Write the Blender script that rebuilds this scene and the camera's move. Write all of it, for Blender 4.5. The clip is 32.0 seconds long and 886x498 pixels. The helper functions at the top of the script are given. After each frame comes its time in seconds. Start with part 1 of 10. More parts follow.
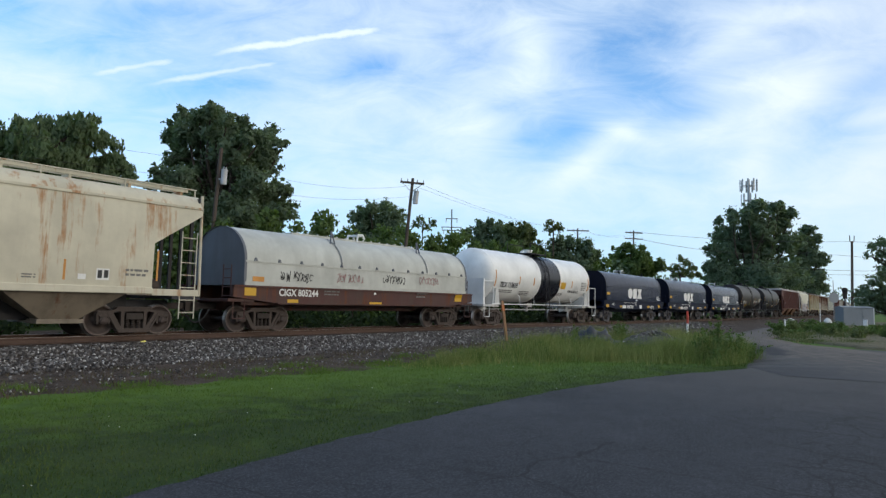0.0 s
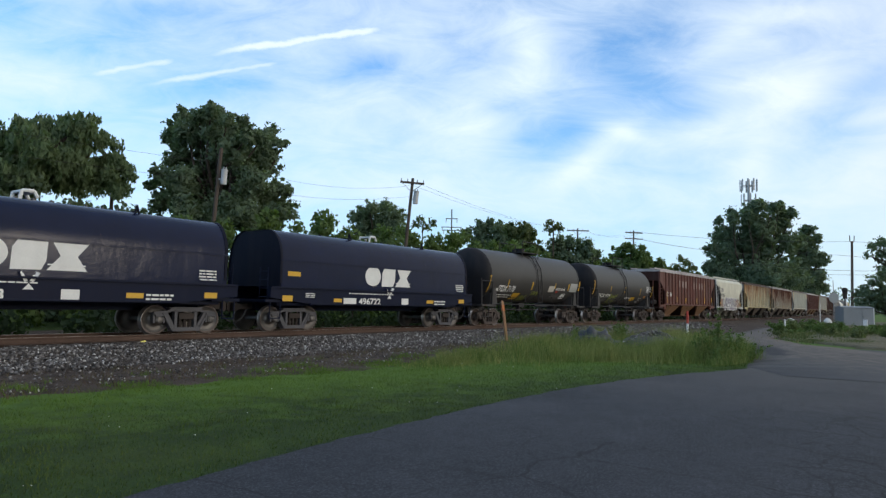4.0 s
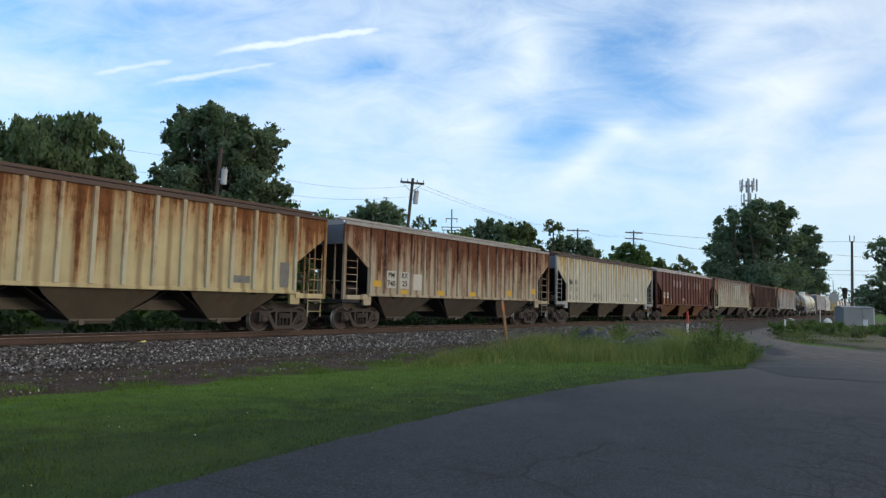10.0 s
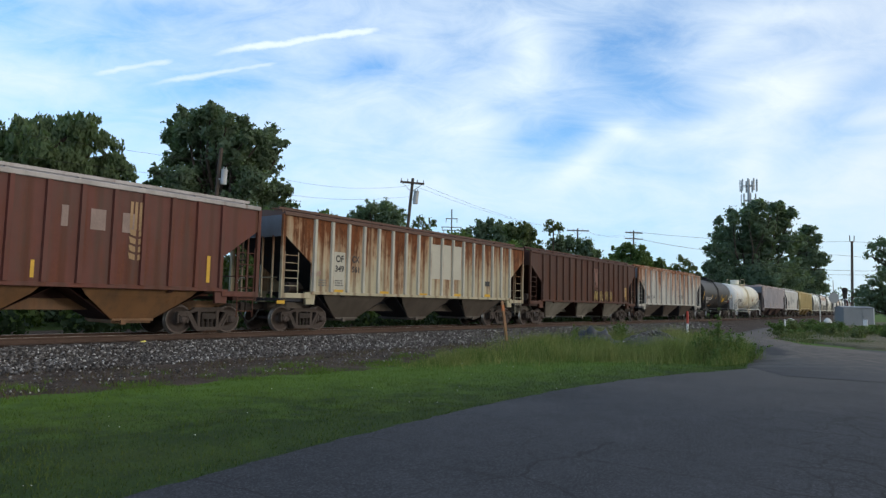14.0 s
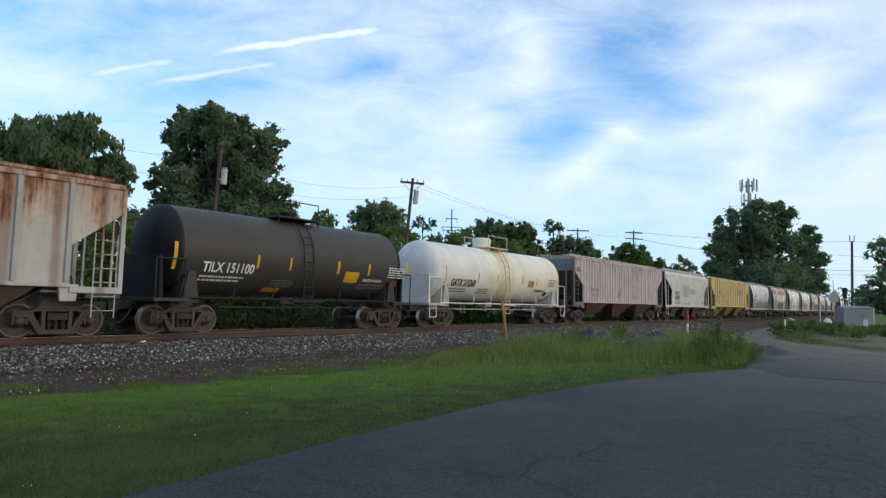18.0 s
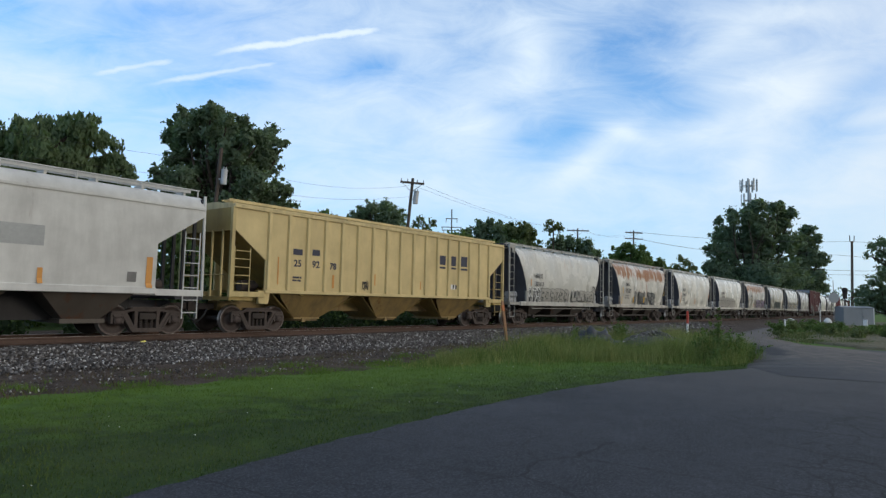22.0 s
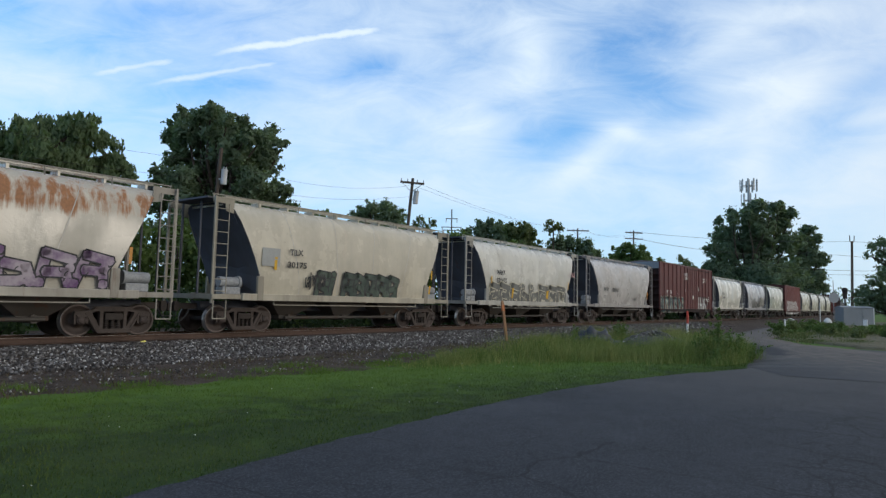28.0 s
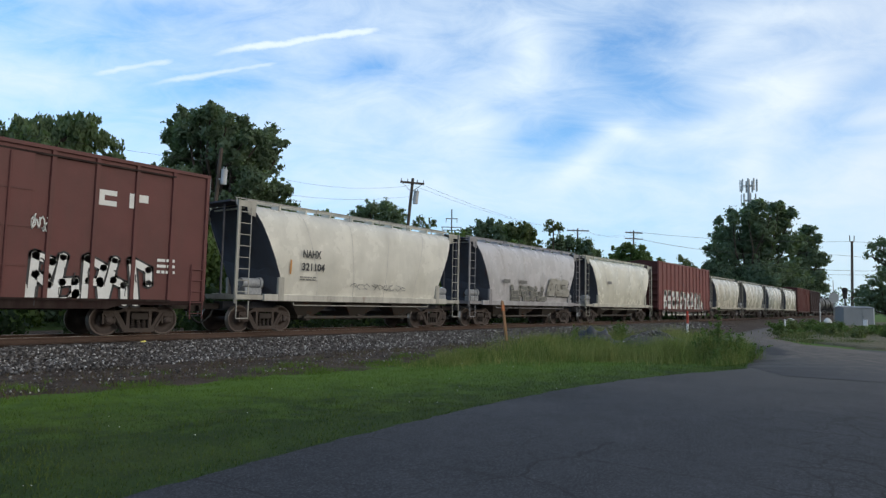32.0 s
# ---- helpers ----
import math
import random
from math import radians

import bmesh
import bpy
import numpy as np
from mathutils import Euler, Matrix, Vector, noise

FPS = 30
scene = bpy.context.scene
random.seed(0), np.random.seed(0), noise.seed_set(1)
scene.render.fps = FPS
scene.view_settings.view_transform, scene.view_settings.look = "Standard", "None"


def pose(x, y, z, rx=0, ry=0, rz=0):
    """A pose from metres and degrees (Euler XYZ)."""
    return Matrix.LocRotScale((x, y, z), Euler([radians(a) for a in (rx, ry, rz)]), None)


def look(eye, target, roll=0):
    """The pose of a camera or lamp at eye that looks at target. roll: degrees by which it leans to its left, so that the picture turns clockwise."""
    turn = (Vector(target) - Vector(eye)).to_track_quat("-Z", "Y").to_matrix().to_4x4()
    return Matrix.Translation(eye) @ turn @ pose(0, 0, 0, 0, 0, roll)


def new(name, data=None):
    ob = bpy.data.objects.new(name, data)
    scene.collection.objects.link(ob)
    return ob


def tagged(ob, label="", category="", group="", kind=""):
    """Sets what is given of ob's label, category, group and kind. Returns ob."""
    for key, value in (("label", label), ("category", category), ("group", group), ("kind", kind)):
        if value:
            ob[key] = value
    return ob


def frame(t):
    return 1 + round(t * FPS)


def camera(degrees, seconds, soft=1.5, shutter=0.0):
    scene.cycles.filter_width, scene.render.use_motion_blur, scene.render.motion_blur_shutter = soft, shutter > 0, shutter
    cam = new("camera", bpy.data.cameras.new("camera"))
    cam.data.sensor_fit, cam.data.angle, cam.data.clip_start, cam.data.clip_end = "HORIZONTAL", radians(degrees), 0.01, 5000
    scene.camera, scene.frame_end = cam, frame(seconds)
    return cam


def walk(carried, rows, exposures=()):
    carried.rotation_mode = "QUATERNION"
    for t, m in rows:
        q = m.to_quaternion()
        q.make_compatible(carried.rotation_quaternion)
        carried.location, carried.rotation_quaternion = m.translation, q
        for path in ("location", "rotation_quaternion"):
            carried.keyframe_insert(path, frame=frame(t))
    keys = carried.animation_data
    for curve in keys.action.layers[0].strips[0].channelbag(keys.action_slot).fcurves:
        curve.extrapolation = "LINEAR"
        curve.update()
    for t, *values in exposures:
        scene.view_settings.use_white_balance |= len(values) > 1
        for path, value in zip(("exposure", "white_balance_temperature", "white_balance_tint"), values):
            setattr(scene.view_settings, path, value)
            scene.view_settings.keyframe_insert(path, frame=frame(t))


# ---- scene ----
# Camera: stands still beside the lot, looking along the line.
cam = camera(69.0, 32.0, soft=1.35)
EYE = (0.0, 0.0, 1.7)
VIEW = look(EYE, (7.92324, 6.04571, 2.5196), 1.3)
walk(cam, [(0.0, VIEW), (32.0, VIEW)],
     [(0.0, 0.04, 6250, 8), (1.2, -0.04, 6200, 8), (3.0, 0.03, 6250, 8), (6.0, 0.06, 6250, 8), (9.0, 0.06, 6300, 8), (10.0, -0.01, 6300, 8), (14.0, 0.02, 6300, 8), (17.0, 0.04, 6300, 8), (19.0, 0.06, 6300, 8), (20.0, 0.0, 6280, 8), (21.5, -0.10, 6180, 8), (30.0, -0.10, 6150, 8), (32.0, -0.03, 6250, 8)])

# World: evening sky with thin cloud and old vapour trails.
def mathnode(nt, op, a, b=None, c=None):
    n = nt.nodes.new("ShaderNodeMath")
    n.operation = op
    for i, v in enumerate((a, b, c)):
        if v is None:
            continue
        if isinstance(v, (int, float)):
            n.inputs[i].default_value = v
        else:
            nt.links.new(v, n.inputs[i])
    return n.outputs[0]


def ramp(nt, fac, stops, smooth=False):
    n = nt.nodes.new("ShaderNodeValToRGB")
    el = n.color_ramp.elements
    while len(el) < len(stops):
        el.new(0.5)
    for e, (p, col) in zip(el, stops):
        e.position = p
        e.color = (*col, 1) if len(col) == 3 else col
    if smooth:
        n.color_ramp.interpolation = "EASE"
    nt.links.new(fac, n.inputs[0])
    return n.outputs[0]


def mix(nt, fac, a, b, mode="MIX"):
    n = nt.nodes.new("ShaderNodeMix")
    n.data_type, n.blend_type = "RGBA", mode
    for sock, v in ((n.inputs[0], fac), (n.inputs[6], a), (n.inputs[7], b)):
        if isinstance(v, (int, float)):
            sock.default_value = v
        elif isinstance(v, tuple):
            sock.default_value = (*v[:3], 1)
        else:
            nt.links.new(v, sock)
    return n.outputs[2]


def noise_tex(nt, vec, scale, detail=4, rough=0.55, distortion=0.0):
    n = nt.nodes.new("ShaderNodeTexNoise")
    n.inputs["Scale"].default_value = scale
    n.inputs["Detail"].default_value = detail
    n.inputs["Roughness"].default_value = rough
    n.inputs["Distortion"].default_value = distortion
    if vec is not None:
        nt.links.new(vec, n.inputs["Vector"])
    return n.outputs["Fac"]


def mapping(nt, vec, scale=(1, 1, 1), rot=(0, 0, 0), loc=(0, 0, 0)):
    n = nt.nodes.new("ShaderNodeMapping")
    n.inputs["Scale"].default_value = scale
    n.inputs["Rotation"].default_value = rot
    n.inputs["Location"].default_value = loc
    nt.links.new(vec, n.inputs["Vector"])
    return n.outputs[0]


SUN_AZ, SUN_EL = radians(-72), radians(10)
HEADING = radians(37.345)
world = bpy.data.worlds.new("sky")
scene.world = world
world.use_nodes = True
wt = world.node_tree
wt.nodes.clear()
sky = wt.nodes.new("ShaderNodeTexSky")
sky.sky_type, sky.sun_disc = "NISHITA", False
sky.sun_elevation, sky.sun_rotation = SUN_EL, radians(90) - SUN_AZ
sky.air_density, sky.dust_density, sky.ozone_density = 1.0, 0.6, 2.0
coord = wt.nodes.new("ShaderNodeTexCoord").outputs["Generated"]
turned = mapping(wt, coord, rot=(0, 0, -HEADING))
sep = wt.nodes.new("ShaderNodeSeparateXYZ")
wt.links.new(turned, sep.inputs[0])
fwd = mathnode(wt, "MAXIMUM", sep.outputs[0], 0.05)
U = mathnode(wt, "DIVIDE", mathnode(wt, "MULTIPLY", sep.outputs[1], -1.0), fwd)
V = mathnode(wt, "DIVIDE", sep.outputs[2], fwd)
comb = wt.nodes.new("ShaderNodeCombineXYZ")
zc = mathnode(wt, "ADD", mathnode(wt, "MAXIMUM", sep.outputs[2], 0.0), 0.12)
wt.links.new(mathnode(wt, "DIVIDE", sep.outputs[0], zc), comb.inputs[0])
wt.links.new(mathnode(wt, "DIVIDE", sep.outputs[1], zc), comb.inputs[1])
deck = comb.outputs[0]
wisps = noise_tex(wt, mapping(wt, deck, scale=(0.5, 1.0, 1), rot=(0, 0, 0.5)), 1.15, 7, 0.6, 0.5)
broad = noise_tex(wt, mapping(wt, deck, scale=(0.6, 0.9, 1), loc=(3.1, 1.7, 0)), 0.55, 3, 0.5, 0.3)


def blob(u0, v0, su, sv, tilt, gain):
    """A soft patch of cloud (or clear sky) at a direction of the sky."""
    du, dv = mathnode(wt, "SUBTRACT", U, u0), mathnode(wt, "SUBTRACT", V, v0)
    c, s = math.cos(tilt), math.sin(tilt)
    a = mathnode(wt, "ADD", mathnode(wt, "MULTIPLY", du, c / su), mathnode(wt, "MULTIPLY", dv, s / su))
    b = mathnode(wt, "ADD", mathnode(wt, "MULTIPLY", du, -s / sv), mathnode(wt, "MULTIPLY", dv, c / sv))
    r2 = mathnode(wt, "ADD", mathnode(wt, "MULTIPLY", a, a), mathnode(wt, "MULTIPLY", b, b))
    return mathnode(wt, "MULTIPLY", mathnode(wt, "EXPONENT", mathnode(wt, "MULTIPLY", r2, -1.0)), gain)


flat = wt.nodes.new("ShaderNodeCombineXYZ")
wt.links.new(U, flat.inputs[0])
wt.links.new(V, flat.inputs[1])
plane = flat.outputs[0]
veil = noise_tex(wt, mapping(wt, plane, scale=(2.2, 4.2, 1), rot=(0, 0, -0.30), loc=(1.3, 0.4, 0)), 1.3, 6, 0.58, 0.6)
fibre = noise_tex(wt, mapping(wt, plane, scale=(3.6, 9.5, 1), rot=(0, 0, -0.42), loc=(4.1, 2.2, 0)), 2.0, 8, 0.66, 0.7)
shown = mathnode(wt, "ADD", 0.43, mathnode(wt, "MULTIPLY", mathnode(wt, "SUBTRACT", veil, 0.5), 0.85))
shown = mathnode(wt, "ADD", shown, mathnode(wt, "MULTIPLY", mathnode(wt, "SUBTRACT", fibre, 0.5), 0.85))
BANKS = ((0.137, 0.385, 0.035, 0.065, 0.1, 0.34), (0.045, 0.285, 0.06, 0.045, 0.3, 0.34), (0.285, 0.272, 0.05, 0.014, -0.35, 0.35), (0.235, 0.235, 0.09, 0.020, 0.70, 0.42),
         (0.415, 0.280, 0.11, 0.028, 0.35, 0.42), (0.49, 0.238, 0.045, 0.030, 0.9, 0.34), (0.55, 0.335, 0.07, 0.030, 0.7, 0.30), (0.45, 0.43, 0.07, 0.020, 0.5, 0.28),
         (0.50, 0.355, 0.13, 0.018, 0.15, 0.26), (0.56, 0.475, 0.16, 0.020, 0.05, 0.30), (0.675, 0.305, 0.05, 0.011, 0.25, 0.35), (0.66, 0.225, 0.08, 0.035, 0.45, 0.32),
         (0.04, 0.445, 0.16, 0.030, 0.05, 0.16), (-0.12, 0.295, 0.12, 0.050, 0.1, 0.20), (-0.66, 0.335, 0.14, 0.035, 0.0, 0.20), (0.10, 0.17, 1.0, 0.050, 0.0, 0.22))
CLEARINGS = ((0.295, 0.415, 0.12, 0.055, 0.2, -0.46), (0.335, 0.345, 0.10, 0.036, -0.3, -0.42), (0.170, 0.262, 0.085, 0.036, 0.5, -0.36), (0.685, 0.365, 0.07, 0.028, 0.4, -0.40),
             (0.62, 0.285, 0.06, 0.030, 0.3, -0.40), (-0.44, 0.455, 0.12, 0.025, 0.0, -0.34), (-0.52, 0.405, 0.15, 0.040, 0.2, -0.28), (-0.35, 0.338, 0.12, 0.032, 0.15, -0.36),
             (-0.13, 0.365, 0.06, 0.024, 0.3, -0.34), (-0.70, 0.45, 0.05, 0.030, 0.2, -0.32), (0.10, 0.312, 0.045, 0.012, 0.3, -0.28), (-0.24, 0.43, 0.10, 0.03, 0.1, -0.16))
for spec in BANKS + CLEARINGS:
    shown = mathnode(wt, "ADD", shown, blob(*spec))
around = mathnode(wt, "ADD", mathnode(wt, "MULTIPLY", wisps, 1.0), mathnode(wt, "MULTIPLY", broad, 0.45))
around = mathnode(wt, "MULTIPLY", mathnode(wt, "SUBTRACT", around, 0.54), 1.7)
ahead = ramp(wt, sep.outputs[0], [(0.25, (0, 0, 0)), (0.5, (1, 1, 1))])
cover = mix(wt, ahead, around, shown)
mask = ramp(wt, cover, [(-0.0, (0.06, 0.06, 0.06)), (0.42, (0.50, 0.50, 0.50)), (0.95, (1, 1, 1))])


def trail(u0, v0, u1, v1, width, gain):
    """A vapour trail from one direction to another, ragged by noise."""
    length, tilt = math.hypot(u1 - u0, v1 - v0), math.atan2(v1 - v0, u1 - u0)
    c, s = math.cos(tilt), math.sin(tilt)
    du, dv = mathnode(wt, "SUBTRACT", U, u0), mathnode(wt, "SUBTRACT", V, v0)
    a = mathnode(wt, "ADD", mathnode(wt, "MULTIPLY", du, c / length), mathnode(wt, "MULTIPLY", dv, s / length))
    b = mathnode(wt, "ADD", mathnode(wt, "MULTIPLY", du, -s / width), mathnode(wt, "MULTIPLY", dv, c / width))
    rag = mathnode(wt, "MULTIPLY", mathnode(wt, "SUBTRACT", noise_tex(wt, deck, 9.0, 5, 0.65), 0.5), 2.4)
    b = mathnode(wt, "ADD", b, rag)
    inside = mathnode(wt, "MULTIPLY", mathnode(wt, "SMOOTH_MIN", mathnode(wt, "MULTIPLY", a, 3.5), 1.0, 0.3),
                      mathnode(wt, "SMOOTH_MIN", mathnode(wt, "MULTIPLY", mathnode(wt, "SUBTRACT", 1.0, a), 7.0), 1.0, 0.3))
    inside = mathnode(wt, "MAXIMUM", inside, 0.0)
    g = mathnode(wt, "EXPONENT", mathnode(wt, "MULTIPLY", mathnode(wt, "MULTIPLY", b, b), -1.0))
    thick = mathnode(wt, "ADD", mathnode(wt, "MULTIPLY", noise_tex(wt, deck, 3.0, 3), 0.9), 0.35)
    return mathnode(wt, "MULTIPLY", mathnode(wt, "MULTIPLY", mathnode(wt, "MULTIPLY", g, inside), thick), gain)


TRAILS = ((-0.412, 0.381, -0.085, 0.437, 0.0078, 1.25), (-0.60, 0.340, -0.425, 0.378, 0.0072, 0.95), (-0.51, 0.327, -0.25, 0.378, 0.0054, 0.9),
          (-0.18, 0.386, -0.10, 0.398, 0.005, 0.5), (-0.075, 0.439, 0.26, 0.470, 0.006, 0.45))
for spec in TRAILS:
    mask = mathnode(wt, "MAXIMUM", mask, trail(*spec))
low = ramp(wt, sep.outputs[2], [(0.0, (0.72, 0.87, 1.0)), (0.30, (0.86, 0.96, 1.05))])
haze = ramp(wt, sep.outputs[2], [(0.0, (0.75, 0.75, 0.75)), (0.16, (0.35, 0.35, 0.35)), (0.5, (0, 0, 0))])
CLOUD_GAIN = 1.03
blue = mix(wt, 1.0, sky.outputs[0], (0.135, 0.235, 0.335), "MULTIPLY")
blue = mix(wt, haze, blue, (0.48, 0.73, 1.0))
cloud = mix(wt, 1.0, low, (CLOUD_GAIN, CLOUD_GAIN, CLOUD_GAIN), "MULTIPLY")
seen = mix(wt, mask, blue, cloud)
toward = wt.nodes.new("ShaderNodeVectorMath")
toward.operation = "DOT_PRODUCT"
wt.links.new(coord, toward.inputs[0])
toward.inputs[1].default_value = (math.cos(SUN_AZ), math.sin(SUN_AZ), 0.1)
glow = ramp(wt, mathnode(wt, "ADD", mathnode(wt, "MULTIPLY", toward.outputs["Value"], 0.5), 0.5), [(0.45, (0, 0, 0)), (0.95, (1, 1, 1))], True)
seen = mix(wt, glow, seen, (0.94, 0.91, 0.87))
bg = wt.nodes.new("ShaderNodeBackground")
wt.links.new(seen, bg.inputs["Color"])
bg.inputs["Strength"].default_value = 1.0
wt.links.new(bg.outputs[0], wt.nodes.new("ShaderNodeOutputWorld").inputs[0])

# A low evening sun, veiled: behind the camera, over its shoulder.
sun = new("sun", bpy.data.lights.new("sun", "SUN"))
sun.data.energy, sun.data.angle, sun.data.color = 0.62, radians(11), (1.0, 0.85, 0.69)
sun.matrix_world = look((math.cos(SUN_AZ) * math.cos(SUN_EL) * 300, math.sin(SUN_AZ) * math.cos(SUN_EL) * 300, math.sin(SUN_EL) * 300), (0, 0, 0))
scene.view_settings.exposure = 0.0

# ---- mesh and material helpers ----
class Geo:
    """Collects vertices and faces of one part."""

    def __init__(self):
        self.v, self.f, self.s = [], [], []

    def add(self, verts, faces, smooth=False):
        n = len(self.v)
        self.v += [tuple(p) for p in verts]
        self.f += [tuple(i + n for i in q) for q in faces]
        self.s += [smooth] * len(faces)
        return self

    def box(self, x0, x1, y0, y1, z0, z1, b=0.0):
        if b <= 0 or min(x1 - x0, y1 - y0, z1 - z0) < 2.2 * b:
            p = [(x, y, z) for x in (x0, x1) for y in (y0, y1) for z in (z0, z1)]
            return self.add(p, [(0, 1, 3, 2), (4, 6, 7, 5), (0, 4, 5, 1), (2, 3, 7, 6), (0, 2, 6, 4), (1, 5, 7, 3)])
        prof = [(y0 + b, z0), (y1 - b, z0), (y1, z0 + b), (y1, z1 - b), (y1 - b, z1), (y0 + b, z1), (y0, z1 - b), (y0, z0 + b)]
        rings = [[(x, (y0 + y1) / 2 + (y - (y0 + y1) / 2) * k, (z0 + z1) / 2 + (z - (z0 + z1) / 2) * m) for y, z in prof]
                 for x, k, m in ((x0, 1 - 2 * b / (y1 - y0), 1 - 2 * b / (z1 - z0)), (x0 + b, 1, 1), (x1 - b, 1, 1), (x1, 1 - 2 * b / (y1 - y0), 1 - 2 * b / (z1 - z0)))]
        return self.loft(rings, caps=True)

    def loft(self, rings, caps=True, closed=True, smooth=False):
        n, v, f = len(rings[0]), [], []
        for r in rings:
            v += r
        for k in range(len(rings) - 1):
            for i in range(n if closed else n - 1):
                j = (i + 1) % n
                f.append((k * n + i, k * n + j, (k + 1) * n + j, (k + 1) * n + i))
        self.add(v, f, smooth)
        if caps:
            self.add(rings[0], [tuple(reversed(range(n)))])
            self.add(rings[-1], [tuple(range(n))])
        return self

    def cyl(self, p, q, r, n=8, r2=None, caps=True):
        p, q = Vector(p), Vector(q)
        d = (q - p).normalized()
        a = d.orthogonal().normalized()
        b = d.cross(a)
        r2 = r if r2 is None else r2
        ring = lambda c, rad: [c + (a * math.cos(2 * math.pi * i / n) + b * math.sin(2 * math.pi * i / n)) * rad for i in range(n)]
        return self.loft([ring(p, r), ring(q, r2)], caps, smooth=n > 6)

    def pipe(self, pts, r, n=6):
        for a, b in zip(pts, pts[1:]):
            self.cyl(a, b, r, n)
        return self

    def lathe_y(self, cx, cz, prof, n=24, caps=False):
        """Rings about an axis along y: (y, radius) pairs."""
        rings = [[(cx + r * math.cos(2 * math.pi * i / n), y, cz + r * math.sin(2 * math.pi * i / n)) for i in range(n)] for y, r in prof]
        for a, b in zip(rings, rings[1:]):
            self.loft([a, b], False, smooth=True)
        if caps:
            self.add(rings[0], [tuple(range(n))])
            self.add(rings[-1], [tuple(reversed(range(n)))])
        return self

    def plate(self, poly, y0, y1):
        """A polygon in x and z given thickness along y."""
        a, b = [(x, y0, z) for x, z in poly], [(x, y1, z) for x, z in poly]
        return self.loft([a, b], True)

    def mesh(self, name):
        me = bpy.data.meshes.new(name)
        me.from_pydata(self.v, [], self.f)
        me.polygons.foreach_set("use_smooth", self.s)
        me.update()
        return me


def part(name, geo, material, parent=None, label="", m=None):
    """One mesh object, under a thing or a part where one is given."""
    me = geo if isinstance(geo, bpy.types.Mesh) else geo.mesh(name)
    ob = new(name, me)
    if material is not None and not me.materials:
        me.materials.append(material)
    if material is not None and me.materials[0] is not material:
        ob.material_slots[0].link = "OBJECT"
        ob.material_slots[0].material = material
    if parent is not None:
        ob.parent = parent
    if m is not None:
        ob.matrix_basis = m
    if label:
        tagged(ob, label)
    return ob


def material(name, rough=0.7, metal=0.0, spec=0.5):
    m = bpy.data.materials.new(name)
    m.use_nodes = True
    nt = m.node_tree
    b = nt.nodes["Principled BSDF"]
    b.inputs["Roughness"].default_value = rough
    b.inputs["Metallic"].default_value = metal
    b.inputs["Specular IOR Level"].default_value = spec
    return m, nt, b


def obj_coord(nt, shift=True):
    c = nt.nodes.new("ShaderNodeTexCoord").outputs["Object"]
    return c


def bump(nt, bsdf, height, strength, dist):
    n = nt.nodes.new("ShaderNodeBump")
    n.inputs["Strength"].default_value = strength
    n.inputs["Distance"].default_value = dist
    nt.links.new(height, n.inputs["Height"])
    nt.links.new(n.outputs[0], bsdf.inputs["Normal"])


RUST = (0.16, 0.055, 0.022)


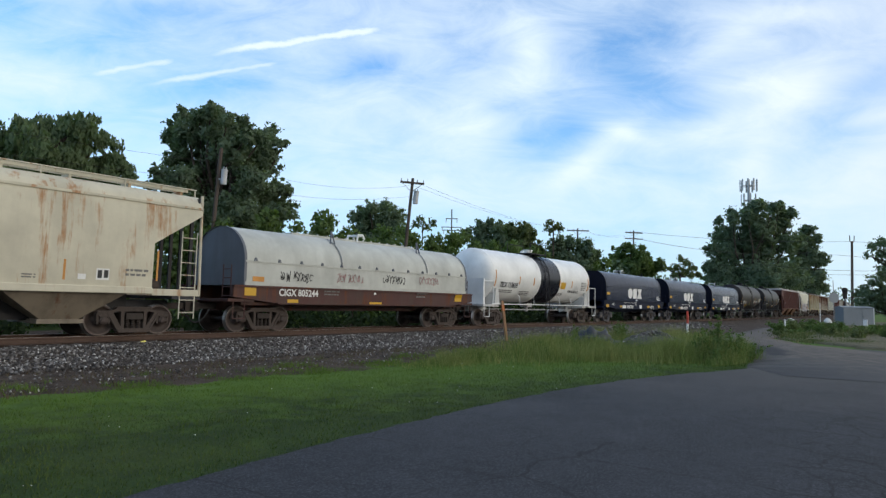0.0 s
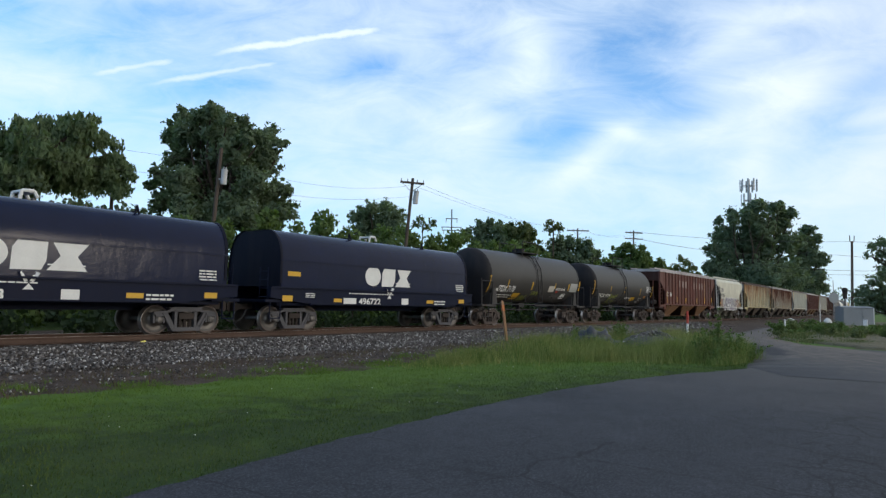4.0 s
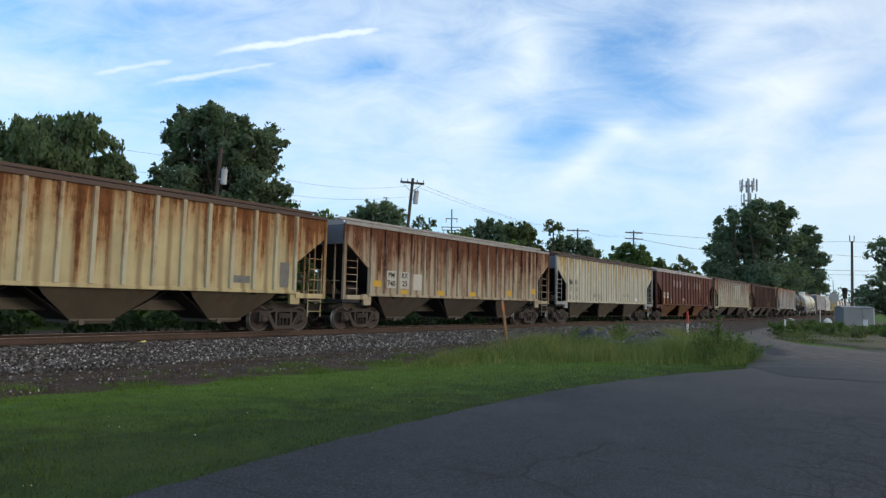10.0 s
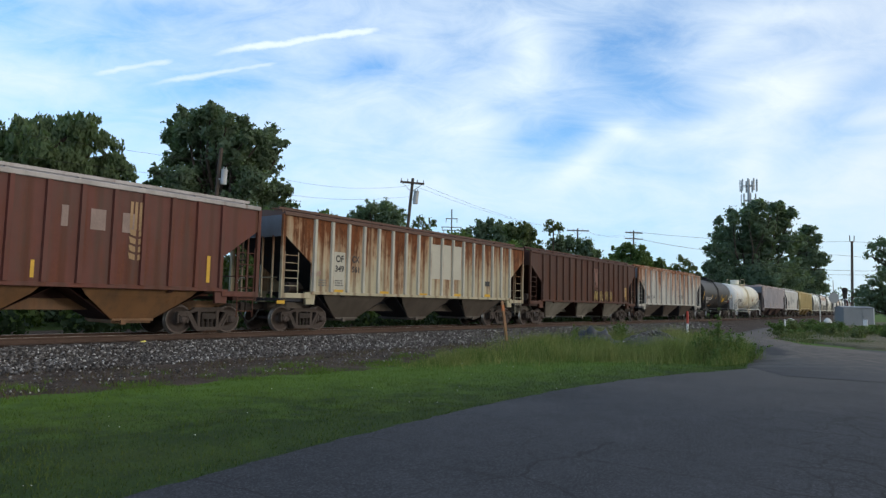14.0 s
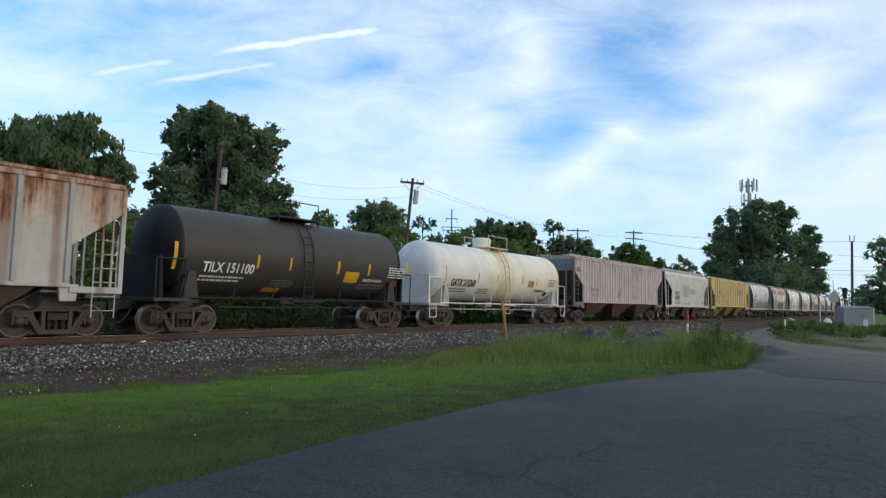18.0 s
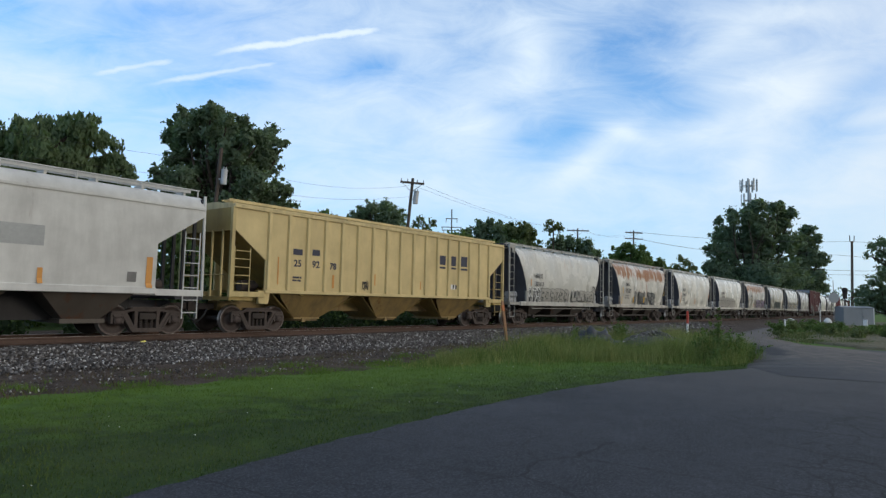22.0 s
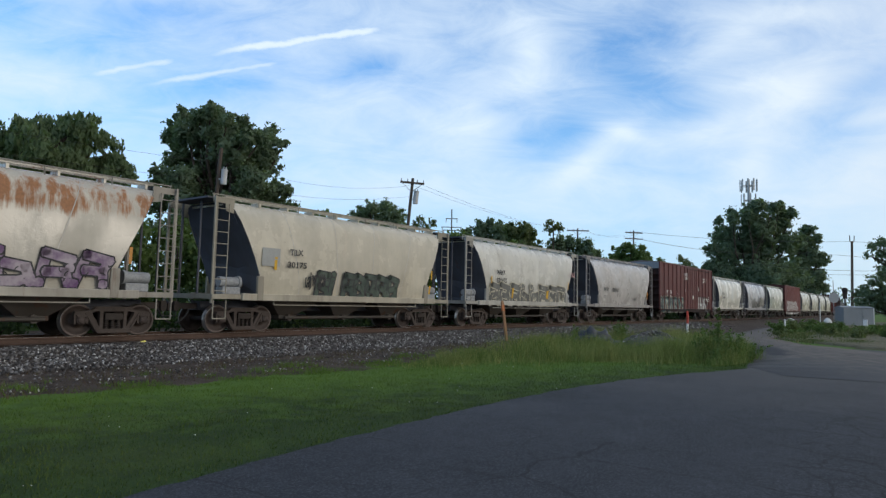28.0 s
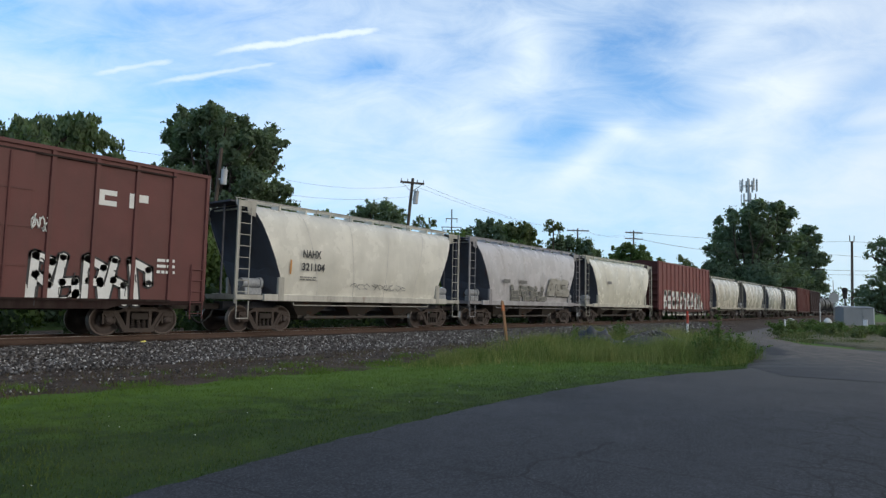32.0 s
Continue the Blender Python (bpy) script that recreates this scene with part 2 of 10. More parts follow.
def paint(name, base, rust=0.3, dirt=0.35, seed=0.0, rough=0.55, top_rust=0.0, gloss_var=0.15, rust_col=RUST, dent=0.0, eave=0.0, pitch=0.9, phase=0.0, spec=0.3):
    """Weathered railway paint: faded blotches, rust streaks that run down, and dust."""
    m, nt, b = material(name, rough, 0.0, spec)
    raw = obj_coord(nt)
    own = nt.nodes.new("ShaderNodeCombineXYZ")
    nt.links.new(mathnode(nt, "MULTIPLY", nt.nodes.new("ShaderNodeObjectInfo").outputs["Random"], 60.0), own.inputs[0])
    c = mapping(nt, mix(nt, 1.0, raw, own.outputs[0], "ADD"), loc=(seed * 7.3, seed * 1.9, 0))
    fade = noise_tex(nt, c, 0.8, 5, 0.6)
    grain = noise_tex(nt, c, 14.0, 4, 0.6)
    col = mix(nt, ramp(nt, fade, [(0.3, (0, 0, 0)), (0.75, (1, 1, 1))]), tuple(x * 0.80 for x in base), tuple(min(1, x * 1.10) for x in base))
    streak = noise_tex(nt, mapping(nt, c, scale=(3.2, 3.2, 0.22)), 1.0, 6, 0.7)
    patch = noise_tex(nt, mapping(nt, c, scale=(0.9, 0.9, 0.5), loc=(4, 2, 1)), 1.0, 4, 0.6)
    r = mathnode(nt, "MULTIPLY", streak, mathnode(nt, "ADD", patch, 0.35))
    fleck = noise_tex(nt, mapping(nt, c, scale=(4.5, 4.5, 3.0), loc=(2, 7, 3)), 1.0, 6, 0.7)
    r = mathnode(nt, "ADD", r, mathnode(nt, "MULTIPLY", mathnode(nt, "SUBTRACT", fleck, 0.5), 0.16))
    if top_rust:
        zz = nt.nodes.new("ShaderNodeSeparateXYZ")
        nt.links.new(c, zz.inputs[0])
        band = ramp(nt, mathnode(nt, "MULTIPLY", zz.outputs[2], 0.2), [(0.62, (0, 0, 0)), (0.71, (1, 1, 1)), (0.80, (1, 1, 1)), (0.87, (0.35, 0.35, 0.35))])
        r = mathnode(nt, "ADD", r, mathnode(nt, "MULTIPLY", band, top_rust * 0.2))
    if eave:
        at_ = nt.nodes.new("ShaderNodeSeparateXYZ")
        nt.links.new(raw, at_.inputs[0])
        cell = nt.nodes.new("ShaderNodeTexWhiteNoise")
        cell.noise_dimensions = "1D"
        nt.links.new(mathnode(nt, "FLOOR", mathnode(nt, "ADD", mathnode(nt, "DIVIDE", at_.outputs[0], pitch or 0.9), phase + 31 * int(seed))), cell.inputs["W"])
        band = mathnode(nt, "MULTIPLY", mathnode(nt, "SUBTRACT", at_.outputs[2], 2.75), 0.30)
        r = mathnode(nt, "ADD", r, mathnode(nt, "MULTIPLY", mathnode(nt, "ADD", band, mathnode(nt, "MULTIPLY", mathnode(nt, "SUBTRACT", cell.outputs["Value"], 0.5), 0.34)), eave * 0.42))
        r = mathnode(nt, "ADD", r, mathnode(nt, "MULTIPLY", mathnode(nt, "SUBTRACT", streak, 0.5), 0.28))
    lo = 0.62 - 0.32 * rust
    rmask = ramp(nt, r, [(lo, (0, 0, 0)), (lo + (0.34 if eave else 0.13), (1, 1, 1))])
    rcol = mix(nt, grain, tuple(x * 0.45 for x in rust_col), tuple(x * 1.35 for x in rust_col))
    if eave > 0:
        bloom = tuple(min(0.6, x * k) for x, k in zip(rust_col, (1.65, 1.9, 1.8)))
        rcol = mix(nt, ramp(nt, rmask, [(0.35, (0, 0, 0)), (1.0, (1, 1, 1))]), bloom, mix(nt, grain, tuple(x * 0.5 for x in rust_col), tuple(x * 1.1 for x in rust_col)))
    col = mix(nt, mathnode(nt, "MULTIPLY", rmask, 1.0 if top_rust > 0.6 else 0.25 + 0.75 * min(1, rust * 1.6)), col, rcol)
    if eave and pitch:
        side = nt.nodes.new("ShaderNodeSeparateXYZ")
        nt.links.new(raw, side.inputs[0])
        d = mathnode(nt, "ABSOLUTE", mathnode(nt, "SUBTRACT", mathnode(nt, "FRACT", mathnode(nt, "ADD", mathnode(nt, "DIVIDE", side.outputs[0], pitch), phase)), 0.5))
        seam = ramp(nt, mathnode(nt, "ADD", d, mathnode(nt, "MULTIPLY", mathnode(nt, "SUBTRACT", streak, 0.5), 0.12)), [(0.36, (0, 0, 0)), (0.45, (1, 1, 1))])
        col = mix(nt, mathnode(nt, "MULTIPLY", seam, 0.5), col, tuple(x * 0.45 for x in rust_col))
    if eave > 0:
        scab = mathnode(nt, "MULTIPLY", rmask, ramp(nt, mathnode(nt, "ADD", mathnode(nt, "MULTIPLY", fleck, 0.6), mathnode(nt, "MULTIPLY", streak, 0.4)), [(0.50, (0, 0, 0)), (0.60, (1, 1, 1))]))
        col = mix(nt, mathnode(nt, "MULTIPLY", scab, 0.75), col, tuple(x * 0.33 for x in rust_col))
    grime = ramp(nt, noise_tex(nt, mapping(nt, c, scale=(2.0, 2.0, 0.35), loc=(9, 3, 5)), 1.0, 5, 0.65), [(0.42, (0, 0, 0)), (0.72, (1, 1, 1))])
    col = mix(nt, mathnode(nt, "MULTIPLY", grime, dirt), col, (0.075, 0.062, 0.050))
    nt.links.new(col, b.inputs["Base Color"])
    rr = mathnode(nt, "ADD", mathnode(nt, "MULTIPLY", rmask, 0.3), mathnode(nt, "ADD", mathnode(nt, "MULTIPLY", fade, gloss_var), rough - gloss_var / 2))
    nt.links.new(mathnode(nt, "MINIMUM", rr, 1.0), b.inputs["Roughness"])
    bump(nt, b, mathnode(nt, "ADD", mathnode(nt, "MULTIPLY", grain, 0.4), mathnode(nt, "MULTIPLY", noise_tex(nt, mapping(nt, c, scale=(1.0, 1.0, 0.45)), 1.5, 2), 1.0 + dent)), 0.25 + 0.3 * min(1, dent), 0.02)
    return m


def plain(name, base, rough=0.7, metal=0.0, var=0.25, scale=6.0, bumps=0.15):
    m, nt, b = material(name, rough, metal)
    c = obj_coord(nt)
    big, fine = noise_tex(nt, c, scale * 0.2, 3), noise_tex(nt, c, scale * 3, 5, 0.65)
    f = mathnode(nt, "ADD", mathnode(nt, "MULTIPLY", big, 0.5), mathnode(nt, "MULTIPLY", fine, 0.5))
    nt.links.new(mix(nt, ramp(nt, f, [(0.3, (0, 0, 0)), (0.7, (1, 1, 1))]), tuple(x * (1 - var) for x in base), tuple(min(1, x * (1 + var)) for x in base)), b.inputs["Base Color"])
    if bumps:
        bump(nt, b, fine, bumps, 0.01)
    return m


IRON = plain("worn_iron", (0.038, 0.029, 0.024), 0.72, 0.2, 0.5, 5)
IRON_LIGHT = plain("dusty_iron", (0.072, 0.055, 0.046), 0.8, 0.05, 0.5, 5)
WHEEL = plain("wheel_steel", (0.058, 0.043, 0.037), 0.65, 0.15, 0.5, 4)
BRIGHT = plain("polished_tread", (0.42, 0.40, 0.38), 0.35, 0.9, 0.2, 4)
PALE_IRON = plain("pale_brake_paint", (0.34, 0.35, 0.36), 0.6, 0.1, 0.4, 5)
RIM = plain("wheel_rim", (0.125, 0.100, 0.088), 0.6, 0.3, 0.35, 4)
BLACK_IRON = plain("black_iron", (0.018, 0.017, 0.018), 0.65, 0.1, 0.4, 5)
HOSE = plain("rubber_hose", (0.02, 0.02, 0.02), 0.8, 0, 0.3)
WHITE_PAINT = plain("white_lettering", (0.74, 0.74, 0.71), 0.6, 0, 0.12, 10, 0)
BLACK_PAINT = plain("black_lettering", (0.03, 0.03, 0.032), 0.6, 0, 0.3, 10, 0)
FADED_PAINT = plain("faded_lettering", (0.30, 0.22, 0.19), 0.7, 0, 0.3, 10, 0)
YELLOW = plain("yellow_reflector", (0.62, 0.36, 0.02), 0.5, 0, 0.15, 8, 0)
ORANGE = plain("orange_reflector", (0.55, 0.25, 0.05), 0.55, 0, 0.2, 8, 0)
RED = plain("red_paint", (0.42, 0.045, 0.025), 0.6, 0, 0.2, 8, 0)
GREEN = plain("green_paint", (0.03, 0.28, 0.14), 0.6, 0, 0.2, 8, 0)

# ---- ground, line and lot ----
RAIL_Z, TRACK_Y = 0.50, 20.0


def bend(x):
    """Sideways offset of the line: straight past the camera, then a long easy curve."""
    return 0.00017 * max(0.0, x - 80.0) ** 2


def lush(nt, c, wobble, col, bright):
    """Fresher grass in an uneven strip along the foot of the roadbed."""
    sx = nt.nodes.new("ShaderNodeSeparateXYZ")
    nt.links.new(c, sx.inputs[0])
    k = mathnode(nt, "ADD", mathnode(nt, "MULTIPLY", sx.outputs[1], 0.105), mathnode(nt, "MULTIPLY", sx.outputs[0], 0.026))
    k = mathnode(nt, "SUBTRACT", k, mathnode(nt, "MULTIPLY", mathnode(nt, "MAXIMUM", mathnode(nt, "SUBTRACT", sx.outputs[1], 15.0), 0.0), 0.25))
    k = mathnode(nt, "ADD", k, mathnode(nt, "MULTIPLY", mathnode(nt, "SUBTRACT", wobble, 0.5), 0.9))
    return mix(nt, mathnode(nt, "MULTIPLY", ramp(nt, mathnode(nt, "MULTIPLY", k, 0.5), [(0.46, (0, 0, 0)), (0.66, (1, 1, 1))]), 0.7), col, bright)


def grass_material():
    m, nt, b = material("lawn", 0.9, 0, 0.2)
    c = obj_coord(nt)
    big, mid, fine = noise_tex(nt, c, 0.35, 4), noise_tex(nt, c, 1.5, 5, 0.65), noise_tex(nt, c, 34, 4, 0.7)
    col = mix(nt, ramp(nt, mid, [(0.36, (0, 0, 0)), (0.64, (1, 1, 1))]), (0.020, 0.042, 0.010), (0.052, 0.090, 0.014))
    col = mix(nt, mathnode(nt, "MULTIPLY", ramp(nt, big, [(0.5, (0, 0, 0)), (0.75, (1, 1, 1))]), 0.45), col, (0.095, 0.115, 0.028))
    col = mix(nt, mathnode(nt, "MULTIPLY", ramp(nt, fine, [(0.40, (0, 0, 0)), (0.60, (1, 1, 1))]), 0.65), col, (0.020, 0.032, 0.007))
    col = lush(nt, c, mid, col, (0.100, 0.175, 0.022))
    bare = ramp(nt, noise_tex(nt, mapping(nt, c, loc=(7, 3, 0)), 0.9, 5, 0.7), [(0.64, (0, 0, 0)), (0.72, (1, 1, 1))])
    col = mix(nt, mathnode(nt, "MULTIPLY", bare, 0.5), col, (0.085, 0.070, 0.040))
    nt.links.new(col, b.inputs["Base Color"])
    bump(nt, b, fine, 0.6, 0.03)
    return m


def asphalt_material():
    m, nt, b = material("asphalt", 0.85, 0, 0.35)
    c = obj_coord(nt)
    big, mid, grain = noise_tex(nt, c, 0.25, 5, 0.6), noise_tex(nt, c, 2.4, 5, 0.65), noise_tex(nt, c, 38, 5, 0.8)
    f = mathnode(nt, "ADD", mathnode(nt, "MULTIPLY", big, 0.6), mathnode(nt, "MULTIPLY", mid, 0.4))
    col = mix(nt, ramp(nt, f, [(0.42, (0, 0, 0)), (0.60, (1, 1, 1))]), (0.0135, 0.015, 0.0185), (0.033, 0.035, 0.041))
    blot = noise_tex(nt, c, 9.0, 6, 0.75)
    col = mix(nt, mathnode(nt, "MULTIPLY", ramp(nt, blot, [(0.40, (1, 1, 1)), (0.58, (0, 0, 0))]), 0.45), col, (0.017, 0.017, 0.020))
    col = mix(nt, mathnode(nt, "MULTIPLY", ramp(nt, grain, [(0.50, (0, 0, 0)), (0.70, (1, 1, 1))]), 0.75), col, (0.125, 0.127, 0.135))
    col = mix(nt, mathnode(nt, "MULTIPLY", ramp(nt, grain, [(0.28, (1, 1, 1)), (0.45, (0, 0, 0))]), 0.6), col, (0.016, 0.016, 0.017))
    side = nt.nodes.new("ShaderNodeSeparateXYZ")
    nt.links.new(c, side.inputs[0])
    old = mathnode(nt, "MULTIPLY", ramp(nt, mathnode(nt, "SUBTRACT", mathnode(nt, "MULTIPLY", side.outputs[0], 0.05), mathnode(nt, "MULTIPLY", side.outputs[1], 0.22)), [(0.0, (0, 0, 0)), (0.12, (1, 1, 1))]), 0.10)
    warped = nt.nodes.new("ShaderNodeTexNoise")
    warped.inputs["Scale"].default_value = 1.6
    warped.inputs["Detail"].default_value = 4
    nt.links.new(c, warped.inputs["Vector"])
    for scale, width, lo, loc in ((0.45, 0.012, 0.49, 0.0), (1.3, 0.026, 0.49, 9.0), (3.1, 0.050, 0.52, 4.0)):
        v = nt.nodes.new("ShaderNodeTexVoronoi")
        v.feature = "DISTANCE_TO_EDGE"
        v.inputs["Scale"].default_value = scale
        nt.links.new(mix(nt, 0.35, c, warped.outputs["Color"], "ADD"), v.inputs["Vector"])
        gate = ramp(nt, mathnode(nt, "ADD", noise_tex(nt, mapping(nt, c, loc=(loc, 2, 0)), 0.16, 3), old), [(lo, (0, 0, 0)), (lo + 0.08, (1, 1, 1))])
        crack = mathnode(nt, "MULTIPLY", ramp(nt, v.outputs["Distance"], [(0.0, (1, 1, 1)), (width, (0, 0, 0))]), gate)
        col = mix(nt, mathnode(nt, "MULTIPLY", crack, 0.9), col, (0.007, 0.007, 0.007))
    sx = nt.nodes.new("ShaderNodeSeparateXYZ")
    nt.links.new(c, sx.inputs[0])
    dusty = mathnode(nt, "MULTIPLY", ramp(nt, mathnode(nt, "ADD", mathnode(nt, "MULTIPLY", sx.outputs[0], 0.03), mathnode(nt, "MULTIPLY", big, 0.4)), [(0.52, (0, 0, 0)), (0.80, (1, 1, 1))]), 0.92)
    col = mix(nt, dusty, col, mix(nt, grain, (0.036, 0.034, 0.033), (0.105, 0.094, 0.086)))
    nt.links.new(col, b.inputs["Base Color"])
    bump(nt, b, grain, 0.7, 0.008)
    return m


def soil_material(name, a, b_, scale=3.0, thins=False):
    m, nt, b = material(name, 0.85 if thins else 0.95, 0, 0.35 if thins else 0.2)
    c = obj_coord(nt)
    big, fine = noise_tex(nt, c, scale * 0.3, 4), noise_tex(nt, c, scale * 9, 5, 0.7)
    f = mathnode(nt, "ADD", mathnode(nt, "MULTIPLY", big, 0.5), mathnode(nt, "MULTIPLY", fine, 0.5))
    col = mix(nt, ramp(nt, f, [(0.38, (0, 0, 0)), (0.66, (1, 1, 1))]), a, b_)
    if thins:
        sx = nt.nodes.new("ShaderNodeSeparateXYZ")
        nt.links.new(c, sx.inputs[0])
        k = mathnode(nt, "ADD", mathnode(nt, "MULTIPLY", sx.outputs[0], 0.05), mathnode(nt, "MULTIPLY", big, 0.8))
        col = mix(nt, ramp(nt, mathnode(nt, "MULTIPLY", k, 0.5), [(0.72, (0, 0, 0)), (0.90, (1, 1, 1))]), mix(nt, fine, (0.036, 0.034, 0.033), (0.105, 0.094, 0.086)), col)
        dx, dy = mathnode(nt, "SUBTRACT", sx.outputs[0], 30.0), mathnode(nt, "SUBTRACT", sx.outputs[1], 5.75)
        along = mathnode(nt, "ADD", mathnode(nt, "MULTIPLY", dx, 0.952 / 4.6), mathnode(nt, "MULTIPLY", dy, 0.305 / 4.6))
        across = mathnode(nt, "ADD", mathnode(nt, "MULTIPLY", dx, -0.305 / 1.0), mathnode(nt, "MULTIPLY", dy, 0.952 / 1.0))
        far = mathnode(nt, "SQRT", mathnode(nt, "ADD", mathnode(nt, "MULTIPLY", along, along), mathnode(nt, "MULTIPLY", across, across)))
        ragged = mathnode(nt, "ADD", far, mathnode(nt, "MULTIPLY", mathnode(nt, "SUBTRACT", noise_tex(nt, c, 0.9, 6, 0.7), 0.5), 1.6))
        col = mix(nt, ramp(nt, ragged, [(0.55, (1, 1, 1)), (1.05, (0, 0, 0))]), col, mix(nt, fine, (0.010, 0.010, 0.012), (0.034, 0.032, 0.034)))
    nt.links.new(col, b.inputs["Base Color"])
    bump(nt, b, fine, 0.7, 0.008 if thins else 0.04)
    return m


GRASS, ASPHALT = grass_material(), asphalt_material()
CINDER = soil_material("cinder_soil", (0.032, 0.023, 0.018), (0.118, 0.090, 0.070), 5)
GRAVEL = soil_material("gravel_drive", (0.055, 0.046, 0.038), (0.165, 0.138, 0.114), 6, True)
BALLAST_BED = soil_material("ballast_bed", (0.05, 0.046, 0.042), (0.17, 0.16, 0.15), 6)


def sheet(name, xs, ys, height, mat, label, category):
    """A ground surface on a grid, with a height for every place."""
    xs, ys = np.asarray(xs, float), np.asarray(ys, float)
    v = [(x, y, height(x, y)) for x in xs for y in ys]
    n = len(ys)
    f = [(i * n + j, (i + 1) * n + j, (i + 1) * n + j + 1, i * n + j + 1) for i in range(len(xs) - 1) for j in range(n - 1)]
    me = bpy.data.meshes.new(name)
    me.from_pydata(v, [], f)
    me.polygons.foreach_set("use_smooth", [True] * len(f))
    me.materials.append(mat)
    return tagged(new(name, me), label, category, kind="structure")


def ground_z(x, y):
    roll = 0.05 * noise.noise((x * 0.11, y * 0.13, 0.3)) + 0.02 * noise.noise((x * 0.6, y * 0.6, 1.3))
    near = min(1.0, max(0.0, (y - 5.6) / 1.2)) * min(1.0, max(0.0, (25 - x) / 5))
    return roll * near - (0.02 if x < 21 else 0.05) if y < 16 else -0.02 + roll * 0.5


def spread(parts):
    out = []
    for a, b, step in parts:
        out += list(np.arange(a, b, step))
    return out + [parts[-1][1]]


sheet("ground", spread(((-900, -60, 60), (-60, -8, 4), (-8, 40, 0.6), (40, 130, 3), (130, 1600, 70))),
      spread(((-700, -30, 60), (-30, 4, 4), (4, 14.5, 0.45), (14.5, 60, 3), (60, 1500, 80))), ground_z, GRASS,
      "mown green lawn with rough weedy patches", "ground")


def lot_edge(x):
    e = float(np.interp(x, (-4, 2.9, 5.6, 9.0, 11.5, 14.3, 16.7, 18.6, 21.0, 24), (5.0, 5.45, 5.78, 5.98, 5.98, 5.72, 5.22, 4.62, 4.05, 3.3)))
    return max(e + 0.07 * noise.noise((x * 1.7, 0, 0)) + 0.05 * noise.noise((x * 6.0, 2, 0)), 3.0)


def lot():
    xs = spread(((-60, -4, 4), (-4, 24, 0.2), (24, 34, 1.0)))
    g = Geo()
    top = [(x, lot_edge(x), 0.02) for x in xs]
    mid = [(x, -12.0, 0.02) for x in xs]
    low = [(x, lot_edge(x) + 0.03, -0.10) for x in xs]
    n = len(xs)
    g.add(low + top + mid, [(k * n + i, (k + 1) * n + i, (k + 1) * n + i + 1, k * n + i + 1) for k in (0, 1) for i in range(n - 1)])
    return tagged(part("parking_lot", g, ASPHALT), "worn dark asphalt lot with cracks and a crumbling edge", "asphalt", kind="structure")


lot()


def drive():
    """The gravel drive: leaves the lot and bends away to follow the line."""
    west = [(18.6, 3.2), (20.6, 4.3), (24, 4.9), (29, 6.4), (34, 8.4), (42, 10.3), (60, 12.0), (95, 13.6), (150, 14.2)]
    east = [(20, -9), (34, -8), (32.5, 1.8), (35.6, 4.8), (41, 7.4), (60, 9.8), (95, 11.4), (150, 12.4)]
    g, rows = Geo(), []
    for t in np.linspace(0, 1, 120):
        row = []
        for line, amp in ((west, 0.28), (east, 0.4)):
            k = t * (len(line) - 1)
            i = min(int(k), len(line) - 2)
            (xa, ya), (xb, yb) = line[i], line[i + 1]
            x, y = xa + (xb - xa) * (k - i), ya + (yb - ya) * (k - i)
            row.append((x + amp * noise.noise((x * 0.8, y * 0.9, amp)), y + amp * noise.noise((x * 1.1, y * 0.7, 5 + amp)), 0.028))
        a, b = Vector(row[0]), Vector(row[1])
        drop = Vector((0, 0, -0.12))
        rows.append([tuple(a.lerp(b, -0.01) + drop)] + [tuple(a.lerp(b, s)) for s in (0, 0.25, 0.5, 0.75, 1)] + [tuple(a.lerp(b, 1.01) + drop)])
    g.loft(rows, False, False, True)
    return tagged(part("driveway", g, GRAVEL), "dusty brown gravel drive joining the lot", "gravel road", kind="structure")


drive()


DRY_SOIL = soil_material("dry_verge_soil", (0.090, 0.082, 0.048), (0.215, 0.185, 0.115), 4)


def verge():
    """Dry stony ground between the drive and the equipment house."""
    g, rows = Geo(), []
    for x in np.arange(36, 130, 1.0):
        near, far = 7.2 + 0.055 * (x - 42) - max(0, 42 - x) * 0.75, -1.0 - 0.06 * (x - 36)
        w = 0.9 * noise.noise((x * 0.35, 1, 1)) + 0.5 * noise.noise((x * 0.9, 4, 1))
        rows.append([(x, near + w + 0.08, -0.1)] + [(x, near + w + (far - near) * s, 0.036) for s in (0, 0.3, 0.6, 1)])
    rows = [[(q[0] - 0.15, q[1], -0.1) for q in rows[0]]] + rows
    g.loft(rows, False, False, True)
    return tagged(part("verge", g, DRY_SOIL), "dry stony verge with thin yellow grass", "verge", kind="structure")


verge()


def bed_profile():
    """Cross-section of the roadbed: (distance from the line's middle towards the camera, height)."""
    return ((-15.0, -0.06), (-9.0, 0.03), (-4.6, 0.05), (-3.2, 0.27), (-2.5, 0.31), (2.05, 0.31), (2.6, 0.27), (3.7, 0.12), (5.2, 0.07), (5.9, 0.055), (6.5, 0.045), (7.1, 0.032), (7.6, 0.018), (8.1, -0.005), (8.6, -0.035), (9.3, -0.10))


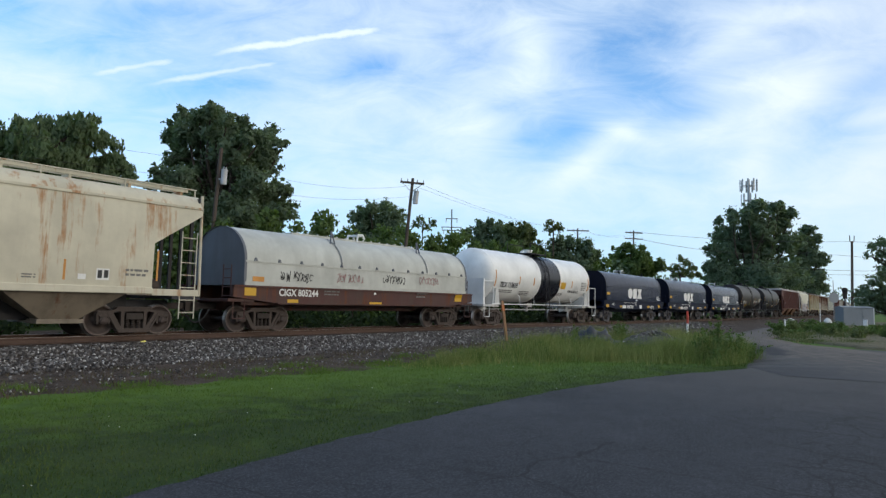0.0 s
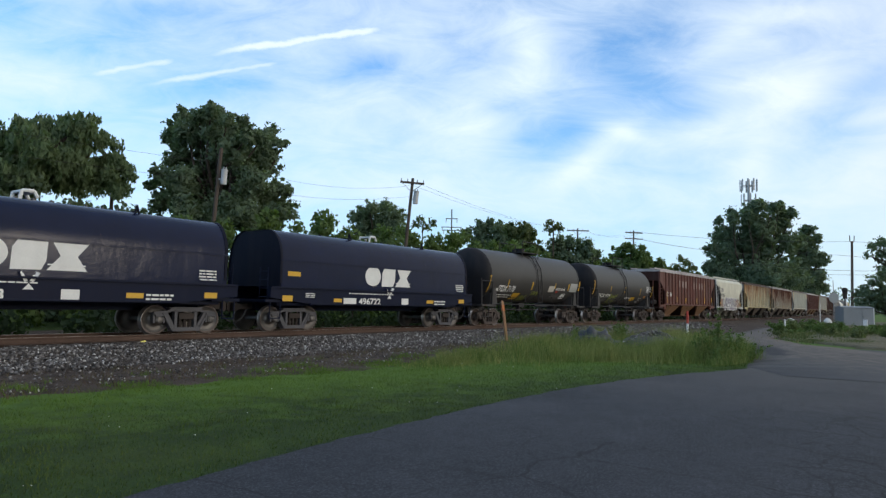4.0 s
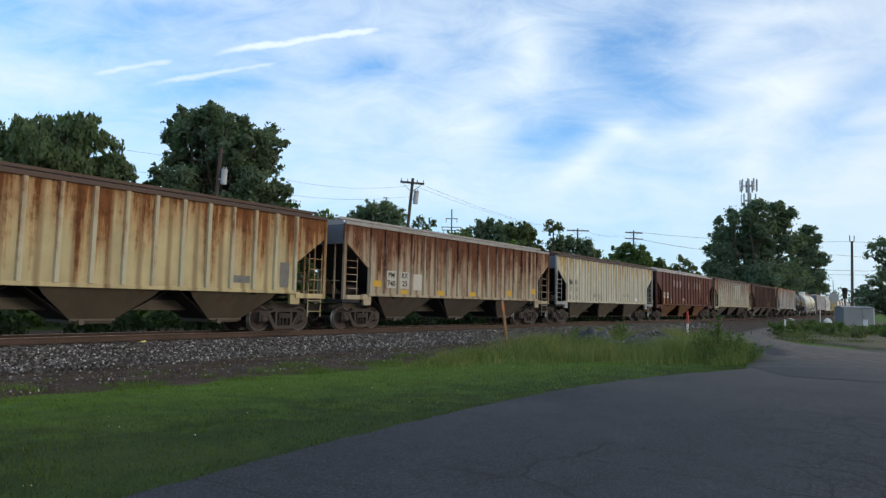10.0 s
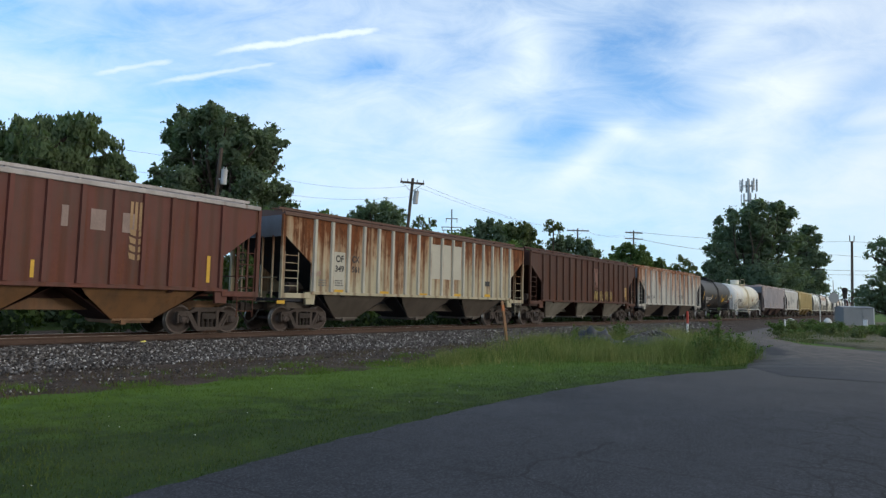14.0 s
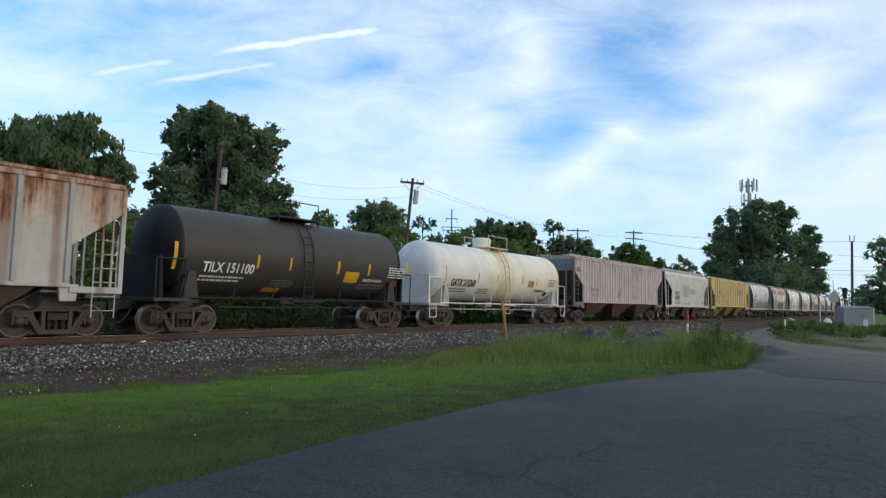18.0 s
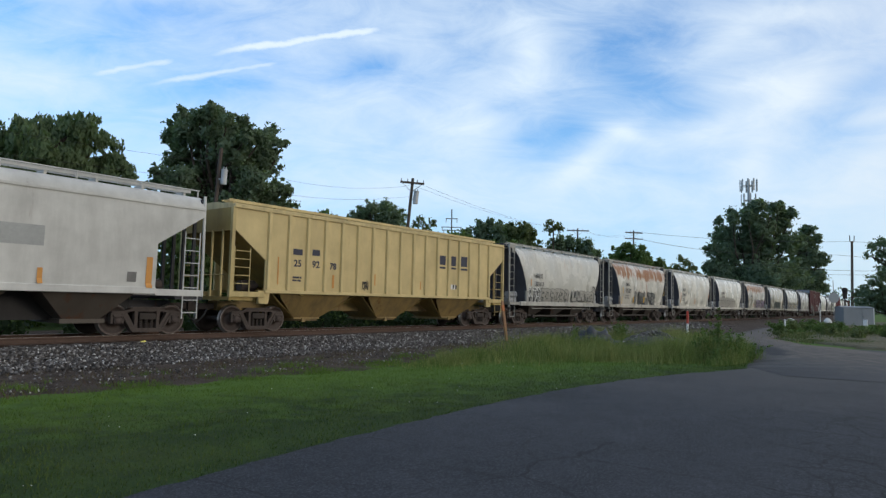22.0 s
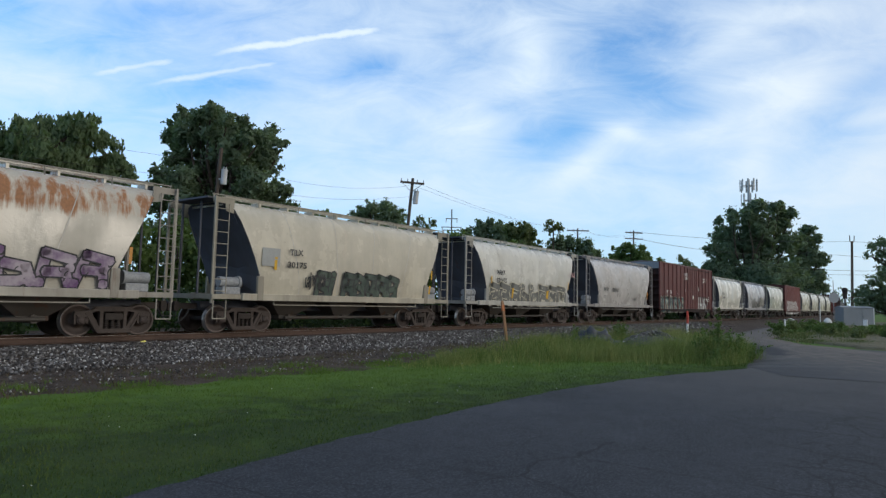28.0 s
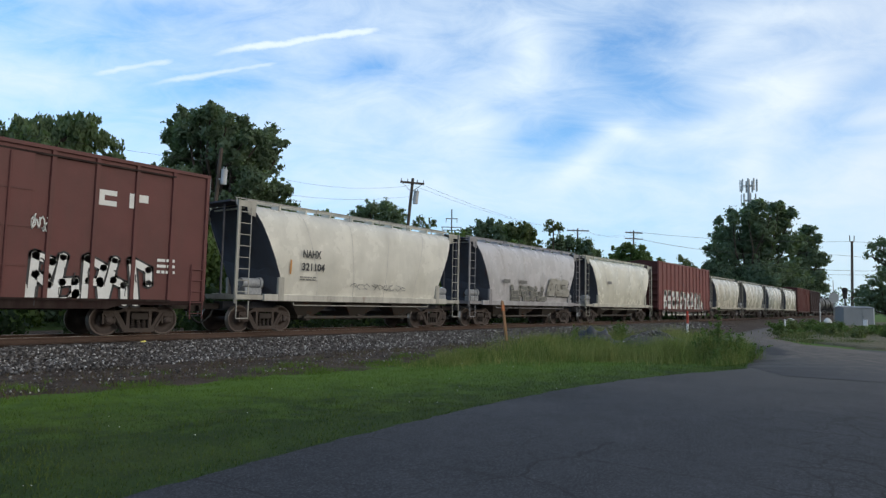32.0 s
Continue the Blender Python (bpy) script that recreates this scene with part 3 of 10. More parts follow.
def roadbed():
    g = Geo()
    xs = spread(((-520, -20, 20), (-20, -4, 0.5), (-4, 36, 0.2), (36, 70, 0.5), (70, 700, 10)))
    rings = []
    for x in xs:
        ring = []
        for k, (d, z) in enumerate(bed_profile()):
            w = 0.35 * noise.noise((x * 0.25, k * 3.1, 0)) + 0.12 * noise.noise((x * 1.4, k * 2.3, 4)) if k >= 7 else 0
            lump_z = 0.035 * noise.noise((x * 0.9, d * 1.2, 9)) + 0.03 * noise.noise((x * 2.6, d * 2.6, 2)) if k >= 8 else 0.0
            ring.append((x, TRACK_Y + bend(x) - d - w, z + (0.03 * noise.noise((x * 1.1, k, 7)) if k in (7, 8) else 0) + lump_z))
        rings.append(ring)
    g.loft(rings, False, False, True)
    return tagged(part("roadbed", g, CINDER), "cinder and ballast roadbed of the railway line", "roadbed", kind="structure")


roadbed()
TIE_WOOD = plain("creosoted_tie", (0.045, 0.030, 0.022), 0.9, 0, 0.4, 4)
RAIL_STEEL = plain("rusty_rail", (0.098, 0.062, 0.046), 0.75, 0.3, 0.35, 4)


def rails():
    line = tagged(new("railway_track"), "single railway line, rusty rails on dark wooden ties", "railway track", kind="structure")
    prof = ((-0.07, 0.0), (0.07, 0.0), (0.07, 0.02), (0.012, 0.035), (0.012, 0.12), (0.036, 0.13), (0.036, 0.165), (0.03, 0.172), (-0.03, 0.172), (-0.036, 0.165), (-0.036, 0.13), (-0.012, 0.12), (-0.012, 0.035), (-0.07, 0.02))
    xs = spread(((-520, 60, 20), (60, 700, 8)))
    for side in (-1, 1):
        for mat, name, keep in ((RAIL_STEEL, "rail", None),):
            g = Geo()
            g.loft([[(x, TRACK_Y + bend(x) + side * 0.752 + y, RAIL_Z - 0.172 + z) for y, z in prof] for x in xs], True)
            part(name, g, mat, line)
        g = Geo()
        g.loft([[(x, TRACK_Y + bend(x) + side * 0.752 + y, RAIL_Z + z) for y, z in ((-0.026, 0.0005), (0.026, 0.0005), (0.026, 0.003), (-0.026, 0.003))] for x in xs], True)
        part("running_surface", g, BRIGHT, line, "polished bright rail head")
    tie = Geo().box(-0.115, 0.115, -1.3, 1.3, -0.16, 0.0, 0.012).mesh("tie")
    tie.materials.append(TIE_WOOD)
    rnd = random.Random(4)
    for i in range(170):
        x = -14 + i * 0.53
        part("tie", tie, TIE_WOOD, line, m=pose(x, TRACK_Y + bend(x) + rnd.uniform(-0.03, 0.03), RAIL_Z - 0.175, 0, 0, rnd.uniform(-0.6, 0.6)))
    g = Geo()
    for i in list(range(-900, 0)) + list(range(170, 1300)):
        x = -14 + i * 0.53
        y = TRACK_Y + bend(x)
        g.box(x - 0.115, x + 0.115, y - 1.3, y + 1.3, RAIL_Z - 0.335, RAIL_Z - 0.175)
    tagged(part("distant_ties", g, TIE_WOOD, line), kind="stuff")
    return line


rails()

# ---- rolling stock ----
WHEEL_R, BASE = 0.457, 1.778


def wheelset_geo():
    """Axle, two wheels and bearing ends turned as one piece; the end caps have three lobes."""
    half = [(0.0, 0.085), (0.60, 0.085), (0.66, 0.11), (0.672, 0.14), (0.70, 0.18), (0.715, 0.34), (0.68, 0.385), (0.677, 0.40), (0.677, 0.480), (0.682, 0.488), (0.705, 0.488), (0.712, 0.466), (0.80, 0.455), (0.812, 0.452),
            (0.816, 0.446), (0.816, 0.405), (0.810, 0.398), (0.775, 0.37), (0.755, 0.24), (0.765, 0.19), (0.835, 0.16), (0.842, 0.15), (0.842, 0.09), (0.895, 0.09), (0.90, 0.095), (0.90, 0.122), (0.905, 0.126), (1.085, 0.126), (1.09, 0.122), (1.09, 0.09), (1.112, 0.085), (1.115, 0.08), (1.115, 0.004)]
    prof = [(-y, r) for y, r in half[:0:-1]] + half
    n = 30
    rings = []
    for y, r in prof:
        lobe = 0.18 if abs(y) > 1.1 and r > 0.05 else 0.0
        rings.append([(r * (1 + lobe * math.cos(3 * 2 * math.pi * i / n)) * math.cos(2 * math.pi * i / n), y, r * (1 + lobe * math.cos(3 * 2 * math.pi * i / n)) * math.sin(2 * math.pi * i / n)) for i in range(n)])
    return Geo().loft(rings[::-1], True, True, True)


def side_frame_geo():
    """A cast truck side: arched top chord, sloping tension arms, columns, and jaws over the bearings."""
    g = Geo()
    h = BASE / 2
    y0, y1 = -0.075, 0.075
    g.plate([(-h - 0.20, 0.60), (-h - 0.17, 0.71), (-h + 0.26, 0.745), (-0.46, 0.83), (0.46, 0.83), (h - 0.26, 0.745), (h + 0.17, 0.71), (h + 0.20, 0.60), (h - 0.10, 0.615), (0.50, 0.715), (-0.50, 0.715), (-h + 0.10, 0.615)], y0, y1)
    g.plate([(-0.60, 0.82), (-0.46, 0.85), (0.46, 0.85), (0.60, 0.82), (0.46, 0.805), (-0.46, 0.805)], y0 - 0.03, y1 + 0.03)
    for s in (-1, 1):
        g.plate([(s * (h - 0.08), 0.64), (s * (h - 0.27), 0.68), (s * 0.36, 0.235), (s * 0.47, 0.125)][::s], y0, y1)
        g.plate([(s * (h - 0.10), 0.655), (s * (h - 0.16), 0.665), (s * 0.44, 0.165), (s * 0.48, 0.13)][::s], y0 - 0.03, y1 + 0.03)
        g.plate([(s * 0.385, 0.74), (s * 0.29, 0.74), (s * 0.29, 0.20), (s * 0.385, 0.20)][::s], y0, y1)
        g.plate([(s * (h + 0.20), 0.64), (s * (h + 0.13), 0.64), (s * (h + 0.13), 0.36), (s * (h + 0.19), 0.36)][::s], y0, y1)
        g.plate([(s * (h - 0.13), 0.66), (s * (h - 0.20), 0.66), (s * (h - 0.19), 0.36), (s * (h - 0.13), 0.36)][::s], y0, y1)
        g.plate([(s * h - 0.15, 0.615), (s * h + 0.15, 0.615), (s * h + 0.12, 0.56), (s * h - 0.12, 0.56)], y0 - 0.04, y1 + 0.04)
    g.plate([(-0.50, 0.22), (0.50, 0.22), (0.45, 0.105), (-0.45, 0.105)], y0 - 0.04, y1 + 0.04)
    return g


def spring_geo():
    """One truck spring: a column of rounded coils."""
    rings = []
    for k in range(21):
        q = 0.058 + 0.014 * math.sin(k * math.pi / 2 - math.pi / 2)
        rings.append([(q * math.cos(2 * math.pi * i / 10), q * math.sin(2 * math.pi * i / 10), 0.21 + 0.27 * k / 20) for i in range(10)])
    return Geo().loft(rings, True, True, True)


def bolster_geo():
    g = Geo()
    g.plate([(-0.25, 0.48), (0.25, 0.48), (0.25, 0.66), (-0.25, 0.66)], -1.10, 1.10)
    g.cyl((0, 0, 0.66), (0, 0, 0.76), 0.2, 14)
    for s in (-1, 1):
        g.box(-0.12, 0.12, s * 0.64 - 0.1, s * 0.64 + 0.1, 0.60, 0.68)
        g.box(s * 0.42 - 0.05, s * 0.42 + 0.05, -0.85, 0.85, 0.36, 0.48)
        for t in (-1, 1):
            g.box(s * 0.44 - 0.03, s * 0.44 + 0.03, t * 0.752 - 0.06, t * 0.752 + 0.06, 0.24, 0.52)
    return g


def mesh_of(name, geo, mat):
    me = geo.mesh(name)
    me.materials.append(mat)
    return me


def wheelset_mesh():
    """The wheelset with its treads rubbed bright by the rails and its rims paler than the plates."""
    me = mesh_of("wheelset", wheelset_geo(), WHEEL)
    me.materials.append(BRIGHT)
    me.materials.append(RIM)
    for f in me.polygons:
        y, r = abs(f.center.y), math.hypot(f.center.x, f.center.z)
        if r > 0.446 and 0.66 < y < 0.815:
            f.material_index = 1
        elif r > 0.385 and y > 0.80:
            f.material_index = 2
    return me


WHEELSET, SIDE_FRAME = wheelset_mesh(), mesh_of("side_frame", side_frame_geo(), IRON_LIGHT)
SPRING, BOLSTER = mesh_of("spring", spring_geo(), IRON_LIGHT), mesh_of("truck", bolster_geo(), IRON)
SPINNING = []


def add_trucks(car, tc, frame_mat=None, wheel_mat=None, bright=False):
    for s in (-1, 1):
        truck = part("truck", BOLSTER, IRON, car, m=pose(s * tc / 2, 0, 0))
        for t in (-1, 1):
            part("side_frame", SIDE_FRAME, frame_mat or IRON_LIGHT, truck, m=pose(0, t * 0.99, 0))
            for k in (-0.17, 0.0, 0.17):
                part("spring", SPRING, IRON, truck, m=pose(k, t * 0.99, 0))
            w = part("wheelset", WHEELSET, wheel_mat or WHEEL, truck, m=pose(t * BASE / 2, 0, WHEEL_R))
            SPINNING.append((w, car, s * tc / 2 + t * BASE / 2, t * BASE / 2))


def coupler_geo(s, x):
    """A knuckle coupler with its shank, and an air hose that hangs beside it."""
    g = Geo()
    a, b = sorted((s * (x - 1.0), s * (x - 0.14)))
    g.box(a, b, -0.09, 0.09, 0.78, 0.98)
    g.plate([(s * (x - 0.24), 0.70), (s * (x - 0.02), 0.70), (s * (x + 0.03), 0.78), (s * (x + 0.03), 0.98), (s * (x - 0.02), 1.04), (s * (x - 0.24), 1.04)][::s], -0.02, 0.19)
    g.plate([(s * (x - 0.26), 0.72), (s * (x - 0.10), 0.72), (s * (x - 0.10), 1.02), (s * (x - 0.26), 1.02)][::s], -0.19, -0.02)
    return g


def hose_geo(s, x):
    g = Geo()
    g.pipe([(s * (x - 0.5), -0.42, 0.78), (s * (x - 0.36), -0.44, 0.56), (s * (x - 0.2), -0.43, 0.40), (s * (x - 0.02), -0.40, 0.33)], 0.028, 6)
    return g


class Car:
    """One wagon: an empty at rail height, its parts under it, and shared meshes for wagons of one build."""
    kits = {}

    def __init__(self, build, label, category, group=""):
        self.ob = tagged(new(build), label, category, group)
        self.build = build

    def add(self, key, name, make, mat, label="", parent=None, m=None):
        k = (self.build, key)
        if k not in Car.kits:
            Car.kits[k] = mesh_of(name, make(), mat)
        return part(name, Car.kits[k], mat, parent or self.ob, label, m)


def ladder_geo(x, y, z0, z1, w=0.42, n=6, along="x"):
    g = Geo()
    dx, dy = (w / 2, 0) if along == "x" else (0, w / 2)
    for s in (-1, 1):
        g.cyl((x + s * dx, y + s * dy, z0), (x + s * dx, y + s * dy, z1), 0.019, 5)
    for i in range(n):
        z = z0 + (i + 0.5) * (z1 - z0) / n
        g.cyl((x - dx, y - dy, z), (x + dx, y + dy, z), 0.016, 5)
    return g


def underframe(car, half, tc, mat, sill=True):
    if not sill:
        for s in (-1, 1):
            car.add("stub%d" % s, "stub_sill", lambda: Geo().box(*sorted((s * (half - 0.35), s * (tc / 2 - 0.7))), -0.28, 0.28, 0.74, 1.10), mat)
    else:
        car.add("center_sill", "center_sill", lambda: Geo().box(-half + 0.35, half - 0.35, -0.28, 0.28, 0.74, 1.06), mat)
    for s in (-1, 1):
        car.add("coupler%d" % s, "coupler", lambda: coupler_geo(s, half + 0.62), IRON)
        car.add("hose%d" % s, "air_hose", lambda: hose_geo(s, half + 0.62), HOSE)


RIB_AT = {}


def ribbed_hopper(label, mats, half=8.43, tc=13.9, ribs=17, name="covered_hopper", railing=True, rib_mat=None):
    """A long three-bay covered hopper with posts along its sides and open sloping ends."""
    body, dark, under = mats["body"], mats["end"], mats["under"]
    c = Car(name, label, "hopper car", "wagons of the freight train")
    top, sill, w = 4.23, 1.47, 1.50
    inset = half - 1.35
    RIB_AT[c.build] = [-inset + 0.10 + (2 * inset - 0.2) * i / (ribs - 1) for i in range(ribs)]
    poly = [(-half, top), (-half, top - 0.72), (-inset, top - 1.72), (-inset, sill), (inset, sill), (inset, top - 1.72), (half, top - 0.72), (half, top)]
    for s in (-1, 1):
        c.add("side%d" % s, "side_panel", lambda: Geo().plate(poly[::-1], s * w - 0.03, s * w + 0.03), body)
        c.add("chord%d" % s, "top_chord", lambda: Geo().box(-half - 0.02, half + 0.02, s * (w + 0.02) - 0.07, s * (w + 0.02) + 0.07, top - 0.04, top + 0.10, 0.015), mats.get("roof", body))
        c.add("sill%d" % s, "side_sill", lambda: Geo().box(-inset, inset, s * (w + 0.02) - 0.06, s * (w + 0.02) + 0.06, sill - 0.10, sill + 0.02, 0.012), mats.get("sill", body))
        for i in range(ribs):
            x = -inset + 0.10 + (2 * inset - 0.2) * i / (ribs - 1)
            c.add("rib%d" % s, "side_post", lambda: Geo().loft([[(-0.08, s * (w + 0.03), z), (-0.055, s * (w + 0.12), z), (0.055, s * (w + 0.12), z), (0.08, s * (w + 0.03), z)][::s] for z in (sill + 0.02, top - 0.04)], True), rib_mat or body, m=pose(x, 0, 0))
        for e in (-1, 1):
            c.add("corner%d%d" % (s, e), "corner_post", lambda: Geo().box(e * half - 0.06, e * half + 0.06, s * w - 0.06, s * w + 0.06, 1.22, top), mats.get("post", body))
            c.add("ladder%d%d" % (s, e), "ladder", lambda: ladder_geo(e * (half - 0.42), s * w, 0.55 if s * e < 0 else 1.25, 2.9, 0.62, 6), mats.get("post", body))
            c.add("end_sill%d%d" % (s, e), "platform_sill", lambda: Geo().box(*sorted((e * half, e * inset)), s * w - 0.05, s * w + 0.05, 1.22, 1.40, 0.01), mats.get("post", body))
            c.add("jack%d%d" % (s, e), "jacking_pad", lambda: Geo().plate([(e * inset - 0.25, 1.45), (e * inset + 0.25, 1.45), (e * inset + 0.2, 1.0), (e * inset - 0.2, 1.0)], s * 1.45 - 0.06, s * 1.45 + 0.06), mats.get("post", body))
    c.add("roof", "roof", lambda: Geo().loft([[(x, -w - 0.05, top + 0.05), (x, -0.5, top + 0.22), (x, 0.5, top + 0.22), (x, w + 0.05, top + 0.05), (x, w, top - 0.05), (x, -w, top - 0.05)] for x in (-half, half)], True), mats.get("roof", body))
    # The open ends wear the darkened end paint, which stands for their shade.
    for e in (-1, 1):
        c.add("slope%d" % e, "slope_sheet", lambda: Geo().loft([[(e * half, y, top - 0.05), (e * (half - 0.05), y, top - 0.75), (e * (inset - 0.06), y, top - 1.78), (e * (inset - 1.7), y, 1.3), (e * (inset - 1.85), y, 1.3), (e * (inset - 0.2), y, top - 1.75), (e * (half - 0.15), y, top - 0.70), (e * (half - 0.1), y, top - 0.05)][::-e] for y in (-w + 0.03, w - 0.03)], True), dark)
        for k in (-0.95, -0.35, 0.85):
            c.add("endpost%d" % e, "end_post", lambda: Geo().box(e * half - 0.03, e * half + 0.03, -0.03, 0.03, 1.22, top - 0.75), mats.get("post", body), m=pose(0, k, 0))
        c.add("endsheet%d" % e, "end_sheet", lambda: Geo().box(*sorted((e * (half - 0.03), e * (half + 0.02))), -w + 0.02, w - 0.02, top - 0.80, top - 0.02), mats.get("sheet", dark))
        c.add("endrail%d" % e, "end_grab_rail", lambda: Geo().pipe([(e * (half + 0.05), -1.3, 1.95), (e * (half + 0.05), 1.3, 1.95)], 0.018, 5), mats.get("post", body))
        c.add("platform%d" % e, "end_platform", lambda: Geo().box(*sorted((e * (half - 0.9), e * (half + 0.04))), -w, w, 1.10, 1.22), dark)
    for k in range(3):
        x0 = (k - 1) * (2 * inset - 0.5) / 3
        hw = (2 * inset - 0.5) / 6
        for s in (-1, 1):
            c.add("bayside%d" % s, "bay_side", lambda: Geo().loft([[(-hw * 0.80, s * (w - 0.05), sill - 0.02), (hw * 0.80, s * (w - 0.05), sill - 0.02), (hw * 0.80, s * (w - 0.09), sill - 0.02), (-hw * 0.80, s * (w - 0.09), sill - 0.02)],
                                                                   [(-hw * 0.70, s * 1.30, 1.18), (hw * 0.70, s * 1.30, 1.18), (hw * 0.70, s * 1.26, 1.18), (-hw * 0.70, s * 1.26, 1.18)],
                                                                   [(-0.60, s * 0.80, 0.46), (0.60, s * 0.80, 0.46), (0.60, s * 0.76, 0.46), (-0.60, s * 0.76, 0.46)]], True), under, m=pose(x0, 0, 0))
            # Bay slopes take the dark end paint: their shadow is painted on.
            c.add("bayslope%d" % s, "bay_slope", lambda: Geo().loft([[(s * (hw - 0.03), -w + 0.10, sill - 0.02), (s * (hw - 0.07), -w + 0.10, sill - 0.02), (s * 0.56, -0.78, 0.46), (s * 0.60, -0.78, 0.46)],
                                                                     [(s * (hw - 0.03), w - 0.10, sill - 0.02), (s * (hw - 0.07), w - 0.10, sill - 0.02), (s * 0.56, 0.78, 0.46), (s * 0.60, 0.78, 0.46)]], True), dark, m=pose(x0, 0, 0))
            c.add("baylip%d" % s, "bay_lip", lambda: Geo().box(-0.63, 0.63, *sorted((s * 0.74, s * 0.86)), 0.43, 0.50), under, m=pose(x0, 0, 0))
        # Plate in dark end paint, added to fill the shaded gap over the sill.
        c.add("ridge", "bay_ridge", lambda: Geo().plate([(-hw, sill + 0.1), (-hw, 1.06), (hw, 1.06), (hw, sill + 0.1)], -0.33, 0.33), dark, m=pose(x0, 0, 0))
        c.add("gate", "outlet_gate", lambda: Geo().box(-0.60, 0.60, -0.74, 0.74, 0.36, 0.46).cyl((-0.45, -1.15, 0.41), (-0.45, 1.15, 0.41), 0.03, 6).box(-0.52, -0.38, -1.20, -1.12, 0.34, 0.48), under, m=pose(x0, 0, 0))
    walkway(c, half, top + 0.19, mats.get("roof", body), railing)
    underframe(c, half, tc, under)
    brake_gear(c, half)
    add_trucks(c.ob, tc)
    return c


def walkway(c, half, z, mat, railing=True):
    """Roof hatches and the grating walks beside them."""
    for i in range(5):
        x = (i - 2) * half * 0.36
        c.add("hatch", "roof_hatch", lambda: Geo().loft([[(x0, -0.26, z - 0.06), (x0, -0.20, z + 0.06), (x0, 0.20, z + 0.06), (x0, 0.26, z - 0.06)] for x0 in (-half * 0.165, half * 0.165)], True), mat, m=pose(x, 0, 0))
    for s in (-1, 1):
        def grate():
            g = Geo()
            for y in (0.62, 0.74, 0.86, 0.98):
                g.box(-half + 0.1, half - 0.1, s * y - 0.012, s * y + 0.012, z + 0.06, z + 0.10)
            g.box(-half + 0.1, half - 0.1, s * 1.05 - 0.02, s * 1.05 + 0.02, z + 0.04, z + 0.13)
            return g
        c.add("walk%d" % s, "running_board", grate, mat)
        for i in range(10):
            x = -half + 0.3 + (2 * half - 0.6) * i / 9
            c.add("bracket%d" % s, "walk_bracket", lambda: Geo().box(-0.035, 0.035, *sorted((s * 0.55, s * 1.04)), z - 0.10, z + 0.05), mat, m=pose(x, 0, 0))


def brake_gear(c, half):
    c.add("cylinder", "brake_cylinder", lambda: Geo().cyl((-half + 1.0, -0.55, 1.62), (-half + 1.6, -0.55, 1.62), 0.2, 14).cyl((-half + 1.6, -0.55, 1.62), (-half + 1.75, -0.55, 1.62), 0.1, 10), IRON_LIGHT)
    c.add("reservoir", "air_reservoir", lambda: Geo().cyl((half - 1.9, -0.6, 1.50), (half - 0.95, -0.6, 1.50), 0.22, 14), IRON_LIGHT)
    c.add("handbrake", "hand_brake_wheel", lambda: Geo().pipe([(-half - 0.1, 0.75 + 0.25 * math.cos(a * math.pi / 6), 2.6 + 0.25 * math.sin(a * math.pi / 6)) for a in range(13)], 0.02, 5).cyl((-half - 0.1, 0.5, 2.6), (-half - 0.1, 1.0, 2.6), 0.015, 5), IRON)


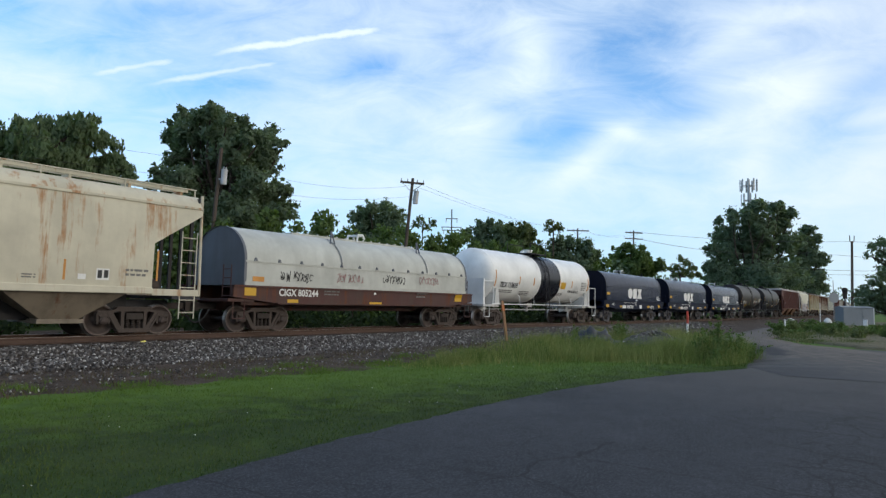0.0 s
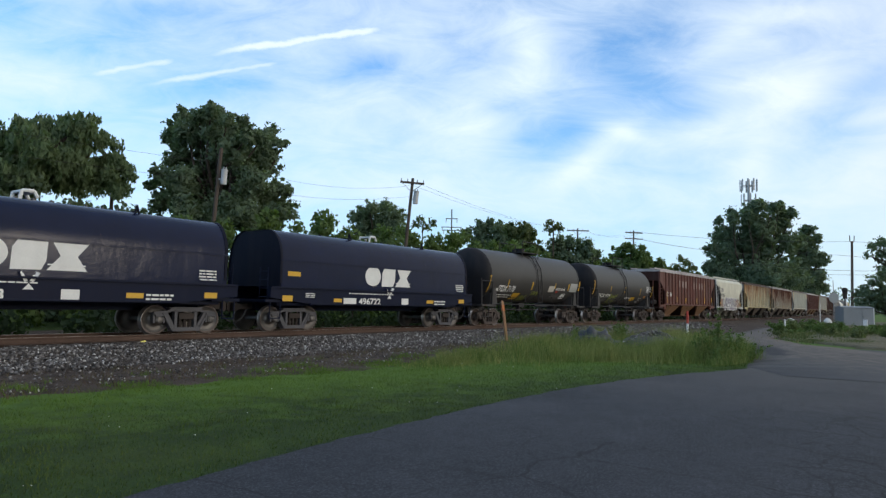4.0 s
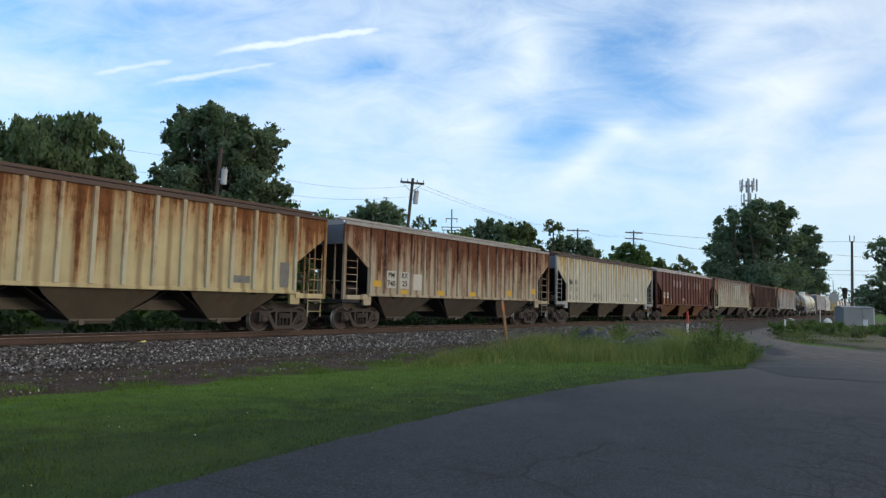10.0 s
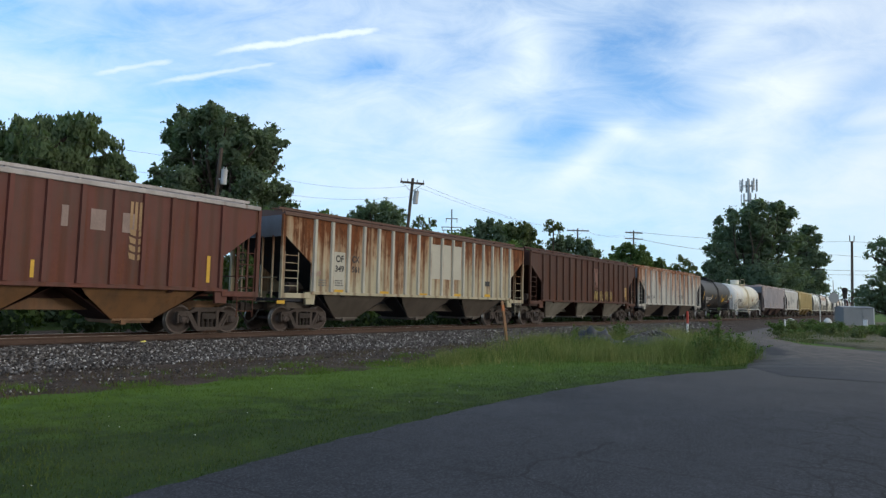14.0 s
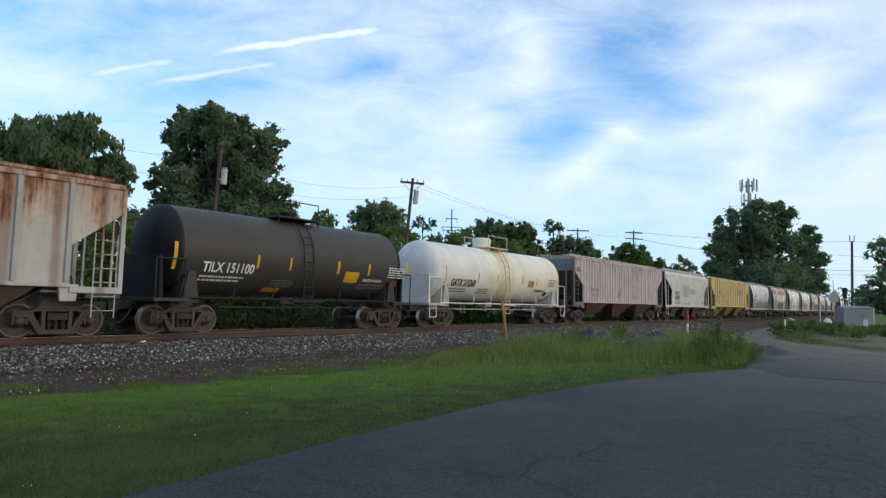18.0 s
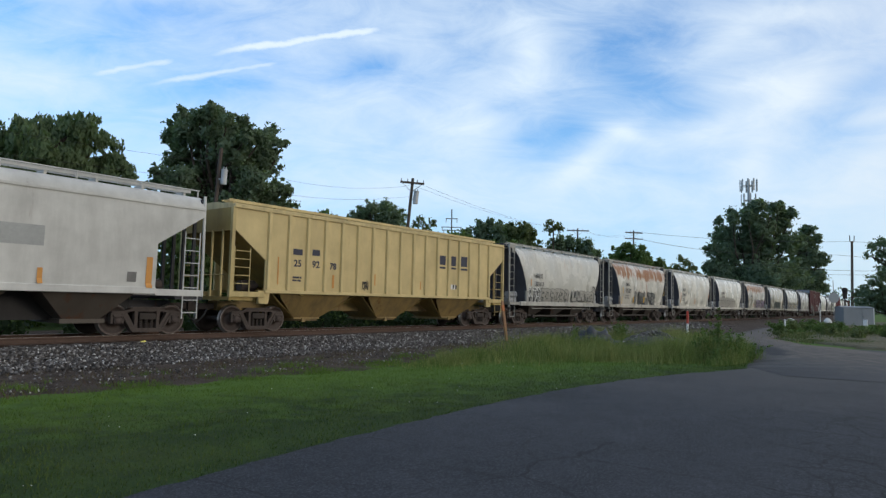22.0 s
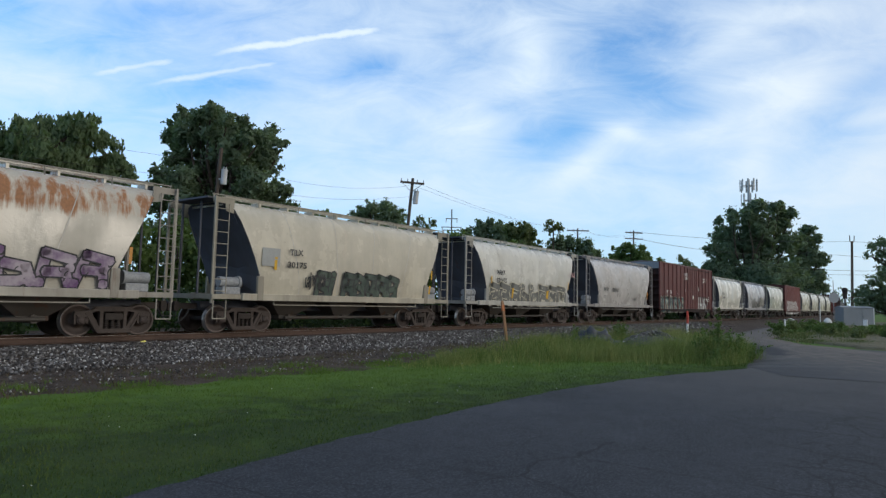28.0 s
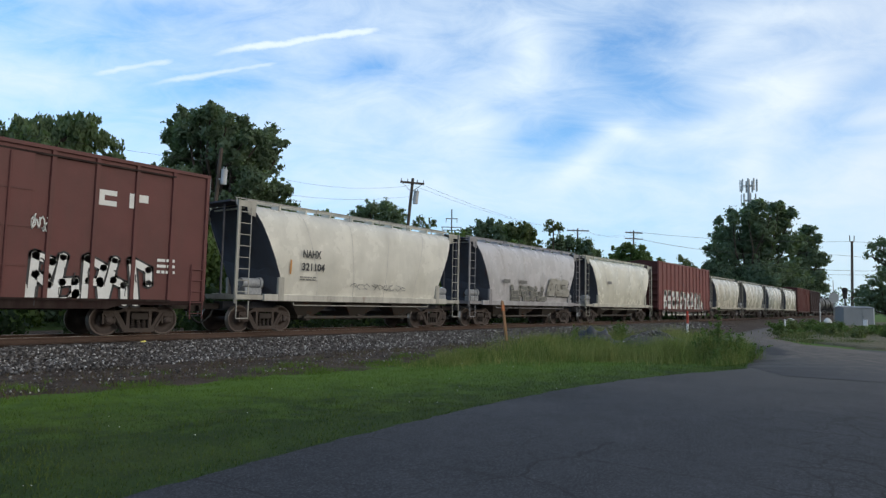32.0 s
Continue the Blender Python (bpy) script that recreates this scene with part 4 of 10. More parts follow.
def curved_hopper(label, mats, half=6.35, tc=9.6, name="centre_flow_hopper"):
    """A short round-sided covered hopper with cage ladders at its corners."""
    body, dark, under = mats["body"], mats["end"], mats["under"]
    c = Car(name, label, "hopper car", "wagons of the freight train")
    prof = [(0.95, 4.42), (1.20, 4.34), (1.40, 4.12), (1.52, 3.75), (1.575, 3.2), (1.58, 2.6), (1.55, 2.0), (1.50, 1.55), (1.46, 1.30)]
    ring = [(-y, z) for y, z in prof[::-1]] + prof

    def end_x(z):
        return half - 0.55 - 1.28 * ((4.42 - min(z, 4.42)) / 2.6) ** 0.9 if z > 1.82 else half - 1.83

    def bow(k, z):
        """Shallow swells between the inner partitions, and dents."""
        return 0.045 * math.sin(k * 12.5 + 0.5) * math.sin(max(0.0, min(1.0, (z - 1.3) / 3.0)) * math.pi) + 0.035 * noise.noise((k * 4.5, z * 1.1, 3.0))

    def shell():
        g = Geo()
        ks = np.linspace(-1, 1, 61)
        rings = []
        for k in ks:
            rings.append([(k * end_x(z), y + bow(k, z) * (1 if y > 0 else -1), z) for y, z in ring])
        g.loft(rings, False, False, True)
        return g

    c.add("shell", "body_shell", shell, body)
    for k in (-0.62, -0.2, 0.2, 0.62):
        c.add("seam%g" % k, "weld_seam", lambda: Geo().loft([[(k * end_x(z) + d, y + (0.008 + bow(k, z)) * (1 if y > 0 else -1), z + 0.004) for y, z in ring] for d in (-0.014, 0.014)], False, False, True), mats["seam"])
    c.add("roof", "roof", lambda: Geo().loft([[(x, -0.97, 4.40), (x, -0.5, 4.50), (x, 0.5, 4.50), (x, 0.97, 4.40), (x, 0.9, 4.30), (x, -0.9, 4.30)] for x in (-half + 0.6, half - 0.6)], True), body)
    # Bulkheads and slopes: shade is put into the darker end paint.
    for e in (-1, 1):
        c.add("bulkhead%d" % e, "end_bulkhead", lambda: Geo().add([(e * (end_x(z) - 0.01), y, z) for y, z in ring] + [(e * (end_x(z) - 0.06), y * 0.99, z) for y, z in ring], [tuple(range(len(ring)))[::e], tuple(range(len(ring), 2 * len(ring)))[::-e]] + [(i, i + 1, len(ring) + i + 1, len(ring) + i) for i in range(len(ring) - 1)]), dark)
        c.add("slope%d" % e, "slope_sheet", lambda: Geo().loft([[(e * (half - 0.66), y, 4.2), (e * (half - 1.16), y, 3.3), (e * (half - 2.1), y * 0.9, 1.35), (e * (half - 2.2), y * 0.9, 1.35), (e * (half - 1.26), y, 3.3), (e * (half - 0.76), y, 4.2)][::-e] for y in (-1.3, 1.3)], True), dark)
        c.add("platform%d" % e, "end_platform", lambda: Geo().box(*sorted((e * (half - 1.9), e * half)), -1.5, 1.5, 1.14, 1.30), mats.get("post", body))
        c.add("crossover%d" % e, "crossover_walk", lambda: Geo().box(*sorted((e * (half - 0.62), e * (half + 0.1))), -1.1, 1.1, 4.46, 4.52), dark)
        for s in (-1, 1):
            c.add("stile%d%d" % (e, s), "corner_post", lambda: Geo().box(e * (half - 0.02) - 0.035, e * (half - 0.02) + 0.035, s * 1.42 - 0.035, s * 1.42 + 0.035, 1.0, 4.5), mats.get("post", body))
            c.add("ladder%d%d" % (e, s), "ladder", lambda: ladder_geo(e * (half - 0.30), s * 1.44, 1.2, 4.3, 0.44, 8), mats.get("post", body))
            c.add("gusset%d%d" % (e, s), "corner_gusset", lambda: Geo().plate([(e * half, 4.5), (e * (half - 0.75), 4.5), (e * (half - 0.75), 4.0), (e * (half - 0.45), 4.05), (e * (half - 0.40), 4.3), (e * half, 4.3)][::-e], s * 1.35 - 0.02, s * 1.35 + 0.02), mats.get("post", body))
            c.add("bolsterpost%d%d" % (e, s), "bolster_post", lambda: Geo().box(*sorted((e * (half - 1.95), e * (half - 1.68))), s * 1.52 - 0.06, s * 1.52 + 0.06, 1.1, 1.95, 0.02), mats.get("post", body))
            c.add("step%d%d" % (e, s), "sill_step", lambda: Geo().pipe([(e * (half - 0.05), s * 1.48, 1.1), (e * (half - 0.05), s * 1.48, 0.5), (e * (half - 0.52), s * 1.48, 0.5), (e * (half - 0.52), s * 1.48, 1.1)], 0.022, 5), mats.get("post", body))
        for y in (-0.55, 0.55):
            c.add("endpost%d" % e, "end_post", lambda: Geo().box(e * (half - 0.04) - 0.03, e * (half - 0.04) + 0.03, -0.025, 0.025, 1.2, 4.4), dark, m=pose(0, y, 0))
        c.add("brake%d" % e, "brake_cylinder_unit", lambda: Geo().cyl((e * (half - 1.25), -0.95, 1.72), (e * (half - 0.55), -0.95, 1.72), 0.17, 14).cyl((e * (half - 1.35), -0.95, 1.72), (e * (half - 1.25), -0.95, 1.72), 0.21, 14).box(*sorted((e * (half - 1.3), e * (half - 0.6))), -1.15, -0.75, 1.30, 1.55, 0.02), PALE_IRON, "pale grey brake cylinder")
    for s in (-1, 1):
        c.add("sill%d" % s, "side_sill", lambda: Geo().box(-half + 1.1, half - 1.1, s * 1.50 - 0.07, s * 1.50 + 0.07, 1.10, 1.34, 0.015), mats.get("sill", body))
        c.add("pipe%d" % s, "outlet_pipe", lambda: Geo().cyl((-3.0, s * 1.0, 0.50), (3.0, s * 1.0, 0.50), 0.06, 8), under)
        c.add("rail%d" % s, "side_handrail", lambda: Geo().pipe([(-3.9, s * 1.5, 1.1), (-3.9, s * 1.5, 0.96), (3.9, s * 1.5, 0.96), (3.9, s * 1.5, 1.1)], 0.02, 6), mats.get("post", body))
        c.add("roofrail%d" % s, "roof_railing", lambda: roof_rail(s, half), mats.get("post", body))
    for k in range(3):
        x0 = (k - 1) * 2.75
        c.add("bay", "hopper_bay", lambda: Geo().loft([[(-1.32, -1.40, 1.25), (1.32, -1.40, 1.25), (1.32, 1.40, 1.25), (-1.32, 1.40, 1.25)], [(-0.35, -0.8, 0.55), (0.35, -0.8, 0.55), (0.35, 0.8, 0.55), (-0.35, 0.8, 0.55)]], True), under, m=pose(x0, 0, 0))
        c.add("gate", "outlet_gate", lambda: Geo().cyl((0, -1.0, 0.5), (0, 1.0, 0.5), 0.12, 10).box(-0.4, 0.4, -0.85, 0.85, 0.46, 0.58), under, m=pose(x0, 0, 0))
    walkway(c, half - 0.5, 4.50, mats.get("roof", body))
    underframe(c, half, tc, dark)
    brake_gear(c, half)
    add_trucks(c.ob, tc)
    return c


def roof_rail(s, half):
    g = Geo()
    g.pipe([(-half + 0.05, s * 1.15, 4.60), (half - 0.05, s * 1.15, 4.60)], 0.02, 6)
    for i in range(8):
        x = -half + 0.1 + (2 * half - 0.2) * i / 7
        g.cyl((x, s * 1.15, 4.36), (x, s * 1.15, 4.61), 0.022, 5)
    return g


def slab_hopper(label, mats, half, tc, top=4.42, name="slab_side_hopper"):
    """A smooth-sided covered hopper with a gently domed roof edge and a top railing."""
    body, dark, under = mats["body"], mats["end"], mats["under"]
    c = Car(name + ("_long" if half > 6.5 else "") + ("_tall" if half > 7.2 else ""), label, "hopper car", "wagons of the freight train")
    c.ob.name = name
    inset = half - 1.55
    sec = [(1.50, 1.35), (1.52, 1.9), (1.54, 2.8), (1.53, 3.6), (1.49, 4.0), (1.38, 4.25), (1.1, 4.40), (0.6, top)]
    poly = [(-inset, 1.35), (inset, 1.35), (inset, 2.75), (half, 3.75), (half, 4.0), (-half, 4.0), (-half, 3.75), (-inset, 2.75)]

    def end_x(z):
        return inset if z < 2.75 else min(half, inset + (z - 2.75) / 1.0 * (half - inset))

    def shell(s):
        g = Geo()
        zs = [1.35, 1.6, 1.9, 2.3, 2.75, 3.0, 3.25, 3.5, 3.75, 4.0, 4.15, 4.28, 4.38, top]
        ys = np.interp(zs, [z for _, z in sec], [y for y, _ in sec])
        rings = [[(k * end_x(z), s * y, z) for y, z in zip(ys, zs)] for k in np.linspace(-1, 1, 17)]
        g.loft(rings if s < 0 else rings[::-1], False, False, True)
        return g

    for s in (-1, 1):
        c.add("side%d" % s, "side_sheet", lambda: shell(s), body)
        c.add("band%d" % s, "top_seam", lambda: Geo().box(-half, half, s * 1.50 - 0.03, s * 1.50 + 0.03, 3.93, 4.0), body)
        c.add("sill%d" % s, "side_sill", lambda: Geo().box(-inset, inset, s * 1.50 - 0.07, s * 1.50 + 0.07, 1.24, 1.44, 0.015), mats.get("sill", body))
        c.add("roofrail%d" % s, "roof_railing", lambda: roof_rail(s, half), mats.get("post", body))
        for e in (-1, 1):
            c.add("corner%d%d" % (s, e), "corner_post", lambda: Geo().cyl((e * half, s * 1.5, 1.2), (e * half, s * 1.42, 4.4), 0.05, 8), mats.get("post", body))
            c.add("ladder%d%d" % (s, e), "ladder", lambda: ladder_geo(e * (half - 0.4), s * 1.5, 0.5, 3.2, 0.5, 7), mats.get("post", body))
            c.add("end_sill%d%d" % (s, e), "platform_sill", lambda: Geo().box(*sorted((e * half, e * inset)), s * 1.48 - 0.05, s * 1.48 + 0.05, 1.20, 1.40, 0.01), mats.get("post", body))
    c.add("roof", "roof", lambda: Geo().loft([[(x, -0.62, top - 0.02), (x, 0, top + 0.05), (x, 0.62, top - 0.02), (x, 0.6, top - 0.1), (x, -0.6, top - 0.1)] for x in (-half, half)], True), body)
    # End parts use the end paint, darker than the sides by painted shade.
    for e in (-1, 1):
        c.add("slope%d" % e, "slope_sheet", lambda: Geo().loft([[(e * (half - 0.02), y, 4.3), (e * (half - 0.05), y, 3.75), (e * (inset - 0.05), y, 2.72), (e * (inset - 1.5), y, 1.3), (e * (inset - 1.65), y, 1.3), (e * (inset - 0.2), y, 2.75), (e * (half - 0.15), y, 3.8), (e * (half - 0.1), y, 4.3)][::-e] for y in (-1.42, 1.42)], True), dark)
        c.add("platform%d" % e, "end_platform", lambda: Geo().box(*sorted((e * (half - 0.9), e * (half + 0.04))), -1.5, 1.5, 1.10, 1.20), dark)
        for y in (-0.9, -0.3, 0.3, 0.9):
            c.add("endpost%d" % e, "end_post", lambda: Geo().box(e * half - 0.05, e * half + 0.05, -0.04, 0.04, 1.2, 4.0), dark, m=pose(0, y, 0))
    n = 3
    for k in range(n):
        hw = (2 * inset - 0.3) / (2 * n)
        x0 = (k - (n - 1) / 2) * 2 * hw
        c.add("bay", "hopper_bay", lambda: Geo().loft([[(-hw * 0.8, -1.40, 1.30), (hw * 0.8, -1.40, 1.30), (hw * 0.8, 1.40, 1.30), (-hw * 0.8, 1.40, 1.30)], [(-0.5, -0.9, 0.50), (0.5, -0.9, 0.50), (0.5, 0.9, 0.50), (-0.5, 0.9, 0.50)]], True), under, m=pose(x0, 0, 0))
        # An added black plate stands in for the shade beneath the car.
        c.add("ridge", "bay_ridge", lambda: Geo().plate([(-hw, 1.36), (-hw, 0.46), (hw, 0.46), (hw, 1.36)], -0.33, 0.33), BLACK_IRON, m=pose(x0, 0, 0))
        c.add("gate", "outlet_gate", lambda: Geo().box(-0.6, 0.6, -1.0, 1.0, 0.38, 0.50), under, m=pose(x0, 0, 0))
    walkway(c, half - 0.2, top + 0.04, mats.get("roof", body))
    underframe(c, half, tc, dark)
    brake_gear(c, half)
    add_trucks(c.ob, tc)
    return c


def tank_car(label, mats, half, tc, tank_half, r=1.46, zc=2.72, dome=False, dark_deck=False, name="tank_car", band=None):
    """A tank on saddles with dished ends, a ladder and platform at its middle, and end rails."""
    body, frame_mat = mats["body"], mats["frame"]
    c = Car(name, label, "tank car", "wagons of the freight train")
    n = 40

    def ring(x, rad):
        return [(x, rad * math.sin(2 * math.pi * i / n), zc + rad * math.cos(2 * math.pi * i / n)) for i in range(n)]

    def shell(x0, x1):
        return Geo().loft([ring(x, r) for x in np.linspace(x0, x1, 7)], False, True, True)

    def head(e):
        rings = [ring(e * (tank_half - 0.52 + 0.60 * math.sin(a)), r * math.cos(a)) for a in np.linspace(0, math.pi / 2 - 0.02, 9)]
        return Geo().loft(rings[::-e] if e < 0 else rings[::-1], False, True, True)

    if band:
        for k, (x0, x1, mt) in enumerate(band):
            c.add("shell%d" % k, "tank_shell", lambda: shell(x0, x1), mt)
    else:
        c.add("shell", "tank_shell", lambda: shell(-tank_half + 0.52, tank_half - 0.52), body)
    for e in (-1, 1):
        c.add("head%d" % e, "tank_head", lambda: head(e), mats.get("head", body))
        c.add("weld%d" % e, "girth_weld", lambda: Geo().loft([ring(e * (tank_half - 0.55) + d, r + 0.008) for d in (-0.02, 0.02)], True, True, True), mats.get("head", body))
        c.add("saddle%d" % e, "saddle", lambda: Geo().plate([(e * tc / 2 - 0.35, 1.0), (e * tc / 2 + 0.35, 1.0), (e * tc / 2 + 0.22, 1.75), (e * tc / 2 - 0.22, 1.75)], -1.30, 1.30), frame_mat)
        for s in (-1, 1):
            c.add("saddle_wing%d%d" % (e, s), "saddle_bracket", lambda: Geo().plate([(e * tc / 2 - 0.26, 1.15), (e * tc / 2 + 0.26, 1.15), (e * tc / 2 + 0.12, 2.0), (e * tc / 2 - 0.12, 2.0)], s * 1.36 - 0.05, s * 1.36 + 0.05), frame_mat)
            c.add("step%d%d" % (e, s), "sill_step", lambda: Geo().pipe([(e * (half - 0.1), s * 1.48, 1.15), (e * (half - 0.1), s * 1.48, 0.5), (e * (half - 0.6), s * 1.48, 0.5), (e * (half - 0.6), s * 1.48, 1.15)], 0.022, 5), mats["rail"])
            c.add("endrail%d%d" % (e, s), "end_handrail", lambda: Geo().pipe([(e * (half - 1.0), s * 1.45, 1.15), (e * (half - 1.0), s * 1.45, 2.35), (e * (half - 0.05), s * 1.45, 2.35), (e * (half - 0.05), s * 1.45, 1.15)], 0.024, 6), mats["rail"])
        c.add("platform%d" % e, "end_platform", lambda: Geo().box(*sorted((e * (half - 1.2), e * half)), -1.5, 1.5, 1.04, 1.14), frame_mat)
        c.add("shield%d" % e, "head_shield", lambda: Geo().plate([(e * (tank_half - 0.1), 1.15), (e * (tank_half + 0.02), 1.15), (e * (tank_half + 0.06), 2.5), (e * (tank_half - 0.02), 2.5)][::e], -1.2, 1.2), mats.get("head", body))
    for s in (-1, 1):
        c.add("siderail%d" % s, "side_handrail", lambda: Geo().pipe([(-half + 0.9, s * 1.46, 1.16), (half - 0.9, s * 1.46, 1.16)], 0.03, 6), mats["rail"])
        c.add("brakepipe%d" % s, "brake_pipe", lambda: Geo().pipe([(-tc / 2 + 1.3, s * 0.95, 0.86), (tc / 2 - 1.3, s * 0.95, 0.86)], 0.025, 6), frame_mat)
        c.add("stepdeck%d" % s, "ladder_step", lambda: Geo().box(-0.75, 0.75, *sorted((s * 1.34, s * 1.58)), 1.08, 1.14), mats.get("top", mats["rail"]))
        for x in (-3.2, -1.6, 1.6, 3.2):
            c.add("stanchion%d" % s, "rail_stanchion", lambda: Geo().pipe([(0, s * 1.46, 1.16), (0.12, s * 1.38, 1.55), (0.14, s * 1.2, 1.72)], 0.018, 5), mats["rail"], m=pose(x, 0, 0))

        def side_ladder():
            g = Geo()
            for k in (-0.22, 0.22):
                g.pipe([(k, s * 1.50, 0.62), (k, s * 1.52, 2.4), (k, s * 1.40, 3.3), (k, s * 1.0, 3.95), (k, s * 0.6, 4.22)], 0.022, 6)
            for z, y in ((0.66, 1.5), (0.98, 1.5), (1.3, 1.51), (1.62, 1.51), (1.94, 1.515), (2.26, 1.52), (2.58, 1.49), (2.9, 1.45), (3.22, 1.41), (3.5, 1.27)):
                g.cyl((-0.22, s * y, z), (0.22, s * y, z), 0.016, 5)
            return g
        c.add("ladder%d" % s, "ladder", side_ladder, mats.get("top", mats["rail"]))

        def top_rail():
            g = Geo()
            for x in (-0.95, 0.95):
                g.cyl((x, s * 0.8, 3.9), (x, s * 0.8, 4.85), 0.022, 6)
            g.pipe([(-0.95, s * 0.8, 4.85), (0.95, s * 0.8, 4.85)], 0.022, 6)
            return g
        c.add("toprail%d" % s, "platform_railing", top_rail, mats.get("top", mats["rail"]))
    c.add("topdeck", "top_platform", lambda: Geo().box(-1.0, 1.0, -0.85, 0.85, 4.20, 4.26), mats.get("top", mats["rail"]))
    if dome:
        c.add("dome", "valve_dome", lambda: Geo().cyl((-0.45, 0, 4.1), (-0.45, 0, 4.50), 0.5, 24), body)
        c.add("dome_cover", "dome_cover", lambda: Geo().loft([[(-0.45 + q * math.cos(2 * math.pi * i / 24), q * math.sin(2 * math.pi * i / 24), z) for i in range(24)] for q, z in ((0.53, 4.50), (0.53, 4.70), (0.45, 4.78))], True), body)
    else:
        c.add("dome", "manway", lambda: Geo().cyl((0.1, 0, 4.1), (0.1, 0, 4.46), 0.28, 18).cyl((0.1, 0, 4.46), (0.1, 0, 4.52), 0.33, 18).cyl((-0.55, 0, 4.1), (-0.55, 0, 4.42), 0.12, 10), mats.get("head", body))
    for x in (-0.32, 0.32):
        c.add("strap", "tank_band", lambda: Geo().loft([ring(d, r + 0.014) for d in (-0.03, 0.03)], True, True, True), mats.get("strap", body), m=pose(x, 0, 0))
    c.add("valve", "bottom_outlet", lambda: Geo().cyl((0, 0, 1.3), (0, 0, 0.75), 0.12, 10).box(-0.3, 0.3, -0.25, 0.25, 1.0, 1.25), frame_mat)
    underframe(c, half, tc, frame_mat, False)
    add_trucks(c.ob, tc)
    return c


def coil_car(label, mats, half, tc, top, name="coil_car", flat=False):
    """A trough car for steel coils under a removable hood."""
    c = Car(name, label, "coil car", "wagons of the freight train")
    hood, deck = mats["body"], mats["deck"]
    z0 = 1.62
    w = 1.52
    prof = [(w, z0), (w, z0 + 0.75)]
    steps = 9
    ry = w - (0.0 if not flat else 0.0)
    zr = z0 + (0.82 if not flat else 0.95)
    prof = [(w, z0)] + [(w * math.cos(a) if not flat else (w - 0.85) + 0.85 * math.cos(a), zr + (top - zr) * math.sin(a)) for a in np.linspace(0, math.pi / 2, steps)]
    full = prof + [(-y, z) for y, z in prof[::-1]]
    hh = half - (0.46 if not flat else 0.45)
    c.add("hood", "hood", lambda: Geo().loft([[(x, y, z) for y, z in full] for x in np.linspace(-hh, hh, 9)], False, False, True), hood)
    for e in (-1, 1):
        c.add("hoodend%d" % e, "hood_end", lambda: Geo().add([(e * hh, y, z) for y, z in full], [tuple(range(len(full)))[::-e]]).add([(e * (hh - 0.05), y, z) for y, z in full], [tuple(range(len(full)))[::e]]), mats.get("end", hood))
        c.add("endrim%d" % e, "hood_rim", lambda: Geo().loft([[(e * hh + d, y * 1.012, z0 + (z - z0) * 1.008) for y, z in full] for d in (-0.05, 0.05)], False, False, True), mats.get("end", hood))
        for s in (-1, 1):
            c.add("step%d%d" % (e, s), "sill_step", lambda: Geo().pipe([(e * (half - 0.05), s * 1.5, 1.1), (e * (half - 0.05), s * 1.5, 0.5), (e * (half - 0.5), s * 1.5, 0.5), (e * (half - 0.5), s * 1.5, 1.1)], 0.022, 5), deck)
            c.add("ladder%d%d" % (e, s), "ladder", lambda: ladder_geo(e * (half - 0.05), s * 1.1, 1.1, 2.3, 0.45, 4, "y"), deck)
        c.add("platform%d" % e, "end_platform", lambda: Geo().box(*sorted((e * (half - 0.9), e * (half + 0.15))), -1.5, 1.5, 1.06, 1.16), deck)
    for s in (-1, 1):
        c.add("side%d" % s, "side_sill", lambda: Geo().plate([(-half, 1.60), (-half, 1.22), (-half + 1.8, 1.02), (half - 1.8, 1.02), (half, 1.22), (half, 1.60)], s * 1.5 - 0.08, s * 1.5 + 0.08), deck)
        c.add("flange%d" % s, "sill_flange", lambda: Geo().box(-half, half, s * 1.53 - 0.1, s * 1.53 + 0.1, 1.56, 1.62), deck)
        c.add("lowflange%d" % s, "lower_flange", lambda: Geo().box(-half + 1.8, half - 1.8, s * 1.52 - 0.11, s * 1.52 + 0.11, 0.99, 1.04), deck)
        c.add("hoodsill%d" % s, "hood_sill", lambda: Geo().box(-hh, hh, s * 1.53 - 0.03, s * 1.53 + 0.05, 1.62, 1.74), hood)
        c.add("hoodseam%d" % s, "hood_seam", lambda: Geo().box(-hh, hh, s * 1.52 - 0.02, s * 1.52 + 0.03, zr - 0.03, zr + 0.03), hood)
        for x in (-hh * 0.31, hh * 0.52):
            c.add("lift%d" % s, "lifting_bracket", lambda: Geo().pipe([(-0.12, s * 0.95, top - 0.3), (0, s * 0.85, top + 0.22), (0.12, s * 0.95, top - 0.3)], 0.035, 6), mats.get("end", hood), m=pose(x, 0, 0))
    c.add("guide", "lifting_guide", lambda: Geo().pipe([(0.0, -0.3, top - 0.02), (0.05, -0.3, top + 0.28), (0.35, -0.3, top + 0.30), (0.45, -0.3, top + 0.12)], 0.05, 6).pipe([(0.0, 0.3, top - 0.02), (0.05, 0.3, top + 0.28), (0.35, 0.3, top + 0.30), (0.45, 0.3, top + 0.12)], 0.05, 6).box(0.02, 0.40, -0.3, 0.3, top + 0.24, top + 0.30), mats.get("guide", WHITE_PAINT))
